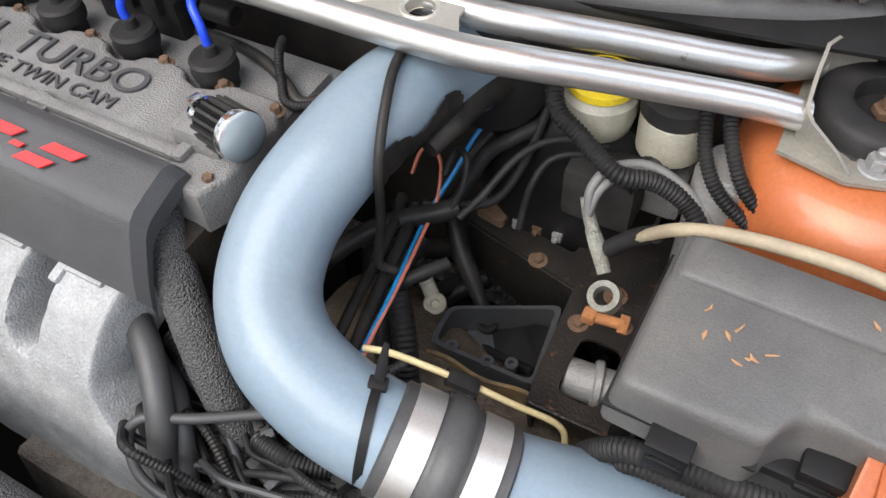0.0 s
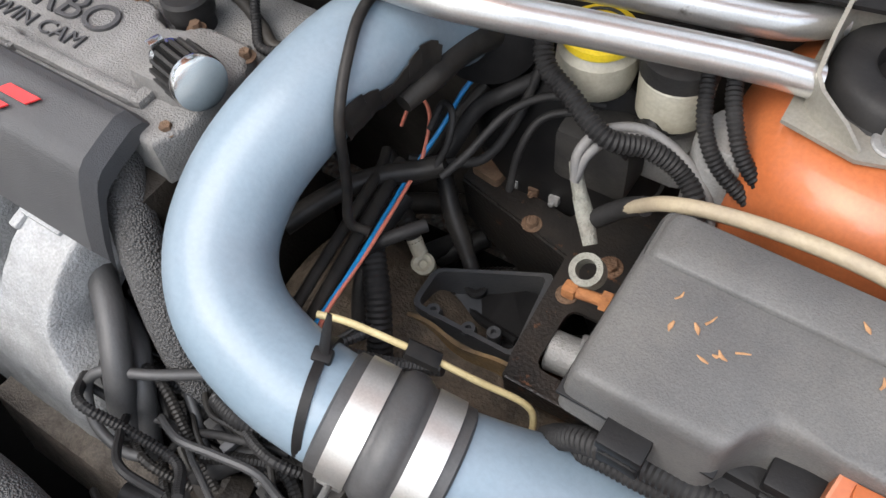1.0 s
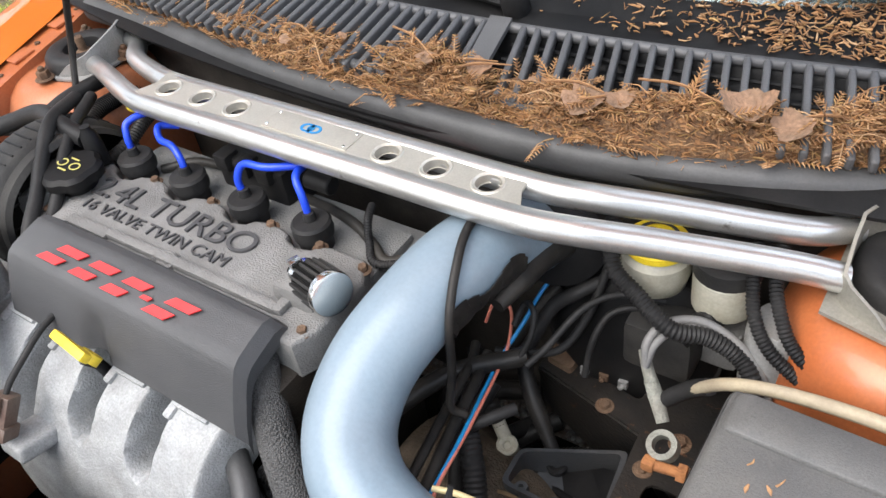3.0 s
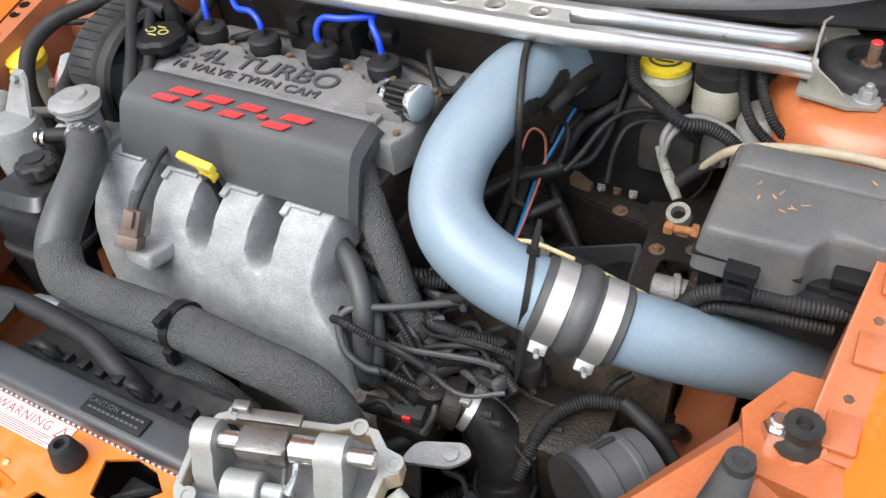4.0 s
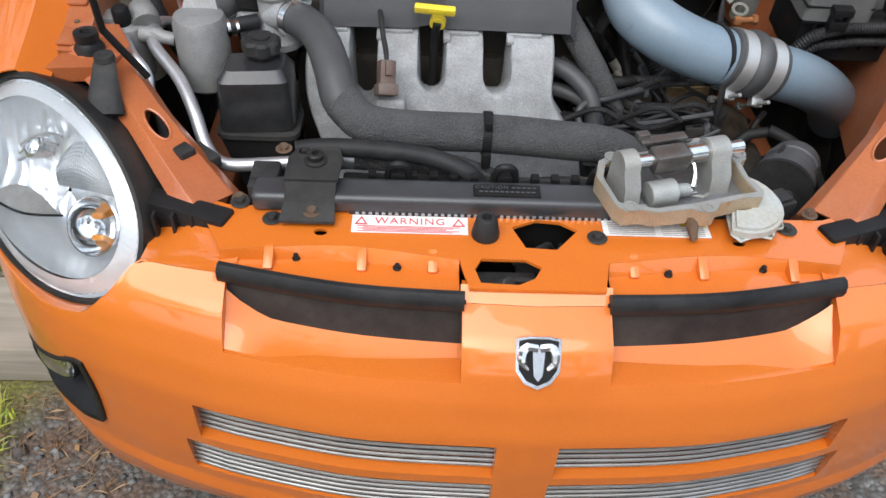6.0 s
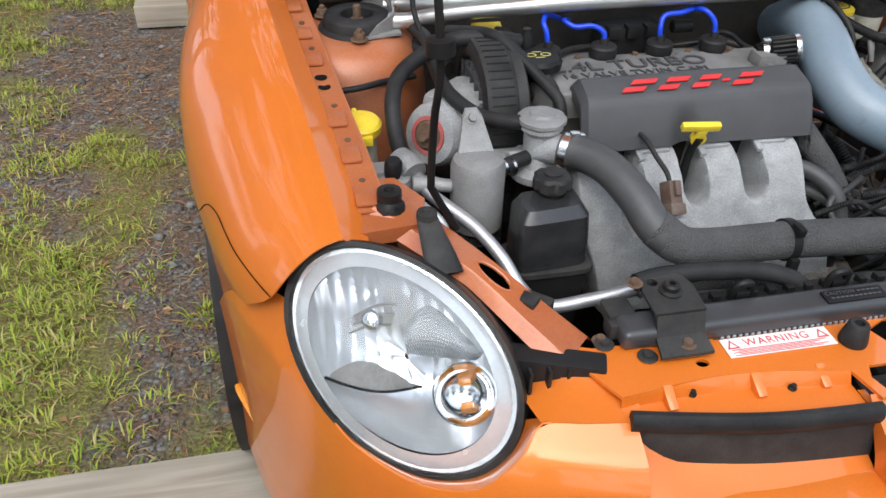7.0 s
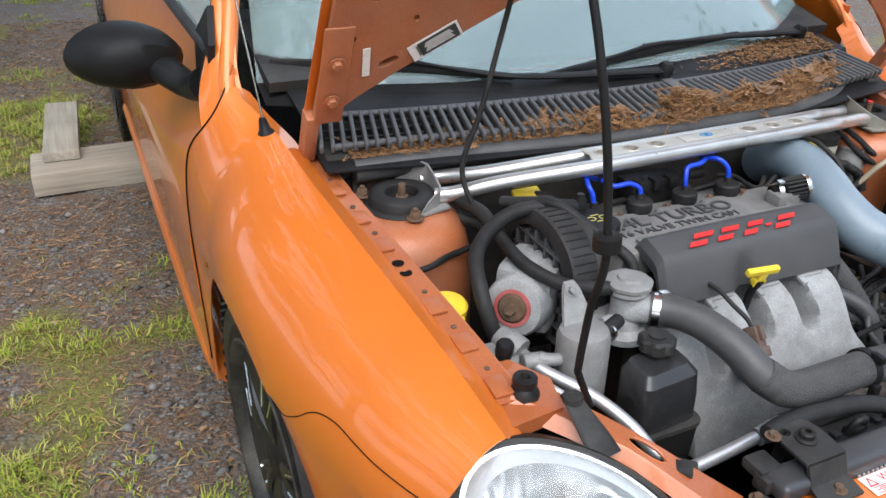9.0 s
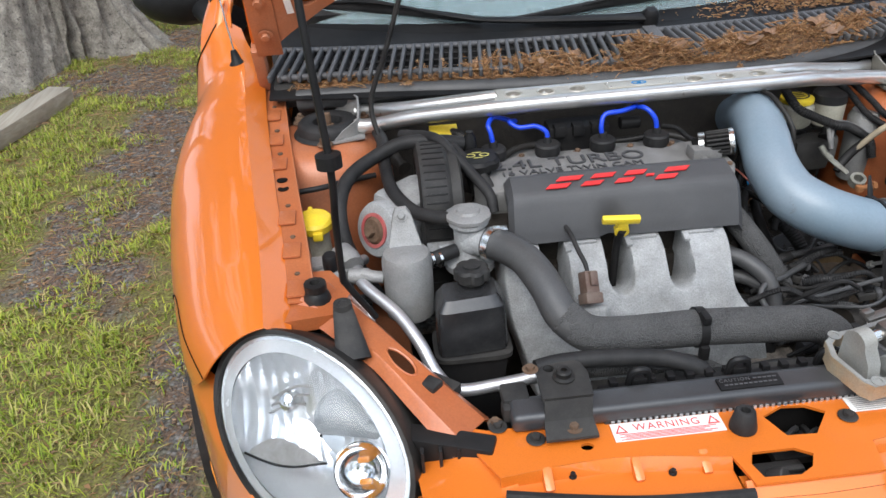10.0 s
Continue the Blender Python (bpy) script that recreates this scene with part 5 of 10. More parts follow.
# valve cover
bm = bmesh.new()
BOOTS = [0.008, -0.0845, -0.1785, -0.270]
out = [(-0.302, 0.552), (0.092, 0.552), (0.102, 0.575), (0.102, 0.645), (0.085, 0.672)]
for bx in BOOTS:
    out += [(bx + 0.030 + 0.004, 0.672), (bx + 0.022, 0.668), (bx + 0.016, 0.660), (bx, 0.655), (bx - 0.016, 0.660), (bx - 0.022, 0.668), (bx - 0.034, 0.672)]
out += [(-0.312, 0.665), (-0.315, 0.58)]
prism(bm, [[(x, y, 0.715) for x, y in out]], (0, 0, 0.045))
tops = [e for e in bm.edges if min(v.co.z for v in e.verts) > 0.758 and len({tuple(f.normal) for f in e.link_faces}) and any(abs(f.normal.z) < 0.5 for f in e.link_faces)]
bmesh.ops.recalc_face_normals(bm, faces=bm.faces)
tops = [e for e in bm.edges if min(v.co.z for v in e.verts) > 0.758 and any(abs(f.normal.z) < 0.5 for f in e.link_faces)]
bmesh.ops.bevel(bm, geom=tops, offset=0.006, segments=3, affect="EDGES", profile=0.5)
valve = part("valve_cover", bm, VALVE, engine, "dusty dark grey cast valve cover with raised lettering")
bm = bmesh.new()
box(bm, (-0.11, 0.700, 0.725), (0.40, 0.085, 0.03), 0.008)
box(bm, (-0.11, 0.74, 0.70), (0.42, 0.04, 0.06), 0.01)
part("head_valley", bm, VALVE, engine)
bm = bmesh.new()
box(bm, (-0.07, 0.578, 0.7625), (0.25, 0.012, 0.010), 0.004)
box(bm, (0.055, 0.590, 0.7625), (0.012, 0.034, 0.010), 0.004)
box(bm, (0.062, 0.607, 0.765), (0.05, 0.036, 0.03), 0.008)
box(bm, (-0.225, 0.575, 0.762), (0.07, 0.014, 0.008), 0.003)
lathe(bm, (-0.10, 0.573, 0.755), (0, 0, 1), [(0, 0.016), (0.010, 0.015), (0.012, 0.012), (0.008, 0.009), (0.008, 0)], 18)
part("cover_rib", bm, VALVE, valve)
words("2.4L TURBO", 0.043, frame_of((-0.155, 0.632, 0.7605), (1, 0, 0), (0, 1, 0)), 0.0022, COVER, "raised_letters", valve, "worn dark raised letters", 1.0, 1.12)
words("16 VALVE TWIN CAM", 0.0215, frame_of((-0.155, 0.603, 0.7605), (1, 0, 0), (0, 1, 0)), 0.0018, COVER, "raised_letters", valve, "", 1.02, 1.12)
for x, y in ((0.09, 0.66), (0.03, 0.666), (-0.04, 0.669), (-0.13, 0.669), (-0.225, 0.669), (-0.30, 0.65), (0.09, 0.57), (-0.302, 0.575)):
    bm = bmesh.new()
    bolt(bm, (x, y, 0.756), (0, 0, 1), 0.005, 0.006)
    part("cover_bolt", bm, RUST, valve)
# spark plug boots and leads
LEADS = [[(0.008, 0.682, 0.775), (0.004, 0.684, 0.800), (-0.010, 0.695, 0.815), (-0.022, 0.725, 0.808)],
         [(-0.0845, 0.682, 0.775), (-0.088, 0.682, 0.795), (-0.080, 0.690, 0.812), (-0.050, 0.694, 0.814), (-0.018, 0.715, 0.812)],
         [(-0.1785, 0.682, 0.775), (-0.181, 0.684, 0.793), (-0.198, 0.690, 0.802), (-0.224, 0.695, 0.800), (-0.238, 0.708, 0.806), (-0.225, 0.725, 0.80)],
         [(-0.270, 0.682, 0.775), (-0.273, 0.685, 0.797), (-0.276, 0.695, 0.810), (-0.262, 0.72, 0.812), (-0.235, 0.73, 0.80)]]
for bx, lead in zip(BOOTS, LEADS):
    bm = bmesh.new()
    lathe(bm, (bx, 0.682, 0.738), (0, 0, 1), [(0, 0.018), (0.016, 0.018), (0.017, 0.021), (0.023, 0.022), (0.029, 0.021), (0.033, 0.0215), (0.036, 0.019), (0.037, 0.007), (0.046, 0.006), (0.047, 0)], 22)
    part("spark_boot", bm, RUBBER, engine, "round black rubber spark plug boot")
    bm = bmesh.new()
    tube(bm, lead, 0.0042, 10, 6)
    part("ignition_lead", bm, BLUE, engine, "bright blue ignition lead")
bm = bmesh.new()
box(bm, (-0.115, 0.742, 0.755), (0.105, 0.05, 0.055), 0.006)
for i in range(3):
    box(bm, (-0.15 + 0.032 * i, 0.72, 0.778), (0.020, 0.022, 0.020), 0.003)
cyl(bm, (-0.04, 0.735, 0.775), (-0.005, 0.735, 0.775), 0.011, 14)
part("coil_pack", bm, BLACK, engine, "black ignition coil pack")
# breather filter
BREATHER = Matrix.Translation((0.080, 0.610, 0.779)) @ Matrix.Rotation(radians(-16), 4, "Z") @ Matrix.Rotation(radians(-10), 4, "Y") @ Matrix.Translation((-0.098, -0.607, -0.775))
bm = bmesh.new()
cyl(bm, (0.080, 0.607, 0.775), (0.120, 0.607, 0.775), 0.0180, 24)
cyl(bm, (0.062, 0.607, 0.775), (0.082, 0.607, 0.775), 0.013, 20)
bmesh.ops.transform(bm, matrix=BREATHER, verts=bm.verts)
br = part("breather_filter", bm, DARK, engine, "small breather filter with a chrome cap")
for i in range(18):
    a = 2 * math.pi * i / 18
    bm = bmesh.new()
    box(bm, (0.1015, 0.607 + 0.0190 * math.cos(a), 0.775 + 0.0182 * math.sin(a)), (0.034, 0.0030, 0.006), 0.0008, Matrix.Rotation(a - math.pi / 2, 4, "X"))
    bmesh.ops.transform(bm, matrix=BREATHER, verts=bm.verts)
    part("pleat", bm, BLACK_DUST, br)
bm = bmesh.new()
lathe(bm, (0.119, 0.607, 0.775), (1, 0, 0), [(0, 0.0215), (0.005, 0.0220), (0.0075, 0.0210), (0.0085, 0.0175), (0.009, 0)], 36)
bmesh.ops.transform(bm, matrix=BREATHER, verts=bm.verts)
part("chrome_cap", bm, STEEL, br)
bm = bmesh.new()
lathe(bm, (0.072, 0.607, 0.775), (1, 0, 0), [(0, 0.0165), (0.011, 0.0165)], 24)
box(bm, (0.077, 0.602, 0.794), (0.010, 0.012, 0.007), 0.001)
bmesh.ops.transform(bm, matrix=BREATHER, verts=bm.verts)
part("hose_clip", bm, STEEL, br)
# black engine cover with a folded front
PROF = [(0.567, 0.752), (0.565, 0.770), (0.558, 0.7805), (0.548, 0.7835), (0.528, 0.779), (0.512, 0.7745), (0.504, 0.7695), (0.499, 0.762), (0.490, 0.742), (0.482, 0.722), (0.477, 0.705)]


def cover_point(u, v):
    k = v * (len(PROF) - 1)
    i = min(int(k), len(PROF) - 2)
    y, z = (V((*PROF[i], 0)).lerp(V((*PROF[i + 1], 0)), k - i)).xy
    end = max(0, abs(2 * u - 1) - 0.955) / 0.045
    x = -0.278 + 0.360 * u
    x += (0.010 if u < 0.5 else -0.010) * (1 - v) * 0.6
    dent = 0.010 * max(0, 1 - ((x + 0.122) / 0.020) ** 2) * max(0, min(1, (v - 0.72) * 6))
    return V((x, y + end ** 2 * 0.004 + dent, z - end ** 2 * 0.012 - 0.002 * abs(2 * u - 1)))


bm = bmesh.new()
grid(bm, cover_point, span(0, 1, 46), span(0, 1, 30), 0.004)
for u in (0, 1):
    grid(bm, lambda a, b: cover_point(u, a).lerp(V((cover_point(u, a).x, cover_point(u, a).y, cover_point(u, a).z - 0.016)), b), span(0, 1, 16), span(0, 1, 3))
ecover = part("engine_cover", bm, COVER, engine, "charcoal plastic cover with a red emblem and folded front", angle=30)


def on_cover(x, y):
    """Place on the cover's upper face."""
    for (y0, z0), (y1, z1) in zip(PROF, PROF[1:]):
        if y1 <= y <= y0:
            return V((x, y, z0 + (z1 - z0) * (y0 - y) / max(1e-6, y0 - y1)))
    return V((x, y, 0.77))


emf = frame_of(on_cover(-0.104, 0.5215) + V((0, 0, 0.0018)), (1, 0, 0), (0, 0.0175, 0.0048))
# emblem as plain slanted red shapes
SHAPES = []
for x0, x1 in ((-0.108, -0.058), (-0.055, -0.008), (-0.004, 0.040), (0.058, 0.106)):
    k = 0.55
    for y0, y1, e0, e1 in ((-0.0120, -0.0030, 0.0, 0.014), (0.0030, 0.0120, 0.010, 0.0)):
        SHAPES.append([(x0 + k * y0 + e0, y0), (x1 + k * y0 - e1 - 0.004, y0), (x1 + k * y1 - e1, y1), (x0 + k * y1 + e0 + 0.004, y1)])
SHAPES.append([(0.040, -0.003), (0.052, -0.003), (0.055, 0.0015), (0.043, 0.0015)])
for sh in SHAPES:
    bm = bmesh.new()
    prism(bm, [[emf @ V((x, y, 0)) for x, y in sh]], emf.to_3x3() @ V((0, 0, 0.0016)))
    part("emblem_piece", bm, RED, ecover, "raised red emblem shape")

# intake manifold
FACE = spline([(0, 0.545, 0.694), (0, 0.515, 0.700), (0, 0.487, 0.699), (0, 0.460, 0.689), (0, 0.436, 0.670), (0, 0.418, 0.645), (0, 0.405, 0.615), (0, 0.394, 0.58), (0, 0.386, 0.54), (0, 0.380, 0.49)], 7)
GAPS = (-0.214, -0.119, -0.028)


def cast_face(u, v):
    """The front of the casting: four flat runners with slots between, merging into the plenum."""
    k = v * (len(FACE) - 1)
    i = min(int(k), len(FACE) - 2)
    p = FACE[i].lerp(FACE[i + 1], k - i)
    t = (FACE[i + 1] - FACE[i]).normalized()
    out = V((0, t.z, -t.y))
    out = out if out.z > 0 or out.y < -0.5 else -out
    left = soft(p.z, [(0.49, -0.262), (0.56, -0.278), (0.62, -0.296), (0.66, -0.300), (0.70, -0.298)])
    right = soft(p.z, [(0.49, 0.118), (0.54, 0.108), (0.585, 0.094), (0.615, 0.070), (0.64, 0.058), (0.70, 0.060)])
    x = left + (right - left) * u
    deep = 0.0
    for g, stop in zip(GAPS, (0.418, 0.430, 0.430)):
        d = math.hypot(x - g, max(0.0, stop - p.y) * 1.3) - 0.0165
        q = min(1.0, max(0.0, (0.004 - d) / 0.010))
        deep = max(deep, 0.13 * q * q * (3 - 2 * q))
    e = min(x - left, right - x)
    q = min(1.0, max(0.0, 1 - e / 0.010))
    deep = max(deep, 0.060 * q ** 2.2)
    rough = 0.0007 * noise.noise(V((x, p.y, p.z)) * 90) + 0.0012 * noise.noise(V((x, p.y, p.z)) * 26)
    return V((x, p.y, p.z)) - out * (deep - rough)


bm = bmesh.new()
grid(bm, cast_face, span(0, 1, 230), span(0, 1, 90))
manifold = part("intake_manifold", bm, ALU, engine, "rough cast aluminium intake manifold with four flat runners", 60)
for rx in (-0.257, -0.166, -0.073, 0.016):
    bm = bmesh.new()
    box(bm, (rx - 0.004, 0.486, 0.699), (0.046, 0.022, 0.006), 0.002, Matrix.Rotation(radians(8), 4, "X"))
    box(bm, (rx - 0.026, 0.478, 0.696), (0.010, 0.030, 0.008), 0.003, Matrix.Rotation(radians(14), 4, "X"))
    part("runner_boss", bm, ALU, manifold)
bm = bmesh.new()
box(bm, (-0.174, 0.396, 0.634), (0.040, 0.050, 0.022), 0.006, Matrix.Rotation(radians(-14), 4, "X"), 3)
part("sensor_boss", bm, ALU, manifold)
bm = bmesh.new()


def lower_cast(u, v):
    x, y = -0.06 + 0.26 * u, 0.345 + 0.15 * v
    lump = 0.010 * noise.noise(V((x * 22, y * 22, 2))) + 0.004 * noise.noise(V((x * 70, y * 70, 5)))
    return V((x, y, 0.505 + 0.030 * v + lump - 0.10 * max(0, 0.12 - v) / 0.12))


grid(bm, lower_cast, span(0, 1, 40), span(0, 1, 26), 0.006)
part("lower_casting", bm, material("dusty_brown_casting", (0.15, 0.125, 0.10), (0.075, 0.062, 0.05), 0.7, 0.1, 60, 0.6, 420, dust=0.4, dust_col=(0.22, 0.19, 0.155), vary=0.3), engine, "dusty brown casting under the intake")
# air temperature sensor and its connector
sen = thing("sensor_connector", (-0.185, 0.378, 0.68), "brown plastic sensor connector with a short lead", "connector")
bm = bmesh.new()
sm = Matrix.Translation((-0.180, 0.392, 0.682)) @ Matrix.Rotation(radians(-38), 4, "X") @ Matrix.Rotation(radians(20), 4, "Z")
box(bm, (0, 0, 0), (0.022, 0.020, 0.034), 0.003, None)
box(bm, (0, 0, -0.022), (0.028, 0.024, 0.016), 0.003, None)
box(bm, (0, -0.012, 0.006), (0.010, 0.006, 0.020), 0.001, None)
bmesh.ops.transform(bm, matrix=sm, verts=bm.verts)
part("connector_body", bm, material("brown_plastic", (0.10, 0.055, 0.04), (0.07, 0.04, 0.03), 0.5, 0, 40, 0.1, 300, dust=0.35), sen)
bm = bmesh.new()
tube(bm, [sm @ V((0, 0, 0.016)), sm @ V((0, 0.004, 0.03)), (-0.186, 0.437, 0.712), (-0.190, 0.465, 0.722), (-0.195, 0.50, 0.725)], [0.003, 0.0036, 0.0036, 0.0036, 0.0036], 10, 6)
part("connector_lead", bm, RUBBER, sen)
# dipstick
dip = thing("dipstick", (-0.113, 0.462, 0.70), "yellow T-handled dipstick in the intake", "dipstick")
bm = bmesh.new()
hm = frame_of((-0.117, 0.459, 0.742), (1, -0.10, -0.02), (0, -0.4, 1))
box(bm, (0, 0, 0), (0.056, 0.012, 0.010), 0.003)
box(bm, (0.004, -0.012, 0), (0.016, 0.026, 0.009), 0.003)
lathe(bm, (0.004, -0.024, -0.005), (0, 0, 1), [(0, 0.011), (0.010, 0.011), (0.010, 0.004), (0, 0.004)], 16)
bmesh.ops.transform(bm, matrix=hm, verts=bm.verts)
part("handle", bm, YELLOW, dip)
bm = bmesh.new()
tube(bm, [(-0.113, 0.462, 0.722), (-0.116, 0.475, 0.69), (-0.118, 0.48, 0.60)], 0.006, 10, 4)
part("dipstick_tube", bm, BLACK, dip)
# oil cap
oil = thing("oil_cap", (-0.305, 0.622, 0.76), "black oil filler cap with faded yellow marks", "cap")
bm = bmesh.new()
pr = [(0, 0.022), (0.016, 0.022), (0.017, 0.035), (0.028, 0.036), (0.033, 0.031), (0.034, 0)]
lathe(bm, (-0.305, 0.622, 0.756), (0, 0, 1), pr, 40)
for v in bm.verts:
    d = V((v.co.x + 0.305, v.co.y - 0.622))
    if 0.015 < v.co.z - 0.756 and d.length > 0.03:
        k = 1 - 0.09 * max(0, math.cos(6 * math.atan2(d.y, d.x)))
        v.co.x, v.co.y = -0.305 + d.x * k, 0.622 + d.y * k
part("cap_body", bm, BLACK, oil)
bm = bmesh.new()
for s in (-1, 1):
    lathe(bm, (-0.305 + s * 0.011, 0.622, 0.7902), (0, 0, 1), [(0, 0.008), (0.0006, 0.008), (0.0006, 0.006), (0, 0.006)], 16, 0.8)
box(bm, (-0.305, 0.632, 0.7905), (0.014, 0.002, 0.0006), 0)
box(bm, (-0.305, 0.612, 0.7905), (0.014, 0.002, 0.0006), 0)
part("cap_print", bm, material("faded_yellow_print", (0.5, 0.45, 0.12), (0.4, 0.36, 0.12), 0.6, 0, 60, 0, 300), oil)

# timing cover and engine mount
ARCH = [(0.740, 0.56), (0.745, 0.68), (0.735, 0.745), (0.705, 0.785), (0.665, 0.806), (0.620, 0.810), (0.580, 0.800), (0.548, 0.778), (0.530, 0.745), (0.524, 0.70), (0.526, 0.62), (0.535, 0.56)]
arch = [V((0, y, z)) for y, z in ARCH]
bm = bmesh.new()
rings = []
mid = V((0, 0.64, 0.68))
for x, k in ((-0.392, 0.0), (-0.392, 0.78), (-0.402, 0.80), (-0.404, 0.86), (-0.400, 0.985), (-0.394, 1.0), (-0.362, 1.0), (-0.358, 0.985), (-0.354, 0.95), (-0.340, 0.95), (-0.336, 0.90)):
    rings.append([bm.verts.new(mid.lerp(p, max(k, 0.02)) + V((x, 0, 0))) for p in spline(arch, 4)])
for a, b in zip(rings, rings[1:]):
    for i in range(len(a) - 1):
        bm.faces.new((a[i], a[i + 1], b[i + 1], b[i]))
tc = part("timing_cover", bm, BLACK_DUST, engine, "ribbed black timing belt cover", 30)
for p in spline(arch, 3)[3:-3]:
    q = mid.lerp(p, 0.995) + V((-0.378, 0, 0))
    bm = bmesh.new()
    box(bm, q, (0.034, 0.0025, 0.0036), 0.0008, Matrix.Rotation(math.atan2(-(p - mid).y, (p - mid).z), 4, "X"))
    part("rim_rib", bm, BLACK, tc)
for i in range(6):
    bm = bmesh.new()
    y = 0.56 + 0.028 * i
    box(bm, (-0.396, y, 0.69), (0.010, 0.003, 0.185 - 0.05 * abs(y - 0.63) / 0.07), 0.001)
    part("cover_fin", bm, FADED, tc)
for i in range(6):
    bm = bmesh.new()
    box(bm, (-0.396, 0.632, 0.62 + 0.028 * i), (0.010, 0.165 - 0.012 * max(0, i - 3), 0.003), 0.001)
    part("cover_fin", bm, FADED, tc)
mount = thing("engine_mount", (-0.46, 0.58, 0.62), "worn aluminium engine mount with a red-ringed bolt", "engine mount")
bm = bmesh.new()
mw = V((-0.72, -0.62, 0.28)).normalized()
mc = V((-0.478, 0.566, 0.703))
lathe(bm, mc - mw * 0.075, mw, [(0, 0.040), (0.02, 0.048), (0.066, 0.046), (0.073, 0.042), (0.075, 0.034), (0.075, 0)], 28)
box(bm, mc + V((0.065, 0.055, -0.01)), (0.10, 0.09, 0.10), 0.015, Matrix.Rotation(radians(40), 4, "Z"))
part("mount_body", bm, ALU, mount)
bm = bmesh.new()
lathe(bm, mc, mw, [(-0.001, 0.028), (0.003, 0.028), (0.003, 0.0225), (-0.001, 0.0225)], 28)
part("red_ring", bm, material("faded_red_ring", (0.42, 0.06, 0.06), (0.3, 0.06, 0.06), 0.6, 0, 50, 0.1, 300, dust=0.3), mount)
bm = bmesh.new()
lathe(bm, mc, mw, [(-0.001, 0.022), (0.002, 0.022), (0.006, 0.018), (0.006, 0)], 24)
hexa(bm, mc + mw * 0.006, mw, 0.009, 0.010)
part("mount_bolt", bm, RUST, mount)
# filler neck with pressure cap
neck = thing("coolant_neck", (-0.338, 0.489, 0.68), "dull aluminium coolant neck with its pressure cap", "coolant neck")
bm = bmesh.new()
lathe(bm, (-0.338, 0.489, 0.672), (0, 0, 1), [(0, 0.038), (0.010, 0.038), (0.018, 0.026), (0.034, 0.022), (0.066, 0.023), (0.074, 0.030), (0.080, 0.030)], 26)
tube(bm, [(-0.338, 0.485, 0.715), (-0.325, 0.472, 0.720), (-0.308, 0.459, 0.722)], 0.021, 18, 4)
box(bm, (-0.355, 0.51, 0.685), (0.09, 0.05, 0.022), 0.006)
cyl(bm, (-0.36, 0.48, 0.705), (-0.385, 0.478, 0.706), 0.010, 14)
part("neck_body", bm, ALU, neck)
bm = bmesh.new()
pr = [(0, 0.031), (0.003, 0.0335), (0.008, 0.0335), (0.010, 0.029), (0.0115, 0.018), (0.015, 0.016), (0.0155, 0)]
lathe(bm, (-0.338, 0.489, 0.752), (0, 0, 1), pr, 36)
for v in bm.verts:
    d = V((v.co.x + 0.338, v.co.y - 0.489))
    if d.length > 0.028:
        k = 1 - 0.05 * max(0, math.cos(8 * math.atan2(d.y, d.x)))
        v.co.x, v.co.y = -0.338 + d.x * k, 0.489 + d.y * k
part("pressure_cap", bm, ALU_GREY, neck, "scuffed grey pressure cap")
# radiator hose: bare rubber, then a woven sleeve
HOSE = [(-0.315, 0.466, 0.722), (-0.290, 0.445, 0.722), (-0.266, 0.410, 0.718), (-0.248, 0.362, 0.704), (-0.234, 0.322, 0.682), (-0.204, 0.302, 0.664), (-0.155, 0.302, 0.655), (-0.05, 0.308, 0.649), (0.04, 0.306, 0.644), (0.112, 0.306, 0.636), (0.148, 0.302, 0.616), (0.160, 0.300, 0.580)]
hose = thing("radiator_hose", (-0.1, 0.32, 0.60), "black radiator hose, half of it in a woven sleeve", "hose")
bm = bmesh.new()
tube(bm, HOSE[:7], [0.0235, 0.0235, 0.0235, 0.024, 0.024, 0.0235, 0.0235], 22, 8)
part("rubber_hose", bm, HOSEGREY, hose)
bm = bmesh.new()
tube(bm, HOSE[4:], [0.0252] * 8, 24, 10)
part("woven_sleeve", bm, WEAVE, hose)
bm = bmesh.new()
tube(bm, [(-0.312, 0.463, 0.722), (-0.304, 0.456, 0.722)], 0.0255, 22, 2)
box(bm, (-0.302, 0.455, 0.748), (0.012, 0.010, 0.008), 0.001)
box(bm, (-0.29, 0.467, 0.741), (0.012, 0.014, 0.004), 0.001)
part("hose_clamp", bm, STEEL, hose)
bm = bmesh.new()
lathe(bm, (-0.053, 0.310, 0.648), (1, -0.02, -0.02), [(0, 0.0262), (0, 0.0285), (0.012, 0.0285), (0.012, 0.0262)], 24)
box(bm, (-0.047, 0.293, 0.675), (0.010, 0.02, 0.012), 0.002)
box(bm, (-0.047, 0.284, 0.625), (0.012, 0.012, 0.022), 0.002)
part("hose_bracket", bm, BLACK, hose, "black plastic hose retainer")
# air conditioning line
ac = thing("air_conditioning_line", (-0.4, 0.35, 0.60), "bare aluminium air conditioning line with a black sleeve", "pipe")
bm = bmesh.new()
tube(bm, [(-0.50, 0.56, 0.655), (-0.508, 0.50, 0.685), (-0.500, 0.445, 0.684), (-0.455, 0.385, 0.668), (-0.428, 0.338, 0.648), (-0.410, 0.302, 0.622), (-0.385, 0.280, 0.609), (-0.33, 0.279, 0.611), (-0.265, 0.282, 0.617)], 0.0088, 14, 8)
part("pipe", bm, ALU_PIPE, ac)
bm = bmesh.new()
tube(bm, [(-0.262, 0.282, 0.617), (-0.238, 0.282, 0.620), (-0.215, 0.283, 0.622)], [0.0125, 0.0145, 0.0145], 16, 4, rib=(0.012, 0.0012))
part("crimp", bm, ALU_PIPE, ac)
bm = bmesh.new()
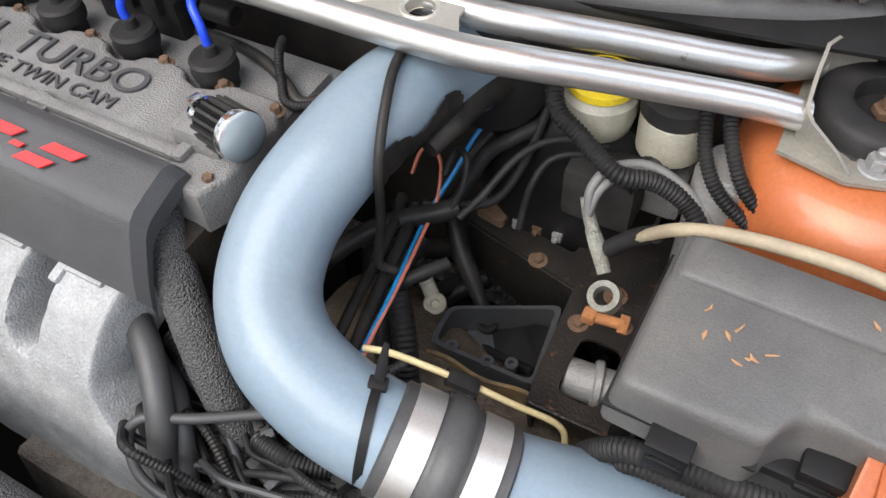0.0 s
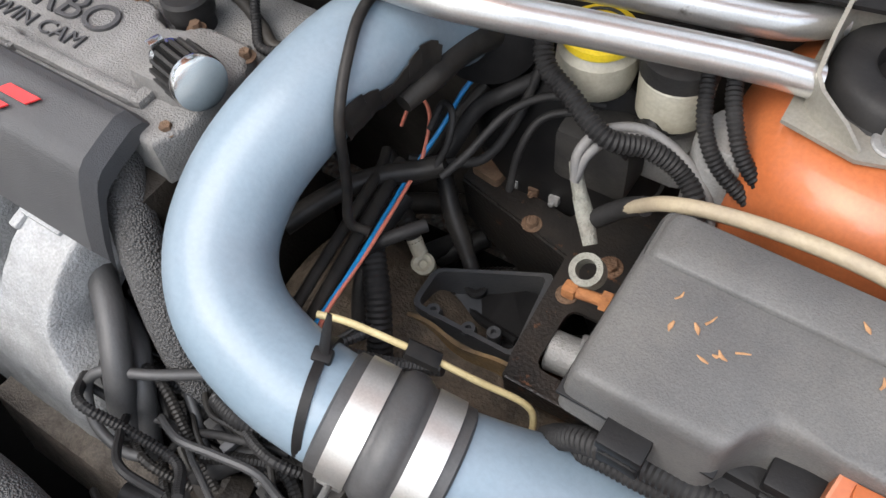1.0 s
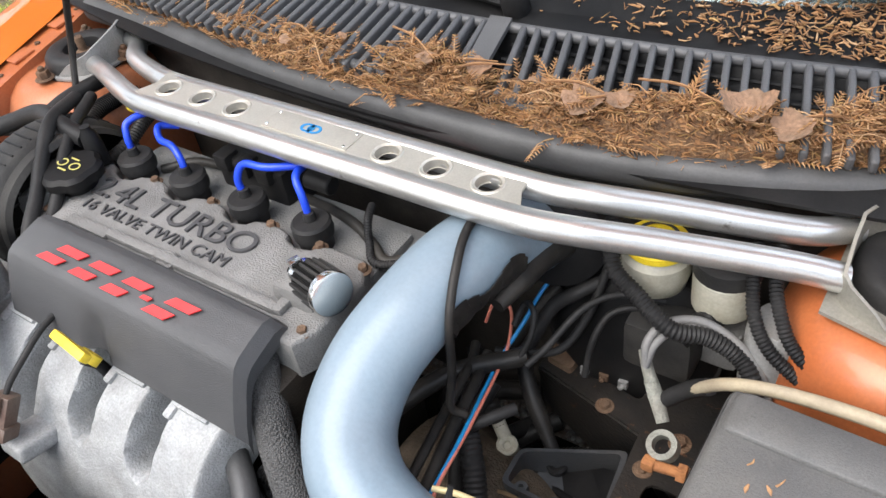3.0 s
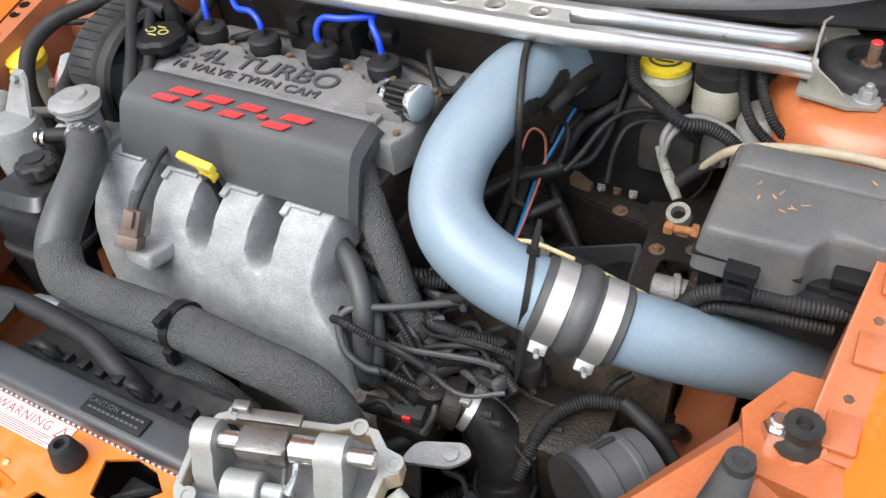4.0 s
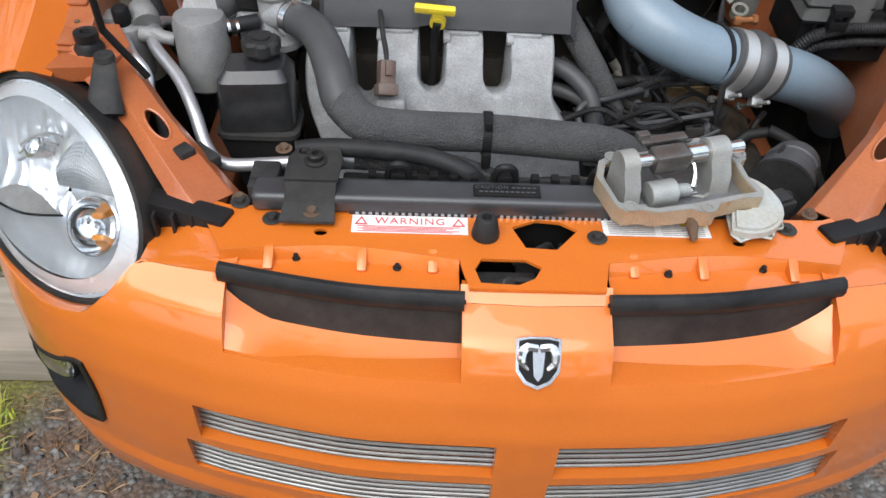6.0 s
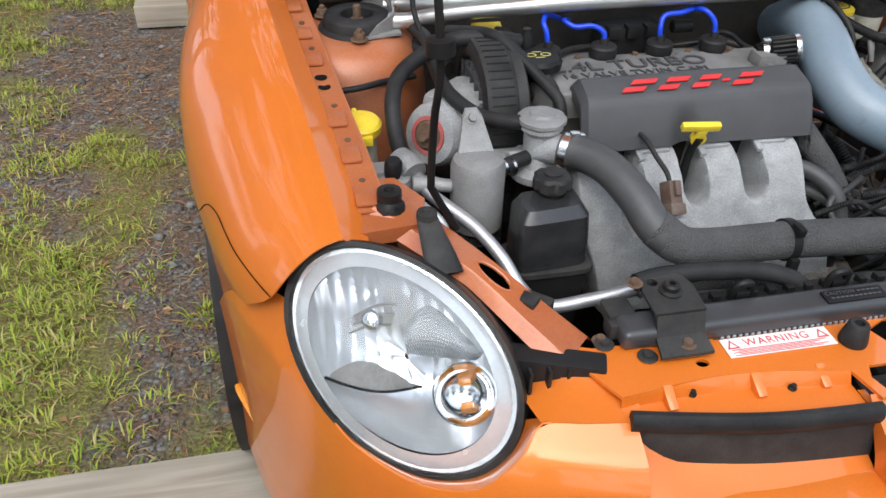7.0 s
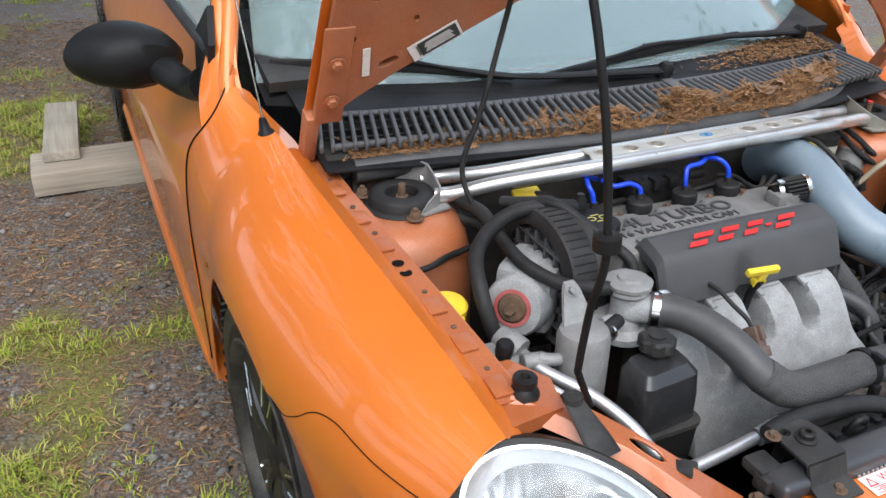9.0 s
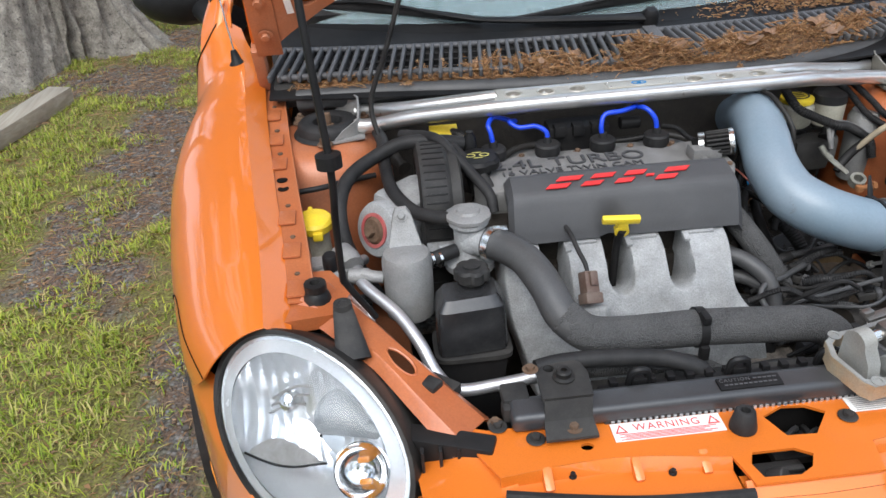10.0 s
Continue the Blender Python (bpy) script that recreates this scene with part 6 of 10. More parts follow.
tube(bm, [(-0.216, 0.283, 0.622), (-0.15, 0.284, 0.619), (-0.08, 0.288, 0.607), (-0.02, 0.294, 0.575), (0.02, 0.30, 0.53)], 0.0152, 16, 8)
part("sleeve", bm, WEAVE, ac)
bm = bmesh.new()
tube(bm, [(-0.515, 0.475, 0.695), (-0.523, 0.492, 0.70), (-0.53, 0.51, 0.705)], [0.020, 0.021, 0.016], 14, 3)
cyl(bm, (-0.52, 0.46, 0.69), (-0.49, 0.455, 0.69), 0.012, 14)
part("fitting", bm, ALU_GREY, ac)
bm = bmesh.new()
tube(bm, [(-0.535, 0.440, 0.695), (-0.515, 0.405, 0.690), (-0.495, 0.385, 0.675), (-0.49, 0.37, 0.645), (-0.485, 0.37, 0.56)], 0.0058, 10, 6)
part("thin_pipe", bm, ALU_PIPE, ac)
bm = bmesh.new()
box(bm, (-0.405, 0.268, 0.628), (0.045, 0.024, 0.016), 0.003, Matrix.Rotation(radians(-42), 4, "Z"))
box(bm, (-0.425, 0.250, 0.652), (0.035, 0.022, 0.010), 0.003, Matrix.Rotation(radians(-42), 4, "Z"))
part("pipe_clip", bm, BLACK_DUST, ac)
# service port block by the wing
port = thing("service_port", (-0.545, 0.475, 0.66), "grey service valve with black caps", "valve")
bm = bmesh.new()
lathe(bm, (-0.545, 0.478, 0.62), (0, 0, 1), [(0, 0.028), (0.06, 0.030), (0.075, 0.026), (0.08, 0.016), (0.08, 0)], 22)
box(bm, (-0.56, 0.485, 0.70), (0.03, 0.03, 0.012), 0.003)
part("port_body", bm, ALU_GREY, port)
bm = bmesh.new()
lathe(bm, (-0.545, 0.470, 0.70), (0.05, -0.1, 1), [(0, 0.011), (0.008, 0.012), (0.022, 0.012), (0.026, 0.009), (0.026, 0)], 12)
part("port_cap", bm, BLACK, port)
# receiver drier
drier = thing("receiver_drier", (-0.435, 0.452, 0.62), "matt grey cylindrical receiver drier", "canister")
bm = bmesh.new()
lathe(bm, (-0.434, 0.448, 0.622), (0.0, 0.02, 1), [(0, 0.030), (0.006, 0.036), (0.095, 0.0365), (0.105, 0.033), (0.108, 0.024), (0.109, 0)], 28)
part("canister", bm, ALU_GREY, drier)
bm = bmesh.new()
prism(bm, [[(-0.458, 0.462, 0.728), (-0.410, 0.462, 0.728), (-0.422, 0.486, 0.768), (-0.428, 0.490, 0.776), (-0.444, 0.490, 0.776), (-0.448, 0.486, 0.768)]], (0, 0.006, 0.002))
bolt(bm, (-0.436, 0.487, 0.768), (0, -0.8, 0.5), 0.006)
part("bracket", bm, ALU_GREY, drier)
bm = bmesh.new()
tube(bm, [(-0.402, 0.455, 0.705), (-0.385, 0.462, 0.708), (-0.36, 0.474, 0.708)], 0.0105, 12, 4)
part("stub_hose", bm, RUBBER, drier)
bm = bmesh.new()
for x in (-0.400, -0.388):
    lathe(bm, (x, 0.4565, 0.7055), (1, 0.4, 0), [(0, 0.0125), (0.004, 0.0125)], 14)
part("clip", bm, STEEL, drier)
bm = bmesh.new()
tube(bm, [(-0.470, 0.448, 0.69), (-0.485, 0.45, 0.692), (-0.50, 0.456, 0.695)], 0.009, 12, 4)
part("side_port", bm, ALU_GREY, drier)
# steering fluid reservoir
res = thing("fluid_reservoir", (-0.352, 0.385, 0.58), "square black fluid reservoir with a screw cap", "reservoir")
bm = bmesh.new()
duct_path = [(-0.352, 0.382, 0.606), (-0.352, 0.382, 0.612), (-0.352, 0.383, 0.650), (-0.352, 0.386, 0.682), (-0.352, 0.390, 0.694)]
for w in (1,):
    pts = [V(p) for p in duct_path]
    rings = []
    for q, a, b in zip(pts, (0.044, 0.050, 0.049, 0.047, 0.038), (0.028, 0.034, 0.034, 0.033, 0.024)):
        rings.append([bm.verts.new(c) for c in oval(q, V((a, 0.004, 0)), V((0, b, 0)), 32, 7)])
    for r0, r1 in zip(rings, rings[1:]):
        for k in range(32):
            bm.faces.new((r0[k], r0[(k + 1) % 32], r1[(k + 1) % 32], r1[k]))
    bm.faces.new(rings[0])
    bm.faces.new(rings[-1])
part("tank", bm, GLOSSY, res)
bm = bmesh.new()
prism(bm, [oval((-0.352, 0.380, 0.610), (0.056, 0, 0), (0, 0.040, 0), 32, 6)], (0, 0, -0.007))
part("seam_flange", bm, BLACK_DUST, res)
bm = bmesh.new()
prism(bm, [[(-0.402, 0.345, 0.604), (-0.305, 0.345, 0.604), (-0.32, 0.34, 0.50), (-0.37, 0.34, 0.50)]], (0, 0.06, 0))
part("lower_tank", bm, BLACK, res)
bm = bmesh.new()
pr = [(0, 0.018), (0.006, 0.019), (0.007, 0.026), (0.020, 0.026), (0.024, 0.022), (0.0245, 0.012), (0.027, 0.012), (0.027, 0)]
lathe(bm, (-0.345, 0.406, 0.696), (0, 0.05, 1), pr, 36)
for v in bm.verts:
    d = V((v.co.x + 0.345, v.co.y - 0.407))
    if d.length > 0.020 and v.co.z > 0.70:
        k = 1 - 0.14 * max(0, math.cos(7 * math.atan2(d.y, d.x)))
        v.co.x, v.co.y = -0.345 + d.x * k, 0.407 + d.y * k
part("screw_cap", bm, BLACK_DUST, res)
# washer bottle neck
wash = thing("washer_bottle", (-0.572, 0.590, 0.55), "washer bottle neck with a yellow flip cap", "washer bottle")
bm = bmesh.new()
lathe(bm, (-0.572, 0.590, 0.55), (0, 0, 1), [(0, 0.03), (0.06, 0.026), (0.13, 0.022), (0.158, 0.022)], 22)
part("filler_neck", bm, WHITE, wash)
bm = bmesh.new()
pr = [(0, 0.0245), (0.004, 0.029), (0.016, 0.030), (0.021, 0.026), (0.024, 0.012), (0.026, 0)]
lathe(bm, (-0.572, 0.590, 0.703), (0.02, -0.08, 1), pr, 28)
box(bm, (-0.566, 0.560, 0.705), (0.016, 0.010, 0.014), 0.003)
box(bm, (-0.578, 0.615, 0.722), (0.008, 0.012, 0.012), 0.003)
part("flip_cap", bm, YELLOW, wash)
# hoses round the timing side
for nm, pts, r, mt in (("coolant_hose", [(-0.362, 0.492, 0.752), (-0.385, 0.508, 0.748), (-0.415, 0.545, 0.742), (-0.444, 0.600, 0.752), (-0.452, 0.66, 0.768), (-0.452, 0.72, 0.782), (-0.46, 0.79, 0.776)], 0.0105, RUBBER),
                       ("vapour_hose", [(-0.42, 0.72, 0.795), (-0.369, 0.655, 0.812), (-0.340, 0.612, 0.795), (-0.316, 0.578, 0.775), (-0.297, 0.545, 0.757), (-0.294, 0.530, 0.735)], 0.0085, RUBBER),
                       ("vapour_hose", [(-0.41, 0.735, 0.79), (-0.352, 0.668, 0.800), (-0.325, 0.625, 0.785), (-0.300, 0.590, 0.767), (-0.287, 0.555, 0.745)], 0.0075, RUBBER),
                       ("heater_hose", [(-0.322, 0.662, 0.795), (-0.36, 0.662, 0.802), (-0.42, 0.672, 0.80), (-0.470, 0.660, 0.784), (-0.512, 0.62, 0.770), (-0.528, 0.575, 0.745), (-0.524, 0.545, 0.70), (-0.505, 0.535, 0.65), (-0.48, 0.53, 0.60)], 0.0115, RUBBER),
                       ("brake_line", [(-0.47, 0.72, 0.725), (-0.52, 0.70, 0.728), (-0.56, 0.675, 0.732), (-0.60, 0.67, 0.73)], 0.005, RUBBER),
                       ("wiring_conduit", [(-0.465, 0.85, 0.73), (-0.455, 0.78, 0.745), (-0.44, 0.74, 0.75), (-0.42, 0.70, 0.742)], 0.012, RUBBER_CLEAN),
                       ("wiring_conduit", [(-0.35, 0.80, 0.76), (-0.32, 0.745, 0.775), (-0.31, 0.70, 0.765), (-0.315, 0.655, 0.755), (-0.31, 0.60, 0.73)], 0.009, RUBBER_CLEAN)):
    bm = bmesh.new()
    tube(bm, pts, r, 14, 8, rib=(0.004, 0.0012) if "conduit" in nm else None)
    single(nm, bm, mt, "ribbed black wiring conduit beside the engine" if "conduit" in nm else "black rubber hose curving past the timing cover", "conduit" if "conduit" in nm else "hose")
bm = bmesh.new()
lathe(bm, (-0.312, 0.662, 0.765), (0, 0, 1), [(0, 0.011), (0.02, 0.012), (0.04, 0.010), (0.046, 0.006), (0.05, 0.006), (0.05, 0)], 14)
single("vacuum_valve", bm, BLACK, "small black valve on the cylinder head", "valve")
bm = bmesh.new()
box(bm, (-0.345, 0.765, 0.775), (0.05, 0.03, 0.008), 0.003, Matrix.Rotation(radians(20), 4, "X"))
single("yellow_tag", bm, YELLOW, "yellow plastic tag by the cylinder head", "tag")

# ---- intercooler pipe ----
ic = thing("intercooler_pipe", (0.3, 0.55, 0.5), "blue-grey painted intercooler pipe in a wide bend", "intercooler pipe")
PATHC = [(0.204, 0.80, 0.738), (0.194, 0.745, 0.768), (0.184, 0.69, 0.779), (0.172, 0.63, 0.768), (0.163, 0.575, 0.747), (0.172, 0.526, 0.724), (0.203, 0.493, 0.708), (0.248, 0.479, 0.691), (0.294, 0.478, 0.676), (0.345, 0.486, 0.660)]
bm = bmesh.new()
tube(bm, PATHC, 0.0405, 40, 10)
part("upper_pipe", bm, PIPE, ic)
PATHD = [(0.372, 0.491, 0.651), (0.42, 0.508, 0.632), (0.47, 0.535, 0.604), (0.52, 0.572, 0.566), (0.565, 0.612, 0.522), (0.60, 0.65, 0.47)]
bm = bmesh.new()
tube(bm, PATHD, 0.0405, 40, 8)
part("lower_pipe", bm, PIPE, ic)
axis = (V(PATHD[0]) - V(PATHC[-2])).normalized()
cc = V((0.359, 0.4885, 0.6555))
bm = bmesh.new()
lathe(bm, cc - axis * 0.066, axis, [(0, 0.0410), (0.002, 0.0438), (0.033, 0.0440), (0.036, 0.0462), (0.040, 0.0490), (0.046, 0.0498), (0.052, 0.0490), (0.056, 0.0462), (0.059, 0.0440), (0.090, 0.0438), (0.092, 0.0410)], 40)
part("coupler", bm, HOSEGREY, ic, "black rubber coupler with a raised hump")
for o in (-0.056, -0.005):
    bm = bmesh.new()
    lathe(bm, cc + axis * o, axis, [(0, 0.0441), (0, 0.0455), (0.021, 0.0455), (0.021, 0.0441)], 44)
    side = V((0, -0.6, -0.75))
    side = (side - axis * side.dot(axis)).normalized()
    box(bm, cc + axis * (o + 0.0115) + side * 0.0495, (0.020, 0.016, 0.012), 0.002, frame_of((0, 0, 0), axis, side).to_3x3().to_4x4())
    cl = part("band_clamp", bm, BAND, ic, "satin steel band clamp")
    bm = bmesh.new()
    q = cc + axis * (o + 0.0115) + side * 0.0535
    tang = axis.cross(side)
    cyl(bm, q - tang * 0.03, q + tang * 0.03, 0.003, 10)
    hexa(bm, q + tang * 0.03, tang, 0.006, 0.008)
    part("clamp_bolt", bm, ALU_GREY, cl)
# cable tie round the pipe
tie = thing("cable_tie", (0.285, 0.48, 0.64), "black cable tie round the blue-grey pipe", "cable tie")
bm = bmesh.new()
tc0, tax = V((0.286, 0.479, 0.679)), V((0.931, 0.300, -0.150)).normalized()
lathe(bm, tc0 - tax * 0.0035, tax, [(0, 0.0412), (0, 0.0430), (0.007, 0.0430), (0.007, 0.0412)], 40, 1.0)
part("strap", bm, BLACK, tie)
bm = bmesh.new()
up = V((0, 0.35, 0.94))
up = (up - tax * up.dot(tax)).normalized()
tube(bm, [tc0 + up * 0.040, tc0 + up * 0.058 + V((0, 0.002, 0)), tc0 + up * 0.075 + V((0, 0.004, 0))], [0.0045, 0.0042, 0.0022], 8, 4, flat=0.4)
box(bm, tc0 + up * 0.041, (0.014, 0.011, 0.008), 0.002, frame_of((0, 0, 0), tax, V((0, 1, 0))).to_3x3().to_4x4())
part("tie_tail", bm, BLACK, tie)
bm = bmesh.new()
tube(bm, [(0.298, 0.444, 0.652), (0.298, 0.437, 0.635), (0.297, 0.430, 0.612), (0.296, 0.424, 0.594)], [0.005, 0.005, 0.004, 0.0015], 8, 4, flat=0.4)
part("tie_end", bm, BLACK, tie)
# taped hose on the far side of the pipe
bm = bmesh.new()
tube(bm, [(0.240, 0.80, 0.740), (0.233, 0.755, 0.752), (0.229, 0.72, 0.752), (0.224, 0.685, 0.748)], [0.013, 0.013, 0.012, 0.008], 16, 6)
single("taped_hose", bm, RUBBER_CLEAN, "black taped hose on the far side of the pipe", "hose")
bm = bmesh.new()
centre = spline(PATHC, 10)
tape = [i for i, p in enumerate(centre) if 0.632 < p.y < 0.735]


def tape_at(u, v):
    k = min(len(tape) - 1, int(u * (len(tape) - 1) + 0.5))
    p, q = centre[tape[k]], centre[tape[k] + 1]
    t = (q - p).normalized()
    sx = t.cross(V((0, 0, 1))).normalized() * -1
    oz = t.cross(sx).normalized()
    oz = oz if oz.z > 0 else -oz
    a = radians(-85 + 92 * v + 10 * math.sin(u * 9) * (1 if v > 0.5 else -1))
    r = 0.0436 + 0.0010 * noise.noise(V((u * 9, v * 7, 0)))
    sx = sx if sx.x > 0 else -sx
    return p + sx * r * math.cos(a) + oz * r * math.sin(a)


grid(bm, tape_at, span(0, 1, 24), span(0, 1, 18), 0.0008)
for v in bm.verts:
    v.co += V((0.0016 * noise.noise(v.co * 90), 0.0016 * noise.noise(v.co * 80 + V((3, 0, 0))), 0.0025 * noise.noise(v.co * 85 + V((0, 5, 0)))))
single("tape_wrap", bm, RUBBER_CLEAN, "torn black tape wrapped along the pipe", "tape")
bm = bmesh.new()
tube(bm, [(0.192, 0.760, 0.816), (0.193, 0.715, 0.822), (0.199, 0.683, 0.823), (0.207, 0.655, 0.811), (0.2135, 0.634, 0.795), (0.217, 0.622, 0.774), (0.216, 0.616, 0.720), (0.209, 0.614, 0.672), (0.218, 0.622, 0.655)], 0.0042, 10, 8)
single("black_lead", bm, RUBBER_CLEAN, "thin black lead lying over the pipe", "cable")


# ---- radiator ----
rad = thing("radiator", (-0.05, 0.19, 0.30), "black radiator tank with a crimped edge and clips", "radiator")
bm = bmesh.new()
box(bm, (-0.083, 0.193, 0.634), (0.492, 0.042, 0.026), 0.010, None, 4)
part("header_tank", bm, TANK, rad, "smooth black plastic header tank")
# core as one block, the shade of its depth put into the colour
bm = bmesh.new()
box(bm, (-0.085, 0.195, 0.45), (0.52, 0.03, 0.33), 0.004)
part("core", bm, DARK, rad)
for i in range(46):
    x = -0.205 + i * 0.0078
    if x > 0.155:
        break
    bm = bmesh.new()
    box(bm, (x, 0.1725, 0.6225), (0.0042, 0.003, 0.007), 0.0008)
    part("crimp_tab", bm, ALU_PIPE, rad)
bm = bmesh.new()
box(bm, (-0.03, 0.1755, 0.619), (0.37, 0.006, 0.010), 0.002)
part("crimp_strip", bm, BLACK_DUST, rad)
bm = bmesh.new()
cm = frame_of((-0.028, 0.191, 0.6480), (1, 0, 0), (0, 1, 0.06))
box(bm, (0, 0, 0), (0.080, 0.020, 0.004), 0.001)
bmesh.ops.transform(bm, matrix=cm, verts=bm.verts)
cap = part("caution_panel", bm, BLACK, rad, "raised panel with small white lettering")
words("CAUTION", 0.0075, cm @ Matrix.Translation((-0.018, 0.004, 0.0026)), 0.0003, FADED, "caution_word", cap, "", 1.25)
bm = bmesh.new()
for i in range(11):
    box(bm, (-0.031 + 0.0062 * i, -0.0035, 0.0026), (0.0044, 0.0022, 0.0004), 0)
for i in range(5):
    box(bm, (0.008 + 0.0062 * i, 0.004, 0.0026), (0.0044, 0.0022, 0.0004), 0)
bmesh.ops.transform(bm, matrix=cm, verts=bm.verts)
tagged(part("caution_print", bm, FADED, cap), kind="stuff")
for x in (-0.158, -0.028, 0.09):
    bm = bmesh.new()
    tube(bm, [(x - 0.013, 0.226, 0.630), (x - 0.010, 0.222, 0.655), (x, 0.220, 0.661), (x + 0.010, 0.222, 0.655), (x + 0.013, 0.226, 0.630)], 0.005, 8, 4)
    box(bm, (x, 0.224, 0.643), (0.018, 0.012, 0.010), 0.002)
    part("tank_clip", bm, BLACK, rad)
bm = bmesh.new()
box(bm, (-0.03, 0.222, 0.63), (0.36, 0.014, 0.012), 0.002)
for i in range(14):
    box(bm, (-0.19 + 0.025 * i, 0.228, 0.638), (0.010, 0.012, 0.010), 0.001)
part("fan_shroud_edge", bm, BLACK, rad)
bm = bmesh.new()
box(bm, (-0.05, 0.245, 0.60), (0.36, 0.05, 0.02), 0.004)
box(bm, (-0.05, 0.27, 0.46), (0.36, 0.02, 0.28), 0.004)
part("fan_shroud", bm, BLACK_DUST, rad)
# mounting bracket over the tank's end
rb = thing("radiator_bracket", (-0.2612, 0.19, 0.62), "dusty black steel radiator bracket with a rubber bush", "bracket")
bm = bmesh.new()
prism(bm, [[(-0.2932, 0.146, 0.628), (-0.2292, 0.146, 0.628), (-0.2308, 0.176, 0.636), (-0.2900, 0.176, 0.636)]], (0, 0, 0.004))
prism(bm, [[(-0.2900, 0.174, 0.634), (-0.2308, 0.174, 0.634), (-0.2292, 0.186, 0.658), (-0.2884, 0.186, 0.658)]], (0, -0.004, 0.003))
part("foot", bm, BLACK_DUST, rb)
bm = bmesh.new()
prism(bm, [[(-0.2900, 0.184, 0.659), (-0.2276, 0.184, 0.659), (-0.2244, 0.225, 0.660), (-0.2292, 0.244, 0.660), (-0.2420, 0.256, 0.660), (-0.2612, 0.258, 0.660), (-0.2796, 0.248, 0.660), (-0.2892, 0.225, 0.660)], oval((-0.2716, 0.238, 0.66), (0.007, 0, 0), (0, 0.007, 0), 12)], (0, 0, 0.004))
part("arm", bm, BLACK_DUST, rb)
bm = bmesh.new()
lathe(bm, (-0.2564, 0.219, 0.664), (0, 0, 1), [(0, 0.014), (0.002, 0.014), (0.004, 0.010), (0.010, 0.010), (0.012, 0.008), (0.012, 0.004), (0.006, 0.004), (0.006, 0)], 18)
part("bush", bm, RUBBER_CLEAN, rb)
for q in ((-0.2564, 0.160, 0.6335), (-0.2956, 0.235, 0.668)):
    bm = bmesh.new()
    bolt(bm, q, (0, 0, 1), 0.006, 0.005)
    part("bracket_bolt", bm, RUST, rb)
bm = bmesh.new()
box(bm, (-0.318, 0.222, 0.640), (0.034, 0.034, 0.016), 0.004)
box(bm, (-0.325, 0.205, 0.632), (0.024, 0.024, 0.022), 0.005)
part("side_pad", bm, BLACK_DUST, rb)

# ---- stickers on the radiator support ----
def sticker(name, x0, x1, y0, y1, label, word):
    z = 0.6228
    bm = bmesh.new()
    box(bm, ((x0 + x1) / 2, (y0 + y1) / 2, z), (x1 - x0, y1 - y0, 0.0008), 0)
    st = single(name, bm, LABEL, label, "sticker")
    lx, h = x1 - x0, y1 - y0
    if word:
        words(word, h * 0.52, frame_of(((x0 + x1) / 2, y1 - h * 0.33, z + 0.0006), (1, 0, 0), (0, 1, 0)), 0.0002, LABEL_RED, "heading", st, "red heading", 1.15, 1.0)
        for s in (-1, 1):
            c = V(((x0 + x1) / 2 + s * lx * 0.42, y1 - h * 0.33, z + 0.0006))
            bm = bmesh.new()
            tri_out = [c + V((h * 0.26 * a, h * 0.24 * b, 0)) for a, b in ((-1, -1), (1, -1), (0, 1))]
            tri_in = [c + V((h * 0.26 * a * 0.62, h * 0.24 * (b * 0.62 - 0.1), 0)) for a, b in ((-1, -1), (1, -1), (0, 1))]
            prism(bm, [tri_out, tri_in], (0, 0, 0.0003))
            part("triangle", bm, LABEL_RED, st)
        k0 = 0.60
    else:
        k0 = 0.08
    n = 5 if word else 7
    bm = bmesh.new()
    for i in range(n):
        yy = y1 - h * (k0 + (0.97 - k0) * (i + 0.5) / n)
        cuts = [0.05, 0.48, 0.55, 0.95] if not word else [0.05 + 0.05 * (i % 2), 0.93 - 0.06 * (i % 3)]
        for a, b in zip(cuts[::2], cuts[1::2]):
            box(bm, (x0 + lx * (a + b) / 2, yy, z + 0.0006), (lx * (b - a), h * 0.035, 0.0003), 0)
    tagged(part("small_print", bm, LABEL_RED if word else INK, st), kind="stuff")
    return st


sticker("warning_label", -0.210, -0.074, 0.140, 0.170, "white label headed WARNING in red capitals", "WARNING")
lab = sticker("emission_label", 0.086, 0.214, 0.146, 0.172, "white printed label with a yellow corner", "")
bm = bmesh.new()
box(bm, (0.196, 0.168, 0.6236), (0.03, 0.006, 0.0006), 0)
part("yellow_corner", bm, YELLOW, lab)

# ---- cast housing lying on the support ----
CAST = material("pale_cast_metal", (0.34, 0.345, 0.33), (0.24, 0.245, 0.235), 0.5, 0.35, 24, 0.12, 500, dust=0.3, dust_col=(0.38, 0.31, 0.20), vary=0.12)
CAST_IN = material("blue_grey_casting", (0.17, 0.18, 0.19), (0.12, 0.125, 0.135), 0.45, 0.4, 30, 0.1, 400, dust=0.3, dust_col=(0.3, 0.26, 0.18))
CAST_TAN = material("tan_stained_casting", (0.40, 0.34, 0.24), (0.30, 0.27, 0.22), 0.6, 0.25, 34, 0.3, 400, dust=0.7, dust_col=(0.46, 0.28, 0.12), wear=0.15, wear_col=(0.30, 0.14, 0.05))
house = thing("cast_housing", (0.18, 0.2, 0.625), "opened cast metal housing with shafts, lying on the panel", "machine part")
HM = Matrix.Translation((0.172, 0.204, 0.656)) @ Matrix.Rotation(radians(16), 4, "Z") @ Matrix.Rotation(radians(4), 4, "X")
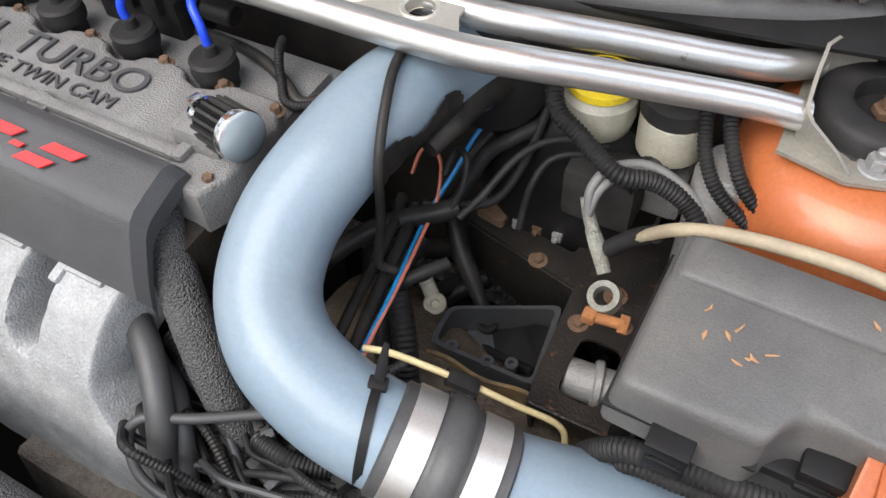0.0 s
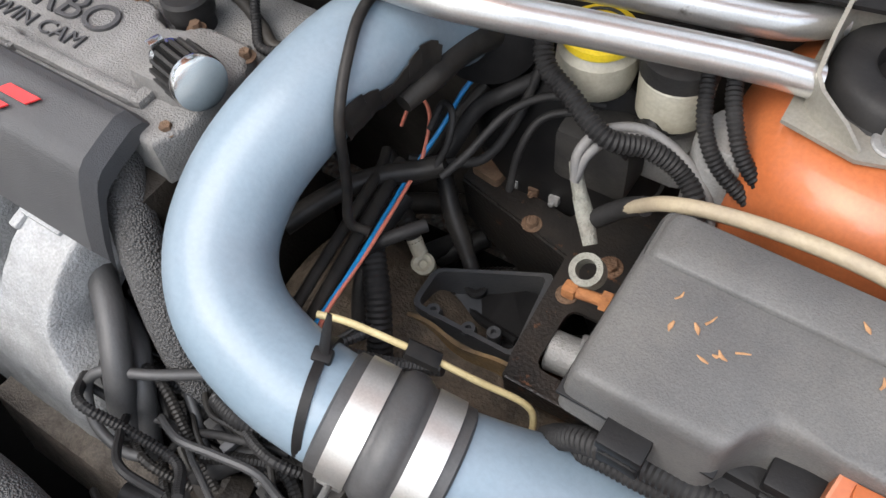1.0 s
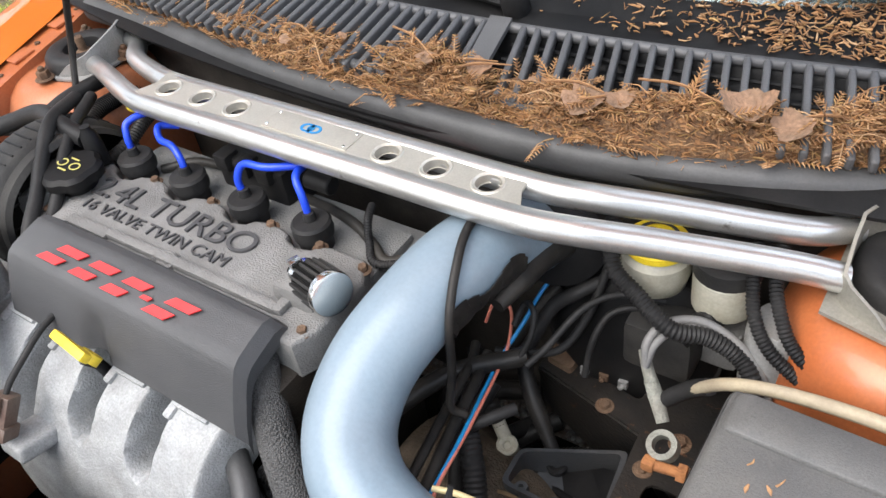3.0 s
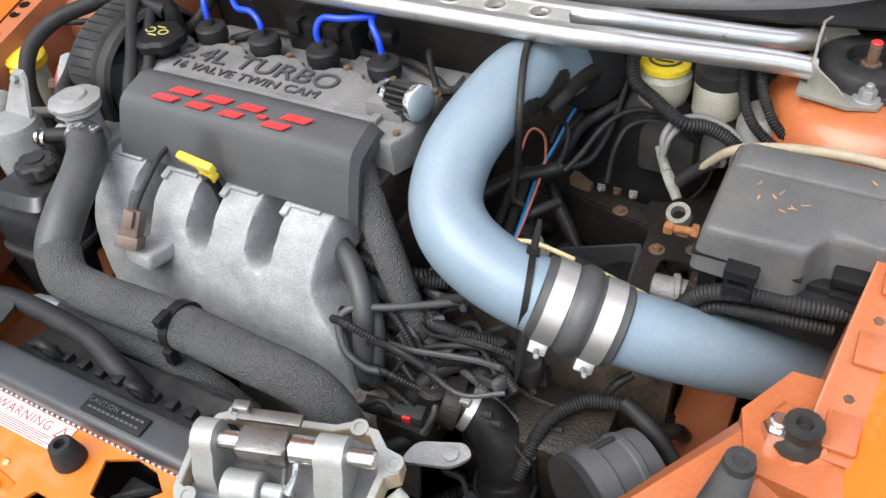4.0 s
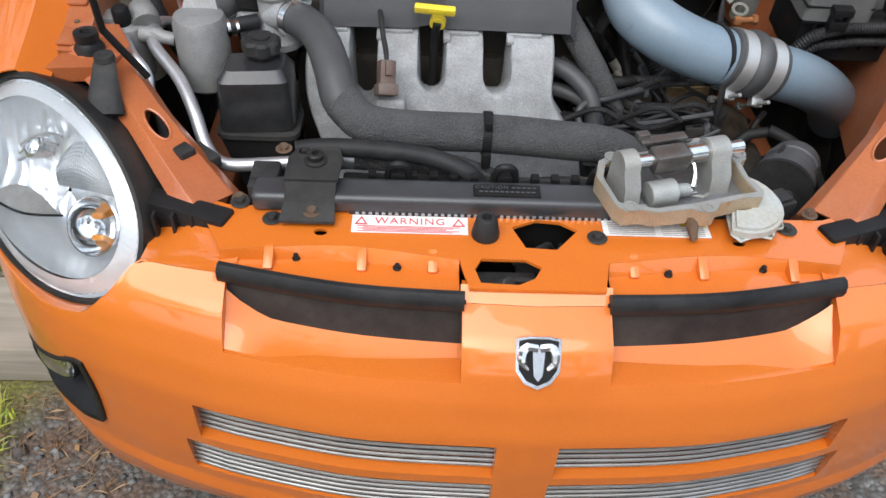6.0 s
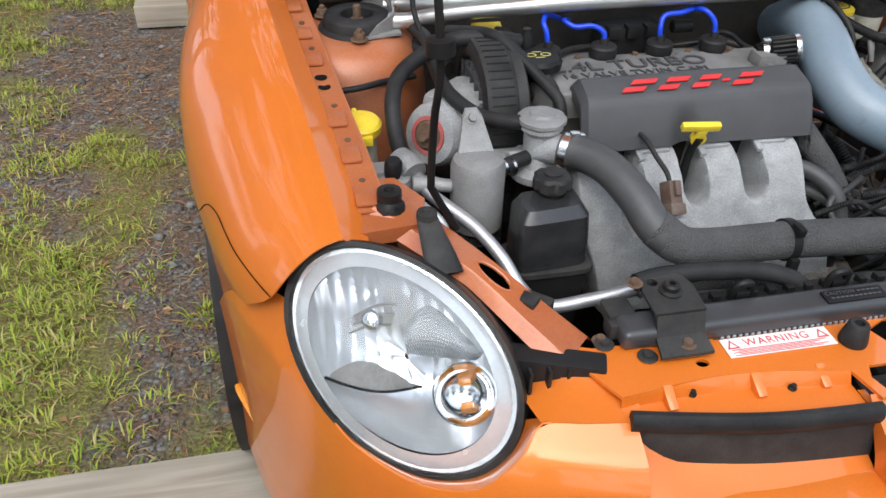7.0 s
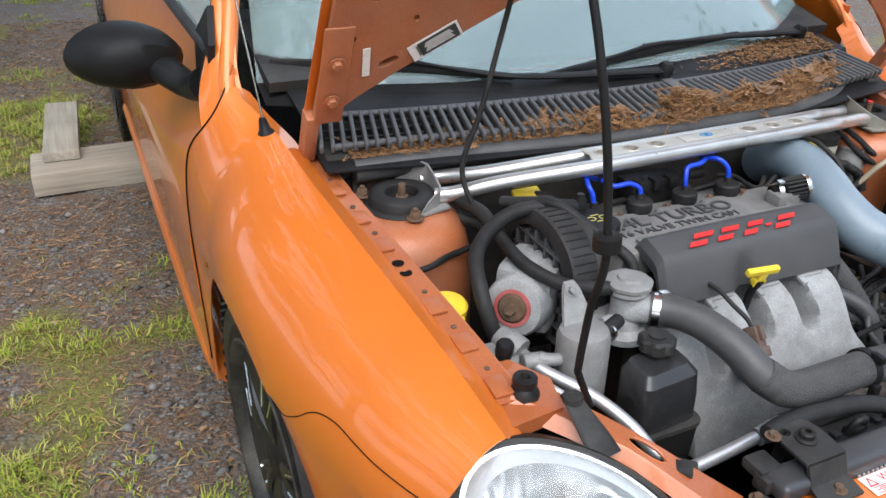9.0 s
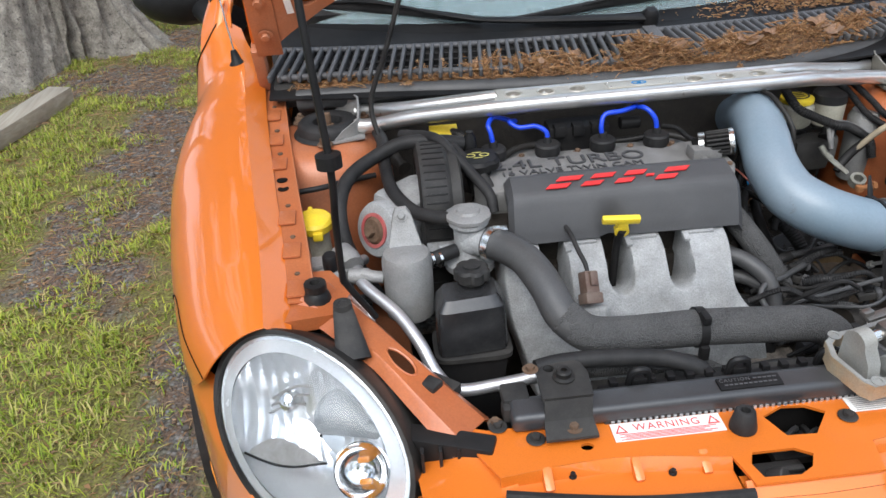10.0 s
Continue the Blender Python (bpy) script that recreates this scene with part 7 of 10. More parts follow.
loop = [(-0.092, -0.030), (-0.086, -0.042), (-0.066, -0.044), (-0.050, -0.052), (-0.008, -0.055), (0.004, -0.064), (0.020, -0.064), (0.030, -0.054), (0.062, -0.052), (0.086, -0.056), (0.094, -0.046), (0.088, -0.020), (0.092, 0.006), (0.104, 0.012), (0.104, 0.028), (0.088, 0.034), (0.076, 0.050), (0.052, 0.056), (0.036, 0.050), (-0.03, 0.050), (-0.06, 0.054), (-0.080, 0.046), (-0.094, 0.020)]
inner = [(-0.086, -0.026), (-0.066, -0.037), (-0.048, -0.045), (0.0, -0.047), (0.03, -0.046), (0.062, -0.045), (0.083, -0.046), (0.081, -0.018), (0.085, 0.008), (0.082, 0.026), (0.070, 0.043), (0.050, 0.048), (0.034, 0.043), (-0.03, 0.043), (-0.06, 0.046), (-0.075, 0.038), (-0.086, 0.018)]
bm = bmesh.new()
prism(bm, [[(x, y, -0.010) for x, y in loop], [(x, y, -0.010) for x, y in inner]], (0, 0, 0.022))
bmesh.ops.recalc_face_normals(bm, faces=bm.faces)
prism(bm, [[(x * 0.92, y * 0.90, -0.014) for x, y in loop]], (0, 0, 0.004))
bmesh.ops.transform(bm, matrix=HM, verts=bm.verts)
part("shell", bm, CAST_TAN, house, "tan stained edge")
bm = bmesh.new()
prism(bm, [[(x * 0.995, y * 0.995, 0.0121) for x, y in loop], [(x * 1.01, y * 1.01, 0.0121) for x, y in inner]], (0, 0, 0.001))
bmesh.ops.transform(bm, matrix=HM, verts=bm.verts)
part("gasket_face", bm, CAST, house)
bm = bmesh.new()
prism(bm, [[(x * 0.99, y * 0.99, -0.008) for x, y in inner]], (0, 0, 0.003))
for a, b in (((-0.03, -0.03), (0.0, -0.01)), ((0.0, -0.01), (0.03, -0.025)), ((0.03, -0.025), (0.06, -0.01)), ((0.0, -0.01), (-0.01, 0.03)), ((0.06, -0.01), (0.06, 0.03)), ((-0.03, -0.03), (-0.06, -0.02))):
    rib = bmesh.new()
    tube(rib, [HM @ V((a[0], a[1], -0.004)), HM @ V((b[0], b[1], -0.004))], 0.0024, 6, 1)
    part("floor_rib", rib, CAST, house)
bmesh.ops.transform(bm, matrix=HM, verts=bm.verts)
part("housing_floor", bm, CAST_IN, house)
for x, w in ((-0.066, 0.020), (0.050, 0.026)):
    bm = bmesh.new()
    prism(bm, [[(x - w / 2, -0.024, -0.006), (x - w / 2, 0.026, -0.006), (x - w / 2, 0.026, 0.032)] + [(x - w / 2, 0.010 + 0.017 * math.cos(t), 0.036 + 0.017 * math.sin(t)) for t in span(0.0, math.pi, 8)] + [(x - w / 2, -0.018, 0.02)]], (w, 0, 0))
    bmesh.ops.transform(bm, matrix=HM, verts=bm.verts)
    part("pedestal", bm, CAST, house, "rounded shaft support")
bm = bmesh.new()
cyl(bm, (-0.060, 0.010, 0.036), (0.088, 0.010, 0.036), 0.0085, 18)
cyl(bm, (0.012, 0.010, 0.036), (0.045, 0.010, 0.036), 0.0125, 20)
bmesh.ops.transform(bm, matrix=HM, verts=bm.verts)
part("shaft", bm, STEEL, house, "bright steel shaft")
bm = bmesh.new()
box(bm, (-0.012, 0.008, 0.036), (0.046, 0.026, 0.026), 0.005)
box(bm, (-0.012, 0.030, 0.048), (0.060, 0.012, 0.005), 0.001)
box(bm, (-0.038, 0.034, 0.054), (0.016, 0.010, 0.008), 0.002)
lathe(bm, (-0.012, -0.0045, 0.034), (0, -1, 0), [(0, 0.0052), (0.0008, 0.0052), (0.0008, 0.0036), (0, 0.0036)], 14)
bmesh.ops.transform(bm, matrix=HM, verts=bm.verts)
part("selector_block", bm, material("dark_machined_steel", (0.23, 0.215, 0.195), (0.16, 0.15, 0.135), 0.35, 0.85, 30, 0.1, 300), house)
bm = bmesh.new()
cyl(bm, (-0.046, -0.020, 0.010), (-0.012, -0.020, 0.010), 0.0155, 22)
cyl(bm, (-0.012, -0.020, 0.010), (0.008, -0.020, 0.008), 0.008, 16)
box(bm, (-0.029, -0.020, -0.004), (0.034, 0.026, 0.02), 0.002)
bmesh.ops.transform(bm, matrix=HM, verts=bm.verts)
part("pin_boss", bm, CAST, house)
bm = bmesh.new()
tube(bm, [(0.018, 0.006, 0.034), (0.018, -0.008, 0.024), (0.012, -0.020, 0.012)], [0.0035, 0.003, 0.0045], 8, 4)
box(bm, (0.010, -0.022, 0.006), (0.014, 0.010, 0.004), 0.001)
box(bm, (-0.002, -0.016, 0.012), (0.022, 0.006, 0.004), 0.001)
bmesh.ops.transform(bm, matrix=HM, verts=bm.verts)
part("lever_finger", bm, STEEL, house)
for x, y in ((-0.076, -0.036), (0.012, -0.058), (0.098, 0.020), (0.058, 0.050), (-0.062, 0.049)):
    bm = bmesh.new()
    lathe(bm, HM @ V((x, y, 0.0132)), HM.to_3x3() @ V((0, 0, 1)), [(0, 0.0085), (0.0012, 0.0085), (0.0014, 0.0050), (-0.0006, 0.0042), (-0.0008, 0)], 18)
    part("bolt_hole", bm, CAST, house)
bm = bmesh.new()
tube(bm, [HM @ V((0.0, -0.052, -0.006)), HM @ V((-0.002, -0.064, -0.016)), HM @ V((-0.002, -0.072, -0.024))], [0.010, 0.006, 0.004], 10, 4)
part("breather_stub", bm, RUST, house)
# pale curved piece beside it
bm = bmesh.new()
arc = [(0.252 + 0.052 * math.cos(t), 0.188 + 0.056 * math.sin(t)) for t in span(radians(-115), radians(75), 14)]
arc2 = [(0.248 + 0.020 * math.cos(t), 0.192 + 0.020 * math.sin(t)) for t in span(radians(75), radians(-115), 10)]
prism(bm, [[(x, y, 0.632) for x, y in arc + arc2]], (0, 0, 0.016))
bmesh.ops.bevel(bm, geom=[e for e in bm.edges if abs(e.verts[0].co.z - e.verts[1].co.z) < 1e-5 and len(e.link_faces) == 2 and any(abs(f.normal.z) < 0.5 for f in e.link_faces)], offset=0.004, segments=2, affect="EDGES")
single("pale_cover", bm, material("translucent_white_plastic", (0.40, 0.42, 0.40), (0.34, 0.35, 0.33), 0.45, 0, 20, 0.1, 200, dust=0.3, dust_col=(0.5, 0.38, 0.2)), "curved pale plastic guard lying beside the housing", "guard")

# ---- left side: fuse box ----
fb = thing("fuse_box", (0.52, 0.62, 0.62), "dusty dark grey fuse box with a stepped lid", "fuse box")
FM = Matrix.Translation((0.526, 0.612, 0.758)) @ Matrix.Rotation(radians(-1), 4, "Z") @ Matrix.Rotation(radians(4), 4, "X")
FBM = material("grey_black_plastic", (0.086, 0.085, 0.083), (0.064, 0.063, 0.062), 0.55, 0, 16, 0.2, 700, dust=0.5, dust_col=(0.145, 0.136, 0.12), vary=0.2)
lid = [(-0.090, -0.066), (0.004, -0.066), (0.012, -0.050), (0.022, -0.038), (0.074, -0.038), (0.092, -0.038), (0.092, 0.067), (-0.090, 0.067)]


def rounded(pts, r=0.008, n=3):
    out = []
    m = len(pts)
    for i in range(m):
        p, a, b = V((*pts[i], 0)), V((*pts[i - 1], 0)), V((*pts[(i + 1) % m], 0))
        d1, d2 = (a - p), (b - p)
        k = min(r, d1.length * 0.4, d2.length * 0.4)
        q0, q1 = p + d1.normalized() * k, p + d2.normalized() * k
        for j in range(n + 1):
            t = j / n
            out.append(((1 - t) ** 2 * q0 + 2 * t * (1 - t) * p + t * t * q1).to_2d())
    return out


def tray_of(bm, pts, z0, z1, grow=0.006, r=0.008):
    """A lid: outline that widens slightly downward, with a rounded shoulder."""
    lv = [(z1, -0.012), (z1 - 0.001, -0.006), (z1 - 0.004, -0.002), (z1 - 0.010, 0.0), (z0, grow)]
    c = V((sum(p[0] for p in pts) / len(pts), sum(p[1] for p in pts) / len(pts)))
    base = rounded(pts, r)
    rings = []
    for z, off in lv:
        ring = []
        for p in base:
            d = (p - c)
            ring.append(bm.verts.new((p.x + off * d.x / max(abs(d.x), abs(d.y)), p.y + off * d.y / max(abs(d.x), abs(d.y)), z)))
        rings.append(ring)
    for a, b in zip(rings, rings[1:]):
        for k in range(len(a)):
            bm.faces.new((a[k], a[(k + 1) % len(a)], b[(k + 1) % len(a)], b[k]))
    edges = [bm.edges.get((rings[0][k], rings[0][(k + 1) % len(base)])) for k in range(len(base))]
    bmesh.ops.triangle_fill(bm, use_beauty=True, edges=edges)


bm = bmesh.new()
tray_of(bm, lid, -0.052, 0.006)
bmesh.ops.transform(bm, matrix=FM, verts=bm.verts)
lidp = part("lid", bm, FBM, fb)
bm = bmesh.new()
tray_of(bm, [(-0.086, 0.024), (0.088, 0.024), (0.088, 0.063), (-0.086, 0.063)], 0.004, 0.0105, 0.002)
bmesh.ops.transform(bm, matrix=FM, verts=bm.verts)
part("lid_step", bm, FBM, lidp)
words("FUSE", 0.016, FM @ Matrix.Translation((-0.050, 0.042, 0.0107)), 0.0002, FBM, "embossed_word", lidp, "", 1.3)
bm = bmesh.new()
box(bm, (0.0, 0.002, -0.085), (0.176, 0.118, 0.085), 0.006)
box(bm, (0.002, 0.002, -0.055), (0.190, 0.138, 0.008), 0.003)
box(bm, (-0.044, -0.002, -0.030), (0.102, 0.1335, 0.0035), 0.001)
bmesh.ops.transform(bm, matrix=FM, verts=bm.verts)
fbase = part("base", bm, BLACK, fb)
for i in range(6):
    bm = bmesh.new()
    box(bm, (-0.07 + 0.028 * i, -0.060, -0.078), (0.004, 0.01, 0.05), 0.001)
    bmesh.ops.transform(bm, matrix=FM, verts=bm.verts)
    part("base_rib", bm, BLACK, fbase)
for dx in (0.045, -0.045):
    bm = bmesh.new()
    box(bm, (dx, -0.046 if dx > 0 else -0.073, -0.030), (0.030, 0.024, 0.012), 0.002)
    box(bm, (dx - 0.011, -0.047 if dx > 0 else -0.075, -0.046), (0.005, 0.016, 0.035), 0.001)
    box(bm, (dx + 0.011, -0.047 if dx > 0 else -0.075, -0.046), (0.005, 0.016, 0.035), 0.001)
    box(bm, (dx, -0.054 if dx > 0 else -0.079, -0.052), (0.026, 0.010, 0.014), 0.002)
    bmesh.ops.transform(bm, matrix=FM, verts=bm.verts)
    part("latch", bm, BLACK, fb)
rng = random.Random(4)
LEAFBIT = material("orange_leaf_bit", (0.40, 0.22, 0.10), (0.26, 0.14, 0.07), 0.8, 0, 200, 0.2, 900)
for i in range(11):
    bm = bmesh.new()
    x, y = rng.uniform(-0.06, 0.08), rng.uniform(-0.030, 0.05)
    zz = 0.0118 if y > 0.028 else 0.0068
    a = rng.uniform(0, 6.28)
    pts = [FM @ V((x + k * 0.004 * math.cos(a + rng.uniform(-0.5, 0.7) * k), y + k * 0.004 * math.sin(a + rng.uniform(-0.5, 0.7) * k), zz + 0.0006 * abs(k))) for k in (-1, 0, 1)]
    tube(bm, pts, [rng.uniform(0.0003, 0.0010), rng.uniform(0.0006, 0.0017), 0.0004], 6, 3, flat=0.5)
    single("leaf_scrap", bm, LEAFBIT, "dry orange leaf scrap lying on the fuse box", "leaf", "scraps on the fuse box")

# ---- battery tray, clamp and cables ----
tray = thing("battery_tray", (0.32, 0.70, 0.45), "empty rusty black battery tray", "battery tray")
bm = bmesh.new()
out = [(0.212, 0.770), (0.345, 0.738), (0.352, 0.622), (0.358, 0.606), (0.43, 0.606), (0.43, 0.84), (0.216, 0.84)]
win = [(0.252, 0.790), (0.330, 0.776), (0.330, 0.815), (0.256, 0.826)]
win2 = [(0.374, 0.624), (0.415, 0.624), (0.415, 0.690), (0.374, 0.690)]
prism(bm, [[(x, y, 0.566) for x, y in out], [(x, y, 0.566) for x, y in rounded(win)], [(x, y, 0.566) for x, y in rounded(win2, 0.012)]], (0, 0, -0.004))
part("top_plate", bm, TRAYMAT, tray, "dusty black plate with rust bleeding through")
bm = bmesh.new()
prism(bm, [[(0.212, 0.768, 0.562), (0.345, 0.736, 0.562), (0.345, 0.742, 0.455), (0.322, 0.746, 0.43), (0.285, 0.755, 0.47), (0.245, 0.764, 0.485), (0.214, 0.772, 0.50)]], (0.001, 0.004, 0))
prism(bm, [[(0.347, 0.738, 0.562), (0.354, 0.606, 0.562), (0.358, 0.606, 0.515), (0.356, 0.66, 0.495), (0.352, 0.738, 0.47)]], (0.004, 0, 0))
box(bm, (0.394, 0.606, 0.554), (0.075, 0.006, 0.024), 0.002)
part("front_wall", bm, TRAYMAT, tray, "black painted wall, flaking to rust")
bm = bmesh.new()
prism(bm, [[(x, y, 0.567) for x, y in rounded([(0.216, 0.778), (0.250, 0.772), (0.254, 0.828), (0.222, 0.834)], 0.006)]], (0, 0, 0.010))
bolt(bm, (0.232, 0.806, 0.577), (0, 0, 1), 0.007)
part("clamp_post", bm, RUST, tray)
for i, x in enumerate((0.262, 0.284, 0.306)):
    bm = bmesh.new()
    cyl(bm, (x, 0.775, 0.572), (x + 0.006, 0.845, 0.590), 0.0032, 8)
    box(bm, (x + 0.001, 0.790, 0.574), (0.011, 0.022, 0.011), 0.002)
    part("rod", bm, ALU_GREY if i != 1 else RUST, tray)
for x, y, r in ((0.300, 0.752, 0.006), (0.385, 0.745, 0.007), (0.405, 0.715, 0.005), (0.365, 0.700, 0.006)):
    bm = bmesh.new()
    bolt(bm, (x, y, 0.566), (0, 0, 1), r, 0.005)
    part("tray_bolt", bm, RUST, tray)
# open black box between the gearbox and the tray
well = thing("bracket_box", (0.30, 0.67, 0.49), "open glossy black bracket box beside the battery tray", "bracket")
ring_ = [(0.240, 0.631), (0.352, 0.632), (0.340, 0.728), (0.238, 0.676)]
bm = bmesh.new()
prism(bm, [[(x, y, 0.500) for x, y in rounded(ring_, 0.010)]], (0, 0, 0.004))
part("box_floor", bm, SLATE, well)
mid_ = V((0.292, 0.667))
bm = bmesh.new()
hole_ = [(mid_.x + (x - mid_.x) * 0.90, mid_.y + (y - mid_.y) * 0.88) for x, y in ring_]
prism(bm, [[(x, y, 0.500) for x, y in rounded(ring_, 0.010)], [(x, y, 0.500) for x, y in rounded(hole_, 0.008)]], (0, 0, 0.044))
part("box_wall", bm, SLATE, well)
for x, y, w in ((0.262, 0.640, 0.010), (0.300, 0.640, 0.008), (0.322, 0.648, 0.008)):
    bm = bmesh.new()
    box(bm, (x, y, 0.520), (w, 0.010, 0.036), 0.002)
    lathe(bm, (x, y - 0.003, 0.538), (0, 0, 1), [(0, 0.007), (0.006, 0.0065), (0.006, 0.003), (0, 0.003)], 14)
    part("box_lug", bm, SLATE, well)
bm = bmesh.new()
grid(bm, lambda u, v: V((0.238 + 0.122 * u, 0.626 - 0.030 * v * v + 0.003 * math.sin(u * 9), 0.536 - 0.078 * v)), span(0, 1, 16), span(0, 1, 8), 0.004)
part("stained_skirt", bm, STAINED, well, "oil-stained brown skirt")
# gearbox and brackets below
gb_ = thing("gearbox", (0.28, 0.58, 0.30), "grimy brown gearbox casing below the tray", "gearbox")
bm = bmesh.new()
lathe(bm, (0.13, 0.60, 0.42), (1, 0.05, 0.02), [(0, 0.13), (0.03, 0.135), (0.10, 0.12), (0.16, 0.10), (0.26, 0.085), (0.30, 0.06), (0.30, 0)], 36)
box(bm, (0.30, 0.60, 0.40), (0.20, 0.15, 0.14), 0.02)
part("casing", bm, material("brown_gearbox_metal", (0.085, 0.066, 0.048), (0.030, 0.024, 0.018), 0.55, 0.1, 44, 0.6, 300, dust=0.45, dust_col=(0.24, 0.185, 0.13), spec=0.3), gb_)
bm = bmesh.new()
prism(bm, [[(0.215, 0.652, 0.452), (0.365, 0.640, 0.462), (0.372, 0.575, 0.470), (0.240, 0.580, 0.452)]], (0, 0.0, 0.015))
part("side_plate", bm, STAINED, gb_)
for q in ((0.218, 0.66, 0.478), (0.269, 0.643, 0.470), (0.36, 0.645, 0.482)):
    bm = bmesh.new()
    lathe(bm, q, (0, -0.3, 1), [(0, 0.011), (0.010, 0.010), (0.010, 0.005), (0.004, 0.005), (0.004, 0)], 14)
    part("lug", bm, ALU_GREY, gb_)
shift = thing("shift_bracket", (0.28, 0.68, 0.45), "black moulded shift cable bracket", "bracket")
bm = bmesh.new()
prism(bm, [[(0.225, 0.655, 0.475), (0.238, 0.705, 0.485), (0.30, 0.715, 0.50), (0.355, 0.712, 0.515), (0.352, 0.655, 0.51), (0.30, 0.645, 0.49)]], (0, 0, 0.012))
bmesh.ops.bevel(bm, geom=bm.edges[:], offset=0.002, segments=1, affect="EDGES")
tube(bm, [(0.236, 0.695, 0.492), (0.28, 0.672, 0.500), (0.34, 0.656, 0.524)], 0.005, 8, 4)
box(bm, (0.245, 0.685, 0.497), (0.022, 0.022, 0.02), 0.004)
part("bracket_body", bm, BLACK, shift)
# flat black disc drawn for the shade inside the bracket's hole
bm = bmesh.new()
lathe(bm, (0.250, 0.668, 0.492), (0, 0, 1), [(0, 0.010), (0.004, 0.010), (0.004, 0.006), (0.002, 0)], 14)
part("bracket_hole", bm, DARK, shift)
for a, b, mt in (((0.215, 0.688, 0.519), (0.178, 0.708, 0.568), WHITE), ((0.271, 0.697, 0.512), (0.222, 0.733, 0.560), BLACK)):
    cb = thing("shift_cable", b, "shift cable with a ball-socket end", "cable")
    bm = bmesh.new()
    lathe(bm, V(a) + V((0, 0, -0.008)), (0.1, -0.3, 1), [(0, 0.012), (0.014, 0.012), (0.016, 0.009), (0.014, 0.005), (0.010, 0.004), (0.010, 0)], 18)
    d = (V(b) - V(a)).normalized()
    tube(bm, [V(a) + d * 0.010, V(a) + d * 0.028], 0.008, 12, 2)
    part("socket", bm, mt, cb)
    bm = bmesh.new()
    tube(bm, [V(a) + d * 0.024, V(a) + d * 0.05, V(b), V(b) + V((-0.03, 0.03, 0.03))], [0.008, 0.0105, 0.0105, 0.009], 14, 6, rib=(0.006, 0.001))
    part("sleeve", bm, RUBBER_CLEAN, cb)
# grey slave cylinder seen through the tray
bm = bmesh.new()
cyl(bm, (0.372, 0.655, 0.545), (0.425, 0.662, 0.542), 0.019, 20)
cyl(bm, (0.398, 0.658, 0.544), (0.406, 0.66, 0.5435), 0.024, 20)
single("slave_cylinder", bm, ALU_GREY, "dull metal cylinder under the fuse box", "cylinder")
# battery clamp
CLAMP = material("corroded_lead", (0.24, 0.23, 0.20), (0.17, 0.165, 0.14), 0.7, 0.4, 60, 0.5, 400, dust=0.4, dust_col=(0.42, 0.46, 0.40))
bc = thing("battery_clamp", (0.39, 0.69, 0.63), "corroded ring-shaped battery clamp with a rusty bolt", "battery clamp")
bm = bmesh.new()
lathe(bm, (0.389, 0.685, 0.640), (-0.1, -0.45, 1), [(0, 0.0145), (0.014, 0.0138), (0.014, 0.0085), (0, 0.0085), (0, 0.0145)], 24)
tube(bm, [(0.380, 0.702, 0.652), (0.366, 0.718, 0.664), (0.356, 0.728, 0.672)], [0.006, 0.0075, 0.0065], 10, 4, flat=0.6)
part("ring", bm, CLAMP, bc)
bm = bmesh.new()
cyl(bm, (0.384, 0.664, 0.640), (0.410, 0.668, 0.640), 0.005, 10)
hexa(bm, (0.408, 0.668, 0.640), (1, 0.1, 0), 0.009, 0.008)
box(bm, (0.383, 0.664, 0.640), (0.012, 0.012, 0.012), 0.003)
part("clamp_bolt", bm, material("orange_rust", (0.36, 0.15, 0.05), (0.24, 0.1, 0.04), 0.85, 0.1, 80, 0.4, 300), bc)
bm = bmesh.new()
tube(bm, [(0.358, 0.726, 0.671), (0.350, 0.734, 0.680), (0.343, 0.742, 0.692)], [0.0062, 0.0058, 0.0054], 10, 4)
part("crimp_lug", bm, CLAMP, bc)
GREYCABLE = material("grey_cable", (0.13, 0.13, 0.13), (0.10, 0.10, 0.10), 0.6, 0, 30, 0.1, 300, dust=0.3)
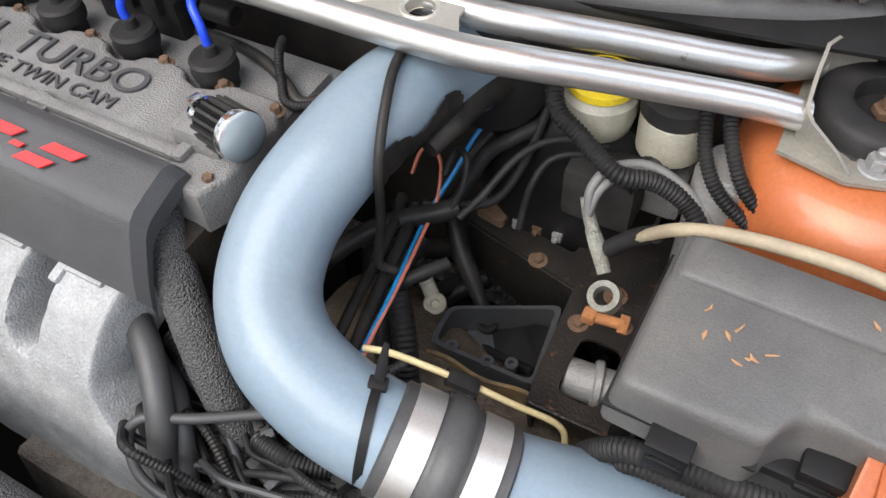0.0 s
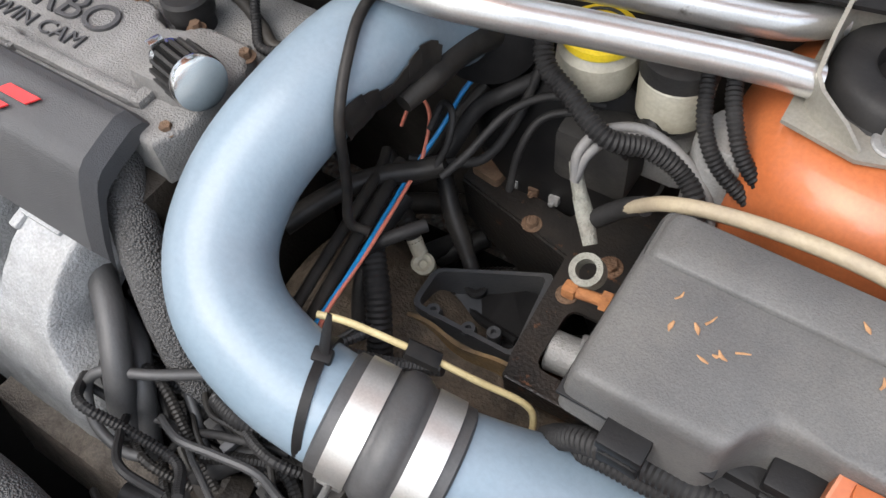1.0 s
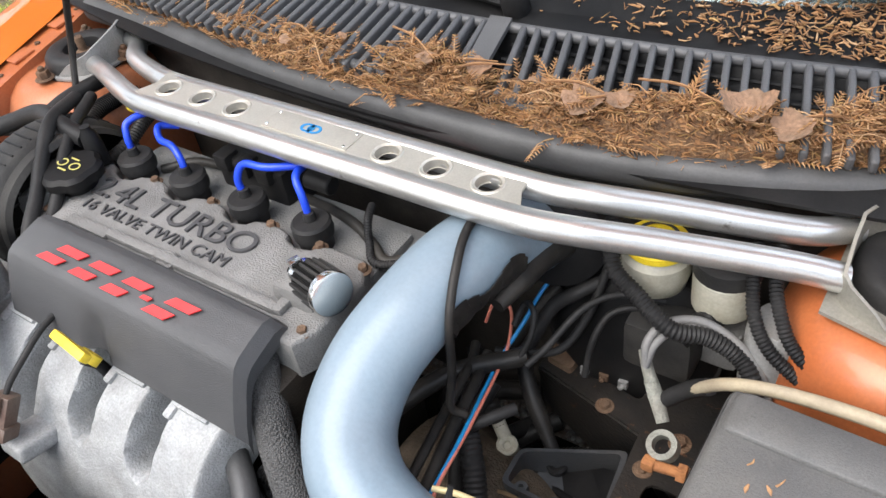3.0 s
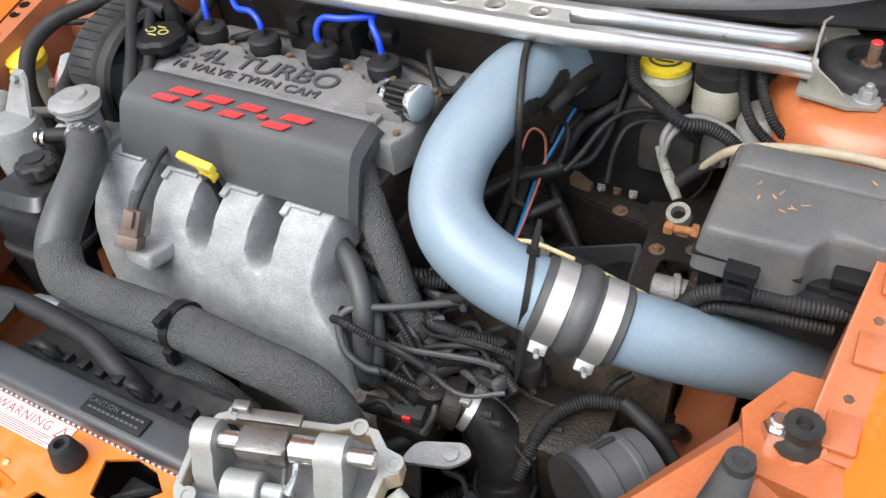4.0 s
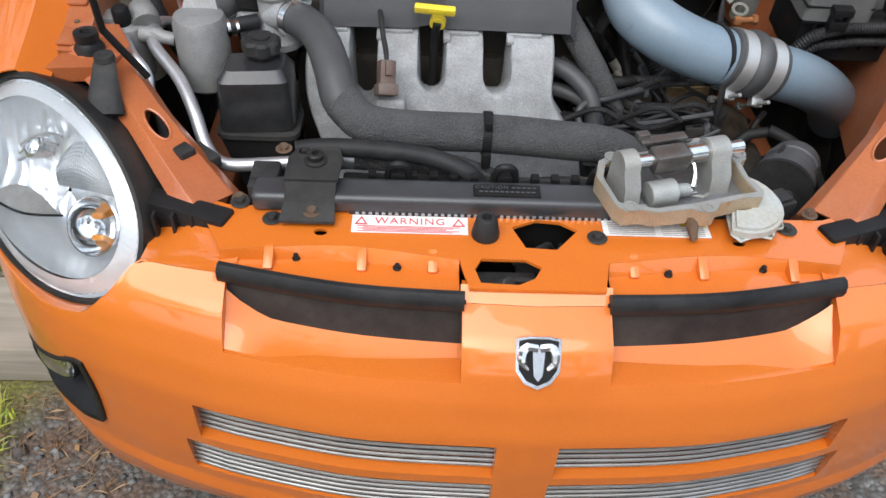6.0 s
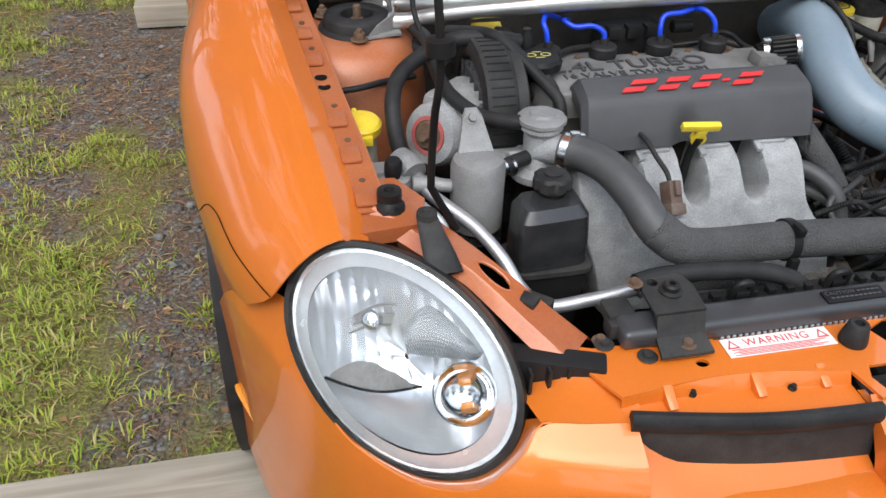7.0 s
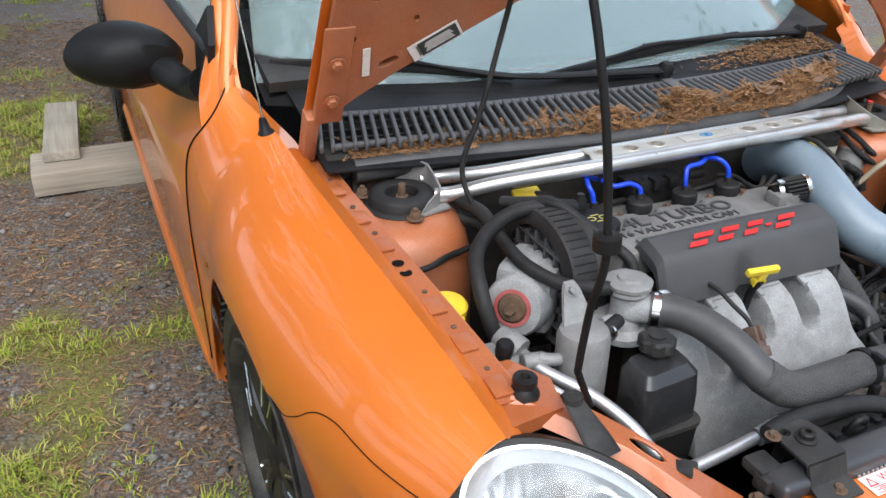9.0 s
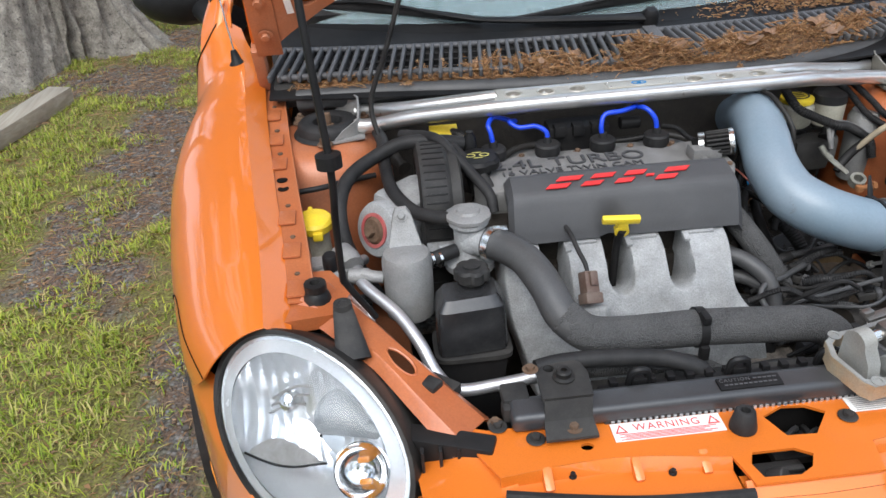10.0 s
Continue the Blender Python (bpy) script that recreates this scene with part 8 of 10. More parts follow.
CABLES = [
    ("battery_cable", [(0.352, 0.724, 0.695), (0.349, 0.733, 0.715), (0.358, 0.752, 0.725), (0.383, 0.768, 0.725), (0.415, 0.768, 0.715), (0.442, 0.761, 0.695), (0.455, 0.752, 0.67)], 0.0041, GREYCABLE, None),
    ("battery_cable", [(0.352, 0.723, 0.693), (0.355, 0.735, 0.712), (0.366, 0.752, 0.72), (0.386, 0.763, 0.72), (0.412, 0.763, 0.71), (0.436, 0.757, 0.69), (0.448, 0.75, 0.665)], 0.0041, GREYCABLE, None),
    ("battery_cable", [(0.366, 0.716, 0.652), (0.378, 0.722, 0.665), (0.395, 0.725, 0.684), (0.412, 0.718, 0.705)], [0.0065, 0.0082, 0.0080, 0.0078], RUBBER, None),
    ("tan_hose", [(0.395, 0.724, 0.684), (0.43, 0.705, 0.734), (0.476, 0.702, 0.752), (0.537, 0.698, 0.762), (0.580, 0.692, 0.764), (0.612, 0.678, 0.764), (0.66, 0.65, 0.752)], [0.0055, 0.0056, 0.0057, 0.0058, 0.0058, 0.006, 0.006], TAN, None),
    ("ribbed_conduit", [(0.285, 0.80, 0.785), (0.299, 0.767, 0.76), (0.327, 0.756, 0.745), (0.365, 0.743, 0.73), (0.393, 0.757, 0.72), (0.421, 0.761, 0.705), (0.440, 0.750, 0.69), (0.446, 0.742, 0.66)], 0.0086, RUBBER, (0.004, 0.0014)),
    ("ribbed_conduit", [(0.30, 0.83, 0.70), (0.312, 0.81, 0.672), (0.325, 0.79, 0.655), (0.36, 0.79, 0.655)], 0.0145, RUBBER_CLEAN, (0.006, 0.002)),
    ("ribbed_conduit", [(0.408, 0.83, 0.775), (0.415, 0.799, 0.765), (0.427, 0.773, 0.745), (0.450, 0.757, 0.725), (0.496, 0.751, 0.70), (0.53, 0.745, 0.68)], 0.0064, RUBBER, (0.0035, 0.0012)),
    ("ribbed_conduit", [(0.428, 0.83, 0.78), (0.434, 0.797, 0.77), (0.447, 0.774, 0.755), (0.466, 0.760, 0.735), (0.507, 0.752, 0.71), (0.54, 0.745, 0.69)], 0.0064, RUBBER, (0.0035, 0.0012)),
    ("ribbed_conduit", [(0.366, 0.772, 0.692), (0.376, 0.781, 0.70), (0.391, 0.803, 0.705), (0.411, 0.823, 0.715)], 0.013, RUBBER, (0.007, 0.002)),
    ("ribbed_conduit", [(0.425, 0.552, 0.630), (0.437, 0.548, 0.657), (0.457, 0.546, 0.679), (0.496, 0.545, 0.692), (0.538, 0.545, 0.695), (0.60, 0.56, 0.69)], 0.0095, RUBBER, (0.004, 0.001)),
    ("ribbed_conduit", [(0.445, 0.548, 0.64), (0.462, 0.545, 0.660), (0.493, 0.543, 0.668), (0.528, 0.543, 0.673), (0.57, 0.55, 0.67)], 0.007, RUBBER, (0.004, 0.001)),
    ("black_wire", [(0.190, 0.72, 0.63), (0.208, 0.728, 0.63), (0.252, 0.743, 0.64), (0.270, 0.773, 0.67), (0.277, 0.80, 0.71), (0.279, 0.82, 0.74)], 0.0045, RUBBER, None),
    ("black_wire", [(0.186, 0.697, 0.62), (0.214, 0.728, 0.625), (0.233, 0.768, 0.67), (0.255, 0.781, 0.69), (0.275, 0.80, 0.70)], 0.0075, RUBBER, None),
    ("black_wire", [(0.165, 0.70, 0.60), (0.192, 0.735, 0.612), (0.212, 0.772, 0.65), (0.225, 0.80, 0.67)], 0.0065, RUBBER_CLEAN, None),
    ("black_wire", [(0.140, 0.60, 0.635), (0.154, 0.632, 0.64), (0.167, 0.660, 0.64), (0.186, 0.685, 0.64), (0.212, 0.707, 0.64), (0.23, 0.72, 0.645)], 0.010, RUBBER_CLEAN, None),
    ("black_rod", [(0.228, 0.490, 0.668), (0.221, 0.512, 0.665), (0.206, 0.574, 0.655), (0.184, 0.681, 0.645), (0.172, 0.712, 0.64)], 0.0050, RUBBER_CLEAN, None),
    ("black_rod", [(0.243, 0.495, 0.662), (0.236, 0.518, 0.660), (0.216, 0.593, 0.650), (0.199, 0.666, 0.640), (0.188, 0.71, 0.635)], 0.0062, RUBBER_CLEAN, None),
    ("blue_wire", [(0.262, 0.500, 0.686), (0.247, 0.520, 0.675), (0.229, 0.594, 0.655), (0.204, 0.700, 0.635), (0.212, 0.743, 0.66), (0.222, 0.771, 0.69), (0.23, 0.80, 0.70)], 0.0022, CYAN, None),
    ("salmon_wire", [(0.258, 0.512, 0.680), (0.244, 0.539, 0.670), (0.227, 0.613, 0.650), (0.209, 0.699, 0.638), (0.205, 0.724, 0.645), (0.192, 0.754, 0.655), (0.174, 0.769, 0.655), (0.164, 0.764, 0.65), (0.160, 0.75, 0.63)], 0.0018, SALMON, None),
    ("yellow_lead", [(0.252, 0.525, 0.694), (0.275, 0.533, 0.690), (0.32, 0.548, 0.665), (0.36, 0.560, 0.64), (0.395, 0.572, 0.615), (0.405, 0.568, 0.598), (0.406, 0.553, 0.583), (0.41, 0.545, 0.578)], 0.0028, CREAM, None),
    ("wiring_conduit", [(0.21, 0.63, 0.62), (0.235, 0.60, 0.60), (0.25, 0.575, 0.57), (0.255, 0.56, 0.53)], 0.012, RUBBER, (0.005, 0.0012)),
    ("black_hose", [(0.050, 0.548, 0.735), (0.066, 0.527, 0.716), (0.094, 0.502, 0.680), (0.122, 0.480, 0.642), (0.148, 0.462, 0.600), (0.16, 0.455, 0.56)], [0.016, 0.018, 0.019, 0.019, 0.017, 0.016], WEAVE, None),
    ("black_hose", [(0.02, 0.44, 0.585), (0.065, 0.432, 0.59), (0.095, 0.42, 0.575), (0.11, 0.405, 0.54), (0.115, 0.40, 0.49)], 0.0125, RUBBER, None),
    ("black_hose", [(0.06, 0.50, 0.60), (0.10, 0.48, 0.605), (0.14, 0.47, 0.60), (0.17, 0.475, 0.585)], 0.013, WEAVE, None),
    ("ribbed_conduit", [(0.06, 0.46, 0.575), (0.10, 0.45, 0.578), (0.14, 0.455, 0.575), (0.17, 0.47, 0.57)], 0.009, RUBBER, (0.004, 0.001)),
    ("black_hose", [(0.14, 0.36, 0.548), (0.16, 0.365, 0.545), (0.18, 0.37, 0.548)], 0.010, RUBBER, None),
    ("black_hose", [(0.24, 0.45, 0.58), (0.21, 0.425, 0.572), (0.19, 0.40, 0.555), (0.182, 0.385, 0.53)], 0.011, RUBBER, None),
    ("black_hose", [(0.26, 0.46, 0.565), (0.235, 0.43, 0.56), (0.21, 0.40, 0.54), (0.20, 0.37, 0.515), (0.17, 0.34, 0.50)], 0.009, RUBBER, None),
    ("ribbed_conduit", [(0.18, 0.455, 0.60), (0.21, 0.45, 0.605), (0.235, 0.455, 0.60), (0.26, 0.47, 0.59)], 0.0085, RUBBER, (0.0035, 0.001)),
    ("ribbed_conduit", [(0.23, 0.46, 0.58), (0.235, 0.44, 0.55), (0.24, 0.43, 0.51), (0.25, 0.43, 0.46)], 0.0085, RUBBER, (0.0035, 0.001)),
    ("ribbed_conduit", [(0.32, 0.37, 0.50), (0.33, 0.42, 0.54), (0.36, 0.455, 0.555), (0.40, 0.47, 0.555)], 0.0085, RUBBER, (0.0035, 0.001)),
    ("black_hose", [(0.40, 0.47, 0.56), (0.44, 0.455, 0.545), (0.47, 0.44, 0.52), (0.49, 0.42, 0.49)], 0.009, RUBBER, None),
    ("black_wire", [(0.40, 0.50, 0.57), (0.385, 0.485, 0.56), (0.375, 0.475, 0.53), (0.37, 0.47, 0.49)], 0.005, RUBBER_CLEAN, None),
    ("black_hose", [(-0.285, 0.251, 0.655), (-0.25, 0.257, 0.656), (-0.19, 0.257, 0.655), (-0.123, 0.252, 0.650), (-0.078, 0.240, 0.640), (-0.055, 0.238, 0.615), (-0.05, 0.24, 0.58)], 0.0118, RUBBER, None),
    ("black_hose", [(-0.15, 0.268, 0.60), (-0.06, 0.262, 0.60), (0.06, 0.27, 0.605), (0.12, 0.262, 0.59)], 0.0055, RUBBER, None),
    ("black_wire", [(-0.255, 0.70, 0.745), (-0.20, 0.73, 0.75), (-0.05, 0.735, 0.742), (0.03, 0.715, 0.755), (0.07, 0.70, 0.75), (0.095, 0.69, 0.745), (0.13, 0.715, 0.75)], 0.0055, RUBBER_CLEAN, None),
    ("black_wire", [(0.04, 0.74, 0.76), (0.055, 0.715, 0.765), (0.07, 0.695, 0.755), (0.09, 0.68, 0.748), (0.14, 0.70, 0.757)], 0.0045, RUBBER, (0.003, 0.0008)),
    ("black_wire", [(0.34, 0.80, 0.70), (0.30, 0.785, 0.705), (0.272, 0.76, 0.695), (0.252, 0.72, 0.668), (0.24, 0.70, 0.655)], 0.0038, RUBBER, None),
    ("black_wire", [(0.35, 0.795, 0.68), (0.32, 0.79, 0.69), (0.295, 0.775, 0.685), (0.285, 0.755, 0.66), (0.283, 0.74, 0.62)], 0.0036, RUBBER, None),
    ("black_wire", [(0.225, 0.71, 0.645), (0.232, 0.725, 0.67), (0.228, 0.74, 0.69), (0.215, 0.745, 0.69), (0.21, 0.73, 0.67)], 0.0032, RUBBER, None),
    ("black_hose", [(0.205, 0.69, 0.62), (0.20, 0.65, 0.60), (0.205, 0.61, 0.57), (0.22, 0.58, 0.53)], 0.009, RUBBER, None),
    ("black_hose", [(0.06, 0.47, 0.62), (0.095, 0.455, 0.615), (0.12, 0.43, 0.60), (0.128, 0.41, 0.565), (0.125, 0.40, 0.53)], 0.0105, HOSEGREY, None),
    ("black_hose", [(0.07, 0.51, 0.64), (0.11, 0.49, 0.62), (0.135, 0.465, 0.585), (0.15, 0.45, 0.545)], 0.012, WEAVE, None),
    ("black_wire", [(0.14, 0.455, 0.60), (0.17, 0.435, 0.585), (0.20, 0.41, 0.565), (0.215, 0.385, 0.545), (0.21, 0.36, 0.53)], 0.0042, HOSEGREY, None),
    ("black_wire", [(0.26, 0.45, 0.60), (0.225, 0.44, 0.60), (0.19, 0.43, 0.592), (0.165, 0.42, 0.575), (0.15, 0.40, 0.55)], 0.0036, RUBBER, None),
    ("black_wire", [(0.29, 0.445, 0.56), (0.272, 0.43, 0.53), (0.262, 0.42, 0.50), (0.262, 0.42, 0.46)], 0.0042, RUBBER, None),
    ("black_hose", [(0.05, 0.48, 0.655), (0.082, 0.458, 0.650), (0.108, 0.430, 0.630), (0.116, 0.408, 0.59), (0.118, 0.398, 0.54)], 0.0125, HOSEGREY, None),
    ("metal_pipe", [(0.225, 0.505, 0.61), (0.18, 0.470, 0.618), (0.135, 0.438, 0.625), (0.100, 0.420, 0.627), (0.090, 0.405, 0.615), (0.104, 0.388, 0.592), (0.130, 0.384, 0.578), (0.150, 0.390, 0.574)], 0.0046, HOSEGREY, None),
    ("ribbed_conduit", [(0.09, 0.50, 0.60), (0.13, 0.495, 0.615), (0.17, 0.51, 0.61), (0.205, 0.535, 0.60)], 0.0085, RUBBER, (0.004, 0.0012)),
    ("ribbed_conduit", [(0.07, 0.49, 0.63), (0.105, 0.485, 0.628), (0.135, 0.498, 0.62), (0.16, 0.52, 0.60)], 0.010, RUBBER_CLEAN, (0.005, 0.0014)),
    ("red_wire", [(0.02, 0.80, 0.795), (0.05, 0.80, 0.800), (0.09, 0.805, 0.800), (0.12, 0.81, 0.79)], 0.0032, RED, None),
    ("black_wire", [(0.20, 0.60, 0.61), (0.215, 0.62, 0.63), (0.235, 0.64, 0.64), (0.25, 0.66, 0.64)], 0.006, RUBBER, None),
]
LABELS = {"battery_cable": "grey battery cable curling from the clamp", "tan_hose": "weathered tan hose running behind the fuse box", "ribbed_conduit": "ribbed black conduit crossing the engine bay",
          "black_wire": "thin black wire strung across the bay", "black_rod": "straight black covered cable under the pipe", "blue_wire": "light blue wire along the black cables",
          "red_wire": "short red wire behind the strut brace", "salmon_wire": "salmon pink wire beside the blue one", "yellow_lead": "cream lead bent across the gearbox", "wiring_conduit": "ribbed wiring conduit near the gearbox",
          "black_hose": "dusty black hose among the engine parts", "metal_pipe": "thin dark pipe bent into a hook"}
for nm, pts, r, mt, rib in CABLES:
    bm = bmesh.new()
    tube(bm, pts, r, 12, 8, rib=rib)
    single(nm, bm, mt, LABELS[nm], "hose" if "hose" in nm else "cable")
# black tape on the cream lead and a cable tie
bm = bmesh.new()
tube(bm, [(0.312, 0.545, 0.669), (0.335, 0.552, 0.656)], 0.0085, 8, 3, flat=0.5)
single("tape_patch", bm, RUBBER_CLEAN, "black tape holding the cream lead", "tape")
# brake fluid reservoirs
mc_ = thing("brake_reservoir", (0.322, 0.815, 0.70), "translucent brake fluid reservoir with a yellow cap", "reservoir")
bm = bmesh.new()
lathe(bm, (0.322, 0.815, 0.706), (0, 0, 1), [(0, 0.024), (0.006, 0.030), (0.024, 0.034), (0.040, 0.033), (0.046, 0.027), (0.049, 0.026)], 24)
part("bowl", bm, WHITE, mc_)
bm = bmesh.new()
lathe(bm, (0.322, 0.815, 0.753), (0, 0, 1), [(0, 0.029), (0.002, 0.0305), (0.008, 0.030), (0.011, 0.024), (0.0115, 0)], 28)
part("yellow_cap", bm, YELLOW, mc_)
bm = bmesh.new()
lathe(bm, (0.322, 0.815, 0.7652), (0, 0, 1), [(0, 0.021), (0.0008, 0.021), (0.0008, 0.018), (0, 0.018)], 24)
for i in range(3):
    box(bm, (0.322, 0.807 + 0.008 * i, 0.7656), (0.022, 0.0028, 0.0006), 0)
tagged(part("cap_print", bm, INK_DARK, mc_), kind="stuff")
mc2 = thing("clutch_reservoir", (0.388, 0.815, 0.69), "pale fluid reservoir with a dark cap", "reservoir")
bm = bmesh.new()
lathe(bm, (0.388, 0.818, 0.700), (0, 0, 1), [(0, 0.022), (0.006, 0.029), (0.045, 0.030), (0.05, 0.026)], 22)
part("bowl", bm, WHITE, mc2)
bm = bmesh.new()
lathe(bm, (0.388, 0.818, 0.748), (0, 0, 1), [(0, 0.031), (0.016, 0.031), (0.020, 0.025), (0.021, 0)], 24)
part("dark_cap", bm, BLACK_DUST, mc2)
servo = thing("brake_servo", (0.31, 0.83, 0.55), "dusty black brake servo against the bulkhead", "brake servo")
bm = bmesh.new()
lathe(bm, (0.30, 0.84, 0.62), (0.1, -1, 0.1), [(0, 0.09), (0.03, 0.092), (0.05, 0.07), (0.055, 0.02), (0.055, 0)], 28)
part("servo_drum", bm, BLACK, servo)
bm = bmesh.new()
lathe(bm, V((0.30, 0.84, 0.62)) + V((0.1, -1, 0.1)).normalized() * 0.024, (0.1, -1, 0.1), [(0, 0.0922), (0, 0.0955), (0.006, 0.0955), (0.006, 0.0922)], 36)
part("crimped_rim", bm, BLACK_DUST, servo)
bm = bmesh.new()
box(bm, (0.35, 0.83, 0.655), (0.13, 0.06, 0.05), 0.01)
part("master_cylinder", bm, ALU_GREY, servo, "dull grey master cylinder")
bm = bmesh.new()
bolt(bm, (0.322, 0.800, 0.662), (0, -1, 0), 0.007, 0.008)
part("port_plug", bm, ALU_PIPE, servo)
bm = bmesh.new()
box(bm, (0.345, 0.79, 0.66), (0.07, 0.05, 0.06), 0.01)
single("abs_block", bm, BLACK_DUST, "dusty grey hydraulic block", "hydraulic block")
bm = bmesh.new()
lathe(bm, (0.448, 0.79, 0.60), (0, 0, 1), [(0, 0.03), (0.12, 0.03), (0.135, 0.024), (0.135, 0)], 20)
single("grey_canister", bm, ALU_GREY, "pale grey canister beside the strut tower", "canister")
bm = bmesh.new()
lathe(bm, (0.222, 0.815, 0.735), (0.4, -1, 0.3), [(0, 0.05), (0.016, 0.052), (0.03, 0.048), (0.036, 0.03), (0.036, 0)], 28)
single("actuator", bm, BLACK, "round black actuator behind the pipe", "actuator")
# round horn-shaped intake, rubber elbow, connectors near the gearbox
bm = bmesh.new()
hw = V((-0.55, -0.83, 0.06)).normalized()
lathe(bm, V((0.440, 0.432, 0.528)), hw, [(0, 0.0), (0.0, 0.030), (0.004, 0.038), (0.022, 0.040), (0.024, 0.042), (0.030, 0.042), (0.032, 0.040), (0.056, 0.041), (0.058, 0.044), (0.088, 0.044), (0.089, 0.040), (0.03, 0.036), (0.03, 0)], 36)
duct_thing = thing("air_duct", (0.44, 0.43, 0.48), "dusty black round duct behind the support brace", "duct")
part("duct_body", bm, FADED, duct_thing)
bm = bmesh.new()
lathe(bm, V((0.440, 0.432, 0.528)) + hw * 0.084, hw, [(0, 0.0442), (0, 0.0468), (0.008, 0.0468), (0.008, 0.0442)], 36)
part("rim_band", bm, BLACK_DUST, duct_thing)
for k in range(4):
    t = 0.5 + k * math.pi / 2
    side = V((0, 0, 1)).cross(hw).normalized() * math.cos(t) + V((0, 0, 1)) * math.sin(t)
    bm = bmesh.new()
    box(bm, V((0.440, 0.432, 0.528)) + hw * 0.045 + side * 0.0425, (0.006, 0.030, 0.004), 0.001, frame_of((0, 0, 0), side.cross(hw), hw).to_3x3().to_4x4())
    part("clip_rib", bm, BLACK_DUST, duct_thing)
bm = bmesh.new()
tube(bm, [(0.236, 0.400, 0.552), (0.262, 0.404, 0.540), (0.286, 0.396, 0.512), (0.298, 0.384, 0.475), (0.300, 0.378, 0.462), (0.303, 0.372, 0.43)], [0.022, 0.026, 0.029, 0.030, 0.034, 0.033], 24, 6)
elbow = thing("rubber_elbow", (0.28, 0.39, 0.43), "smooth black rubber elbow clamped to the outlet", "hose")
part("elbow_hose", bm, RUBBER_CLEAN, elbow)
bm = bmesh.new()
lathe(bm, (0.244, 0.402, 0.549), (0.9, 0.1, -0.42), [(0, 0.0242), (0, 0.0262), (0.010, 0.0268), (0.010, 0.0245)], 28)
box(bm, (0.252, 0.392, 0.574), (0.012, 0.010, 0.008), 0.002)
part("band_clamp", bm, BAND, elbow)
bm = bmesh.new()
lathe(bm, (0.300, 0.379, 0.466), (0.03, -0.06, -1), [(0, 0.0335), (0.002, 0.0365), (0.010, 0.0365), (0.012, 0.0335)], 28)
part("end_bead", bm, RUBBER, elbow)
bm = bmesh.new()
lathe(bm, (0.220, 0.395, 0.556), (0.9, 0.25, -0.3), [(0, 0.026), (0.012, 0.030), (0.02, 0.030), (0.02, 0.027)], 20)
lathe(bm, (0.205, 0.405, 0.53), (0, 0, 1), [(0, 0.020), (0.03, 0.020), (0.035, 0.015), (0.035, 0.008), (0.03, 0.006), (0.03, 0)], 16)
box(bm, (0.185, 0.385, 0.51), (0.07, 0.06, 0.05), 0.01)
single("thermostat_housing", bm, GRIME, "grimy coolant outlet with a dull plug", "housing")
rng = random.Random(11)
for i, (x, y, z) in enumerate(((0.268, 0.452, 0.585), (0.285, 0.458, 0.575), (0.300, 0.462, 0.565), (0.252, 0.462, 0.592), (0.205, 0.352, 0.575), (0.302, 0.345, 0.455), (0.285, 0.335, 0.47))):
    cn = thing("plug_connector", (x, y, z), "black plug connector with a short lead", "connector", "loose connectors")
    bm = bmesh.new()
    mm = Matrix.Translation((x, y, z)) @ Matrix.Rotation(rng.uniform(-0.6, 0.6), 4, "Z") @ Matrix.Rotation(rng.uniform(-0.4, 0.1), 4, "Y")
    box(bm, (0, 0, 0), (0.034, 0.014, 0.013), 0.002)
    box(bm, (0.012, 0, 0.001), (0.012, 0.018, 0.017), 0.002)
    bmesh.ops.transform(bm, matrix=mm, verts=bm.verts)
    part("plug_body", bm, BLACK_DUST, cn)
    if i in (4, 5):
        bm = bmesh.new()
        box(bm, (0.0, -0.008, 0.002), (0.010, 0.003, 0.009), 0.001)
        bmesh.ops.transform(bm, matrix=mm, verts=bm.verts)
        part("lock_tab", bm, RED, cn)
    bm = bmesh.new()
    tube(bm, [mm @ V((-0.016, 0, 0)), mm @ V((-0.035, 0.006, 0.004)), mm @ V((-0.06, 0.0, -0.008)), mm @ V((-0.09, 0.01, -0.03))], 0.0035, 8, 5)
    part("plug_lead", bm, RUBBER, cn)
# upright round-topped sensor and gearbox cover plate
bm = bmesh.new()
box(bm, (0.315, 0.44, 0.435), (0.16, 0.09, 0.19), 0.012)
fcase = part("front_casing", bm, material("brown_grime", (0.026, 0.020, 0.015), (0.012, 0.010, 0.008), 0.5, 0.2, 36, 0.5, 300, dust=0.3, dust_col=(0.085, 0.064, 0.042), spec=0.35), gb_, "oily brown ribbed casing")
for i in range(4):
    bm = bmesh.new()
    box(bm, (0.26 + 0.035 * i, 0.392, 0.44), (0.006, 0.01, 0.16), 0.002)
    part("casing_rib", bm, GRIME, fcase)
bm = bmesh.new()
lathe(bm, (0.300, 0.452, 0.575), (0.1, -0.2, 1), [(0, 0.016), (0.03, 0.016), (0.034, 0.013), (0.034, 0.006), (0.03, 0)], 16)
single("round_sensor", bm, RUBBER_CLEAN, "small round black sensor cap", "sensor")
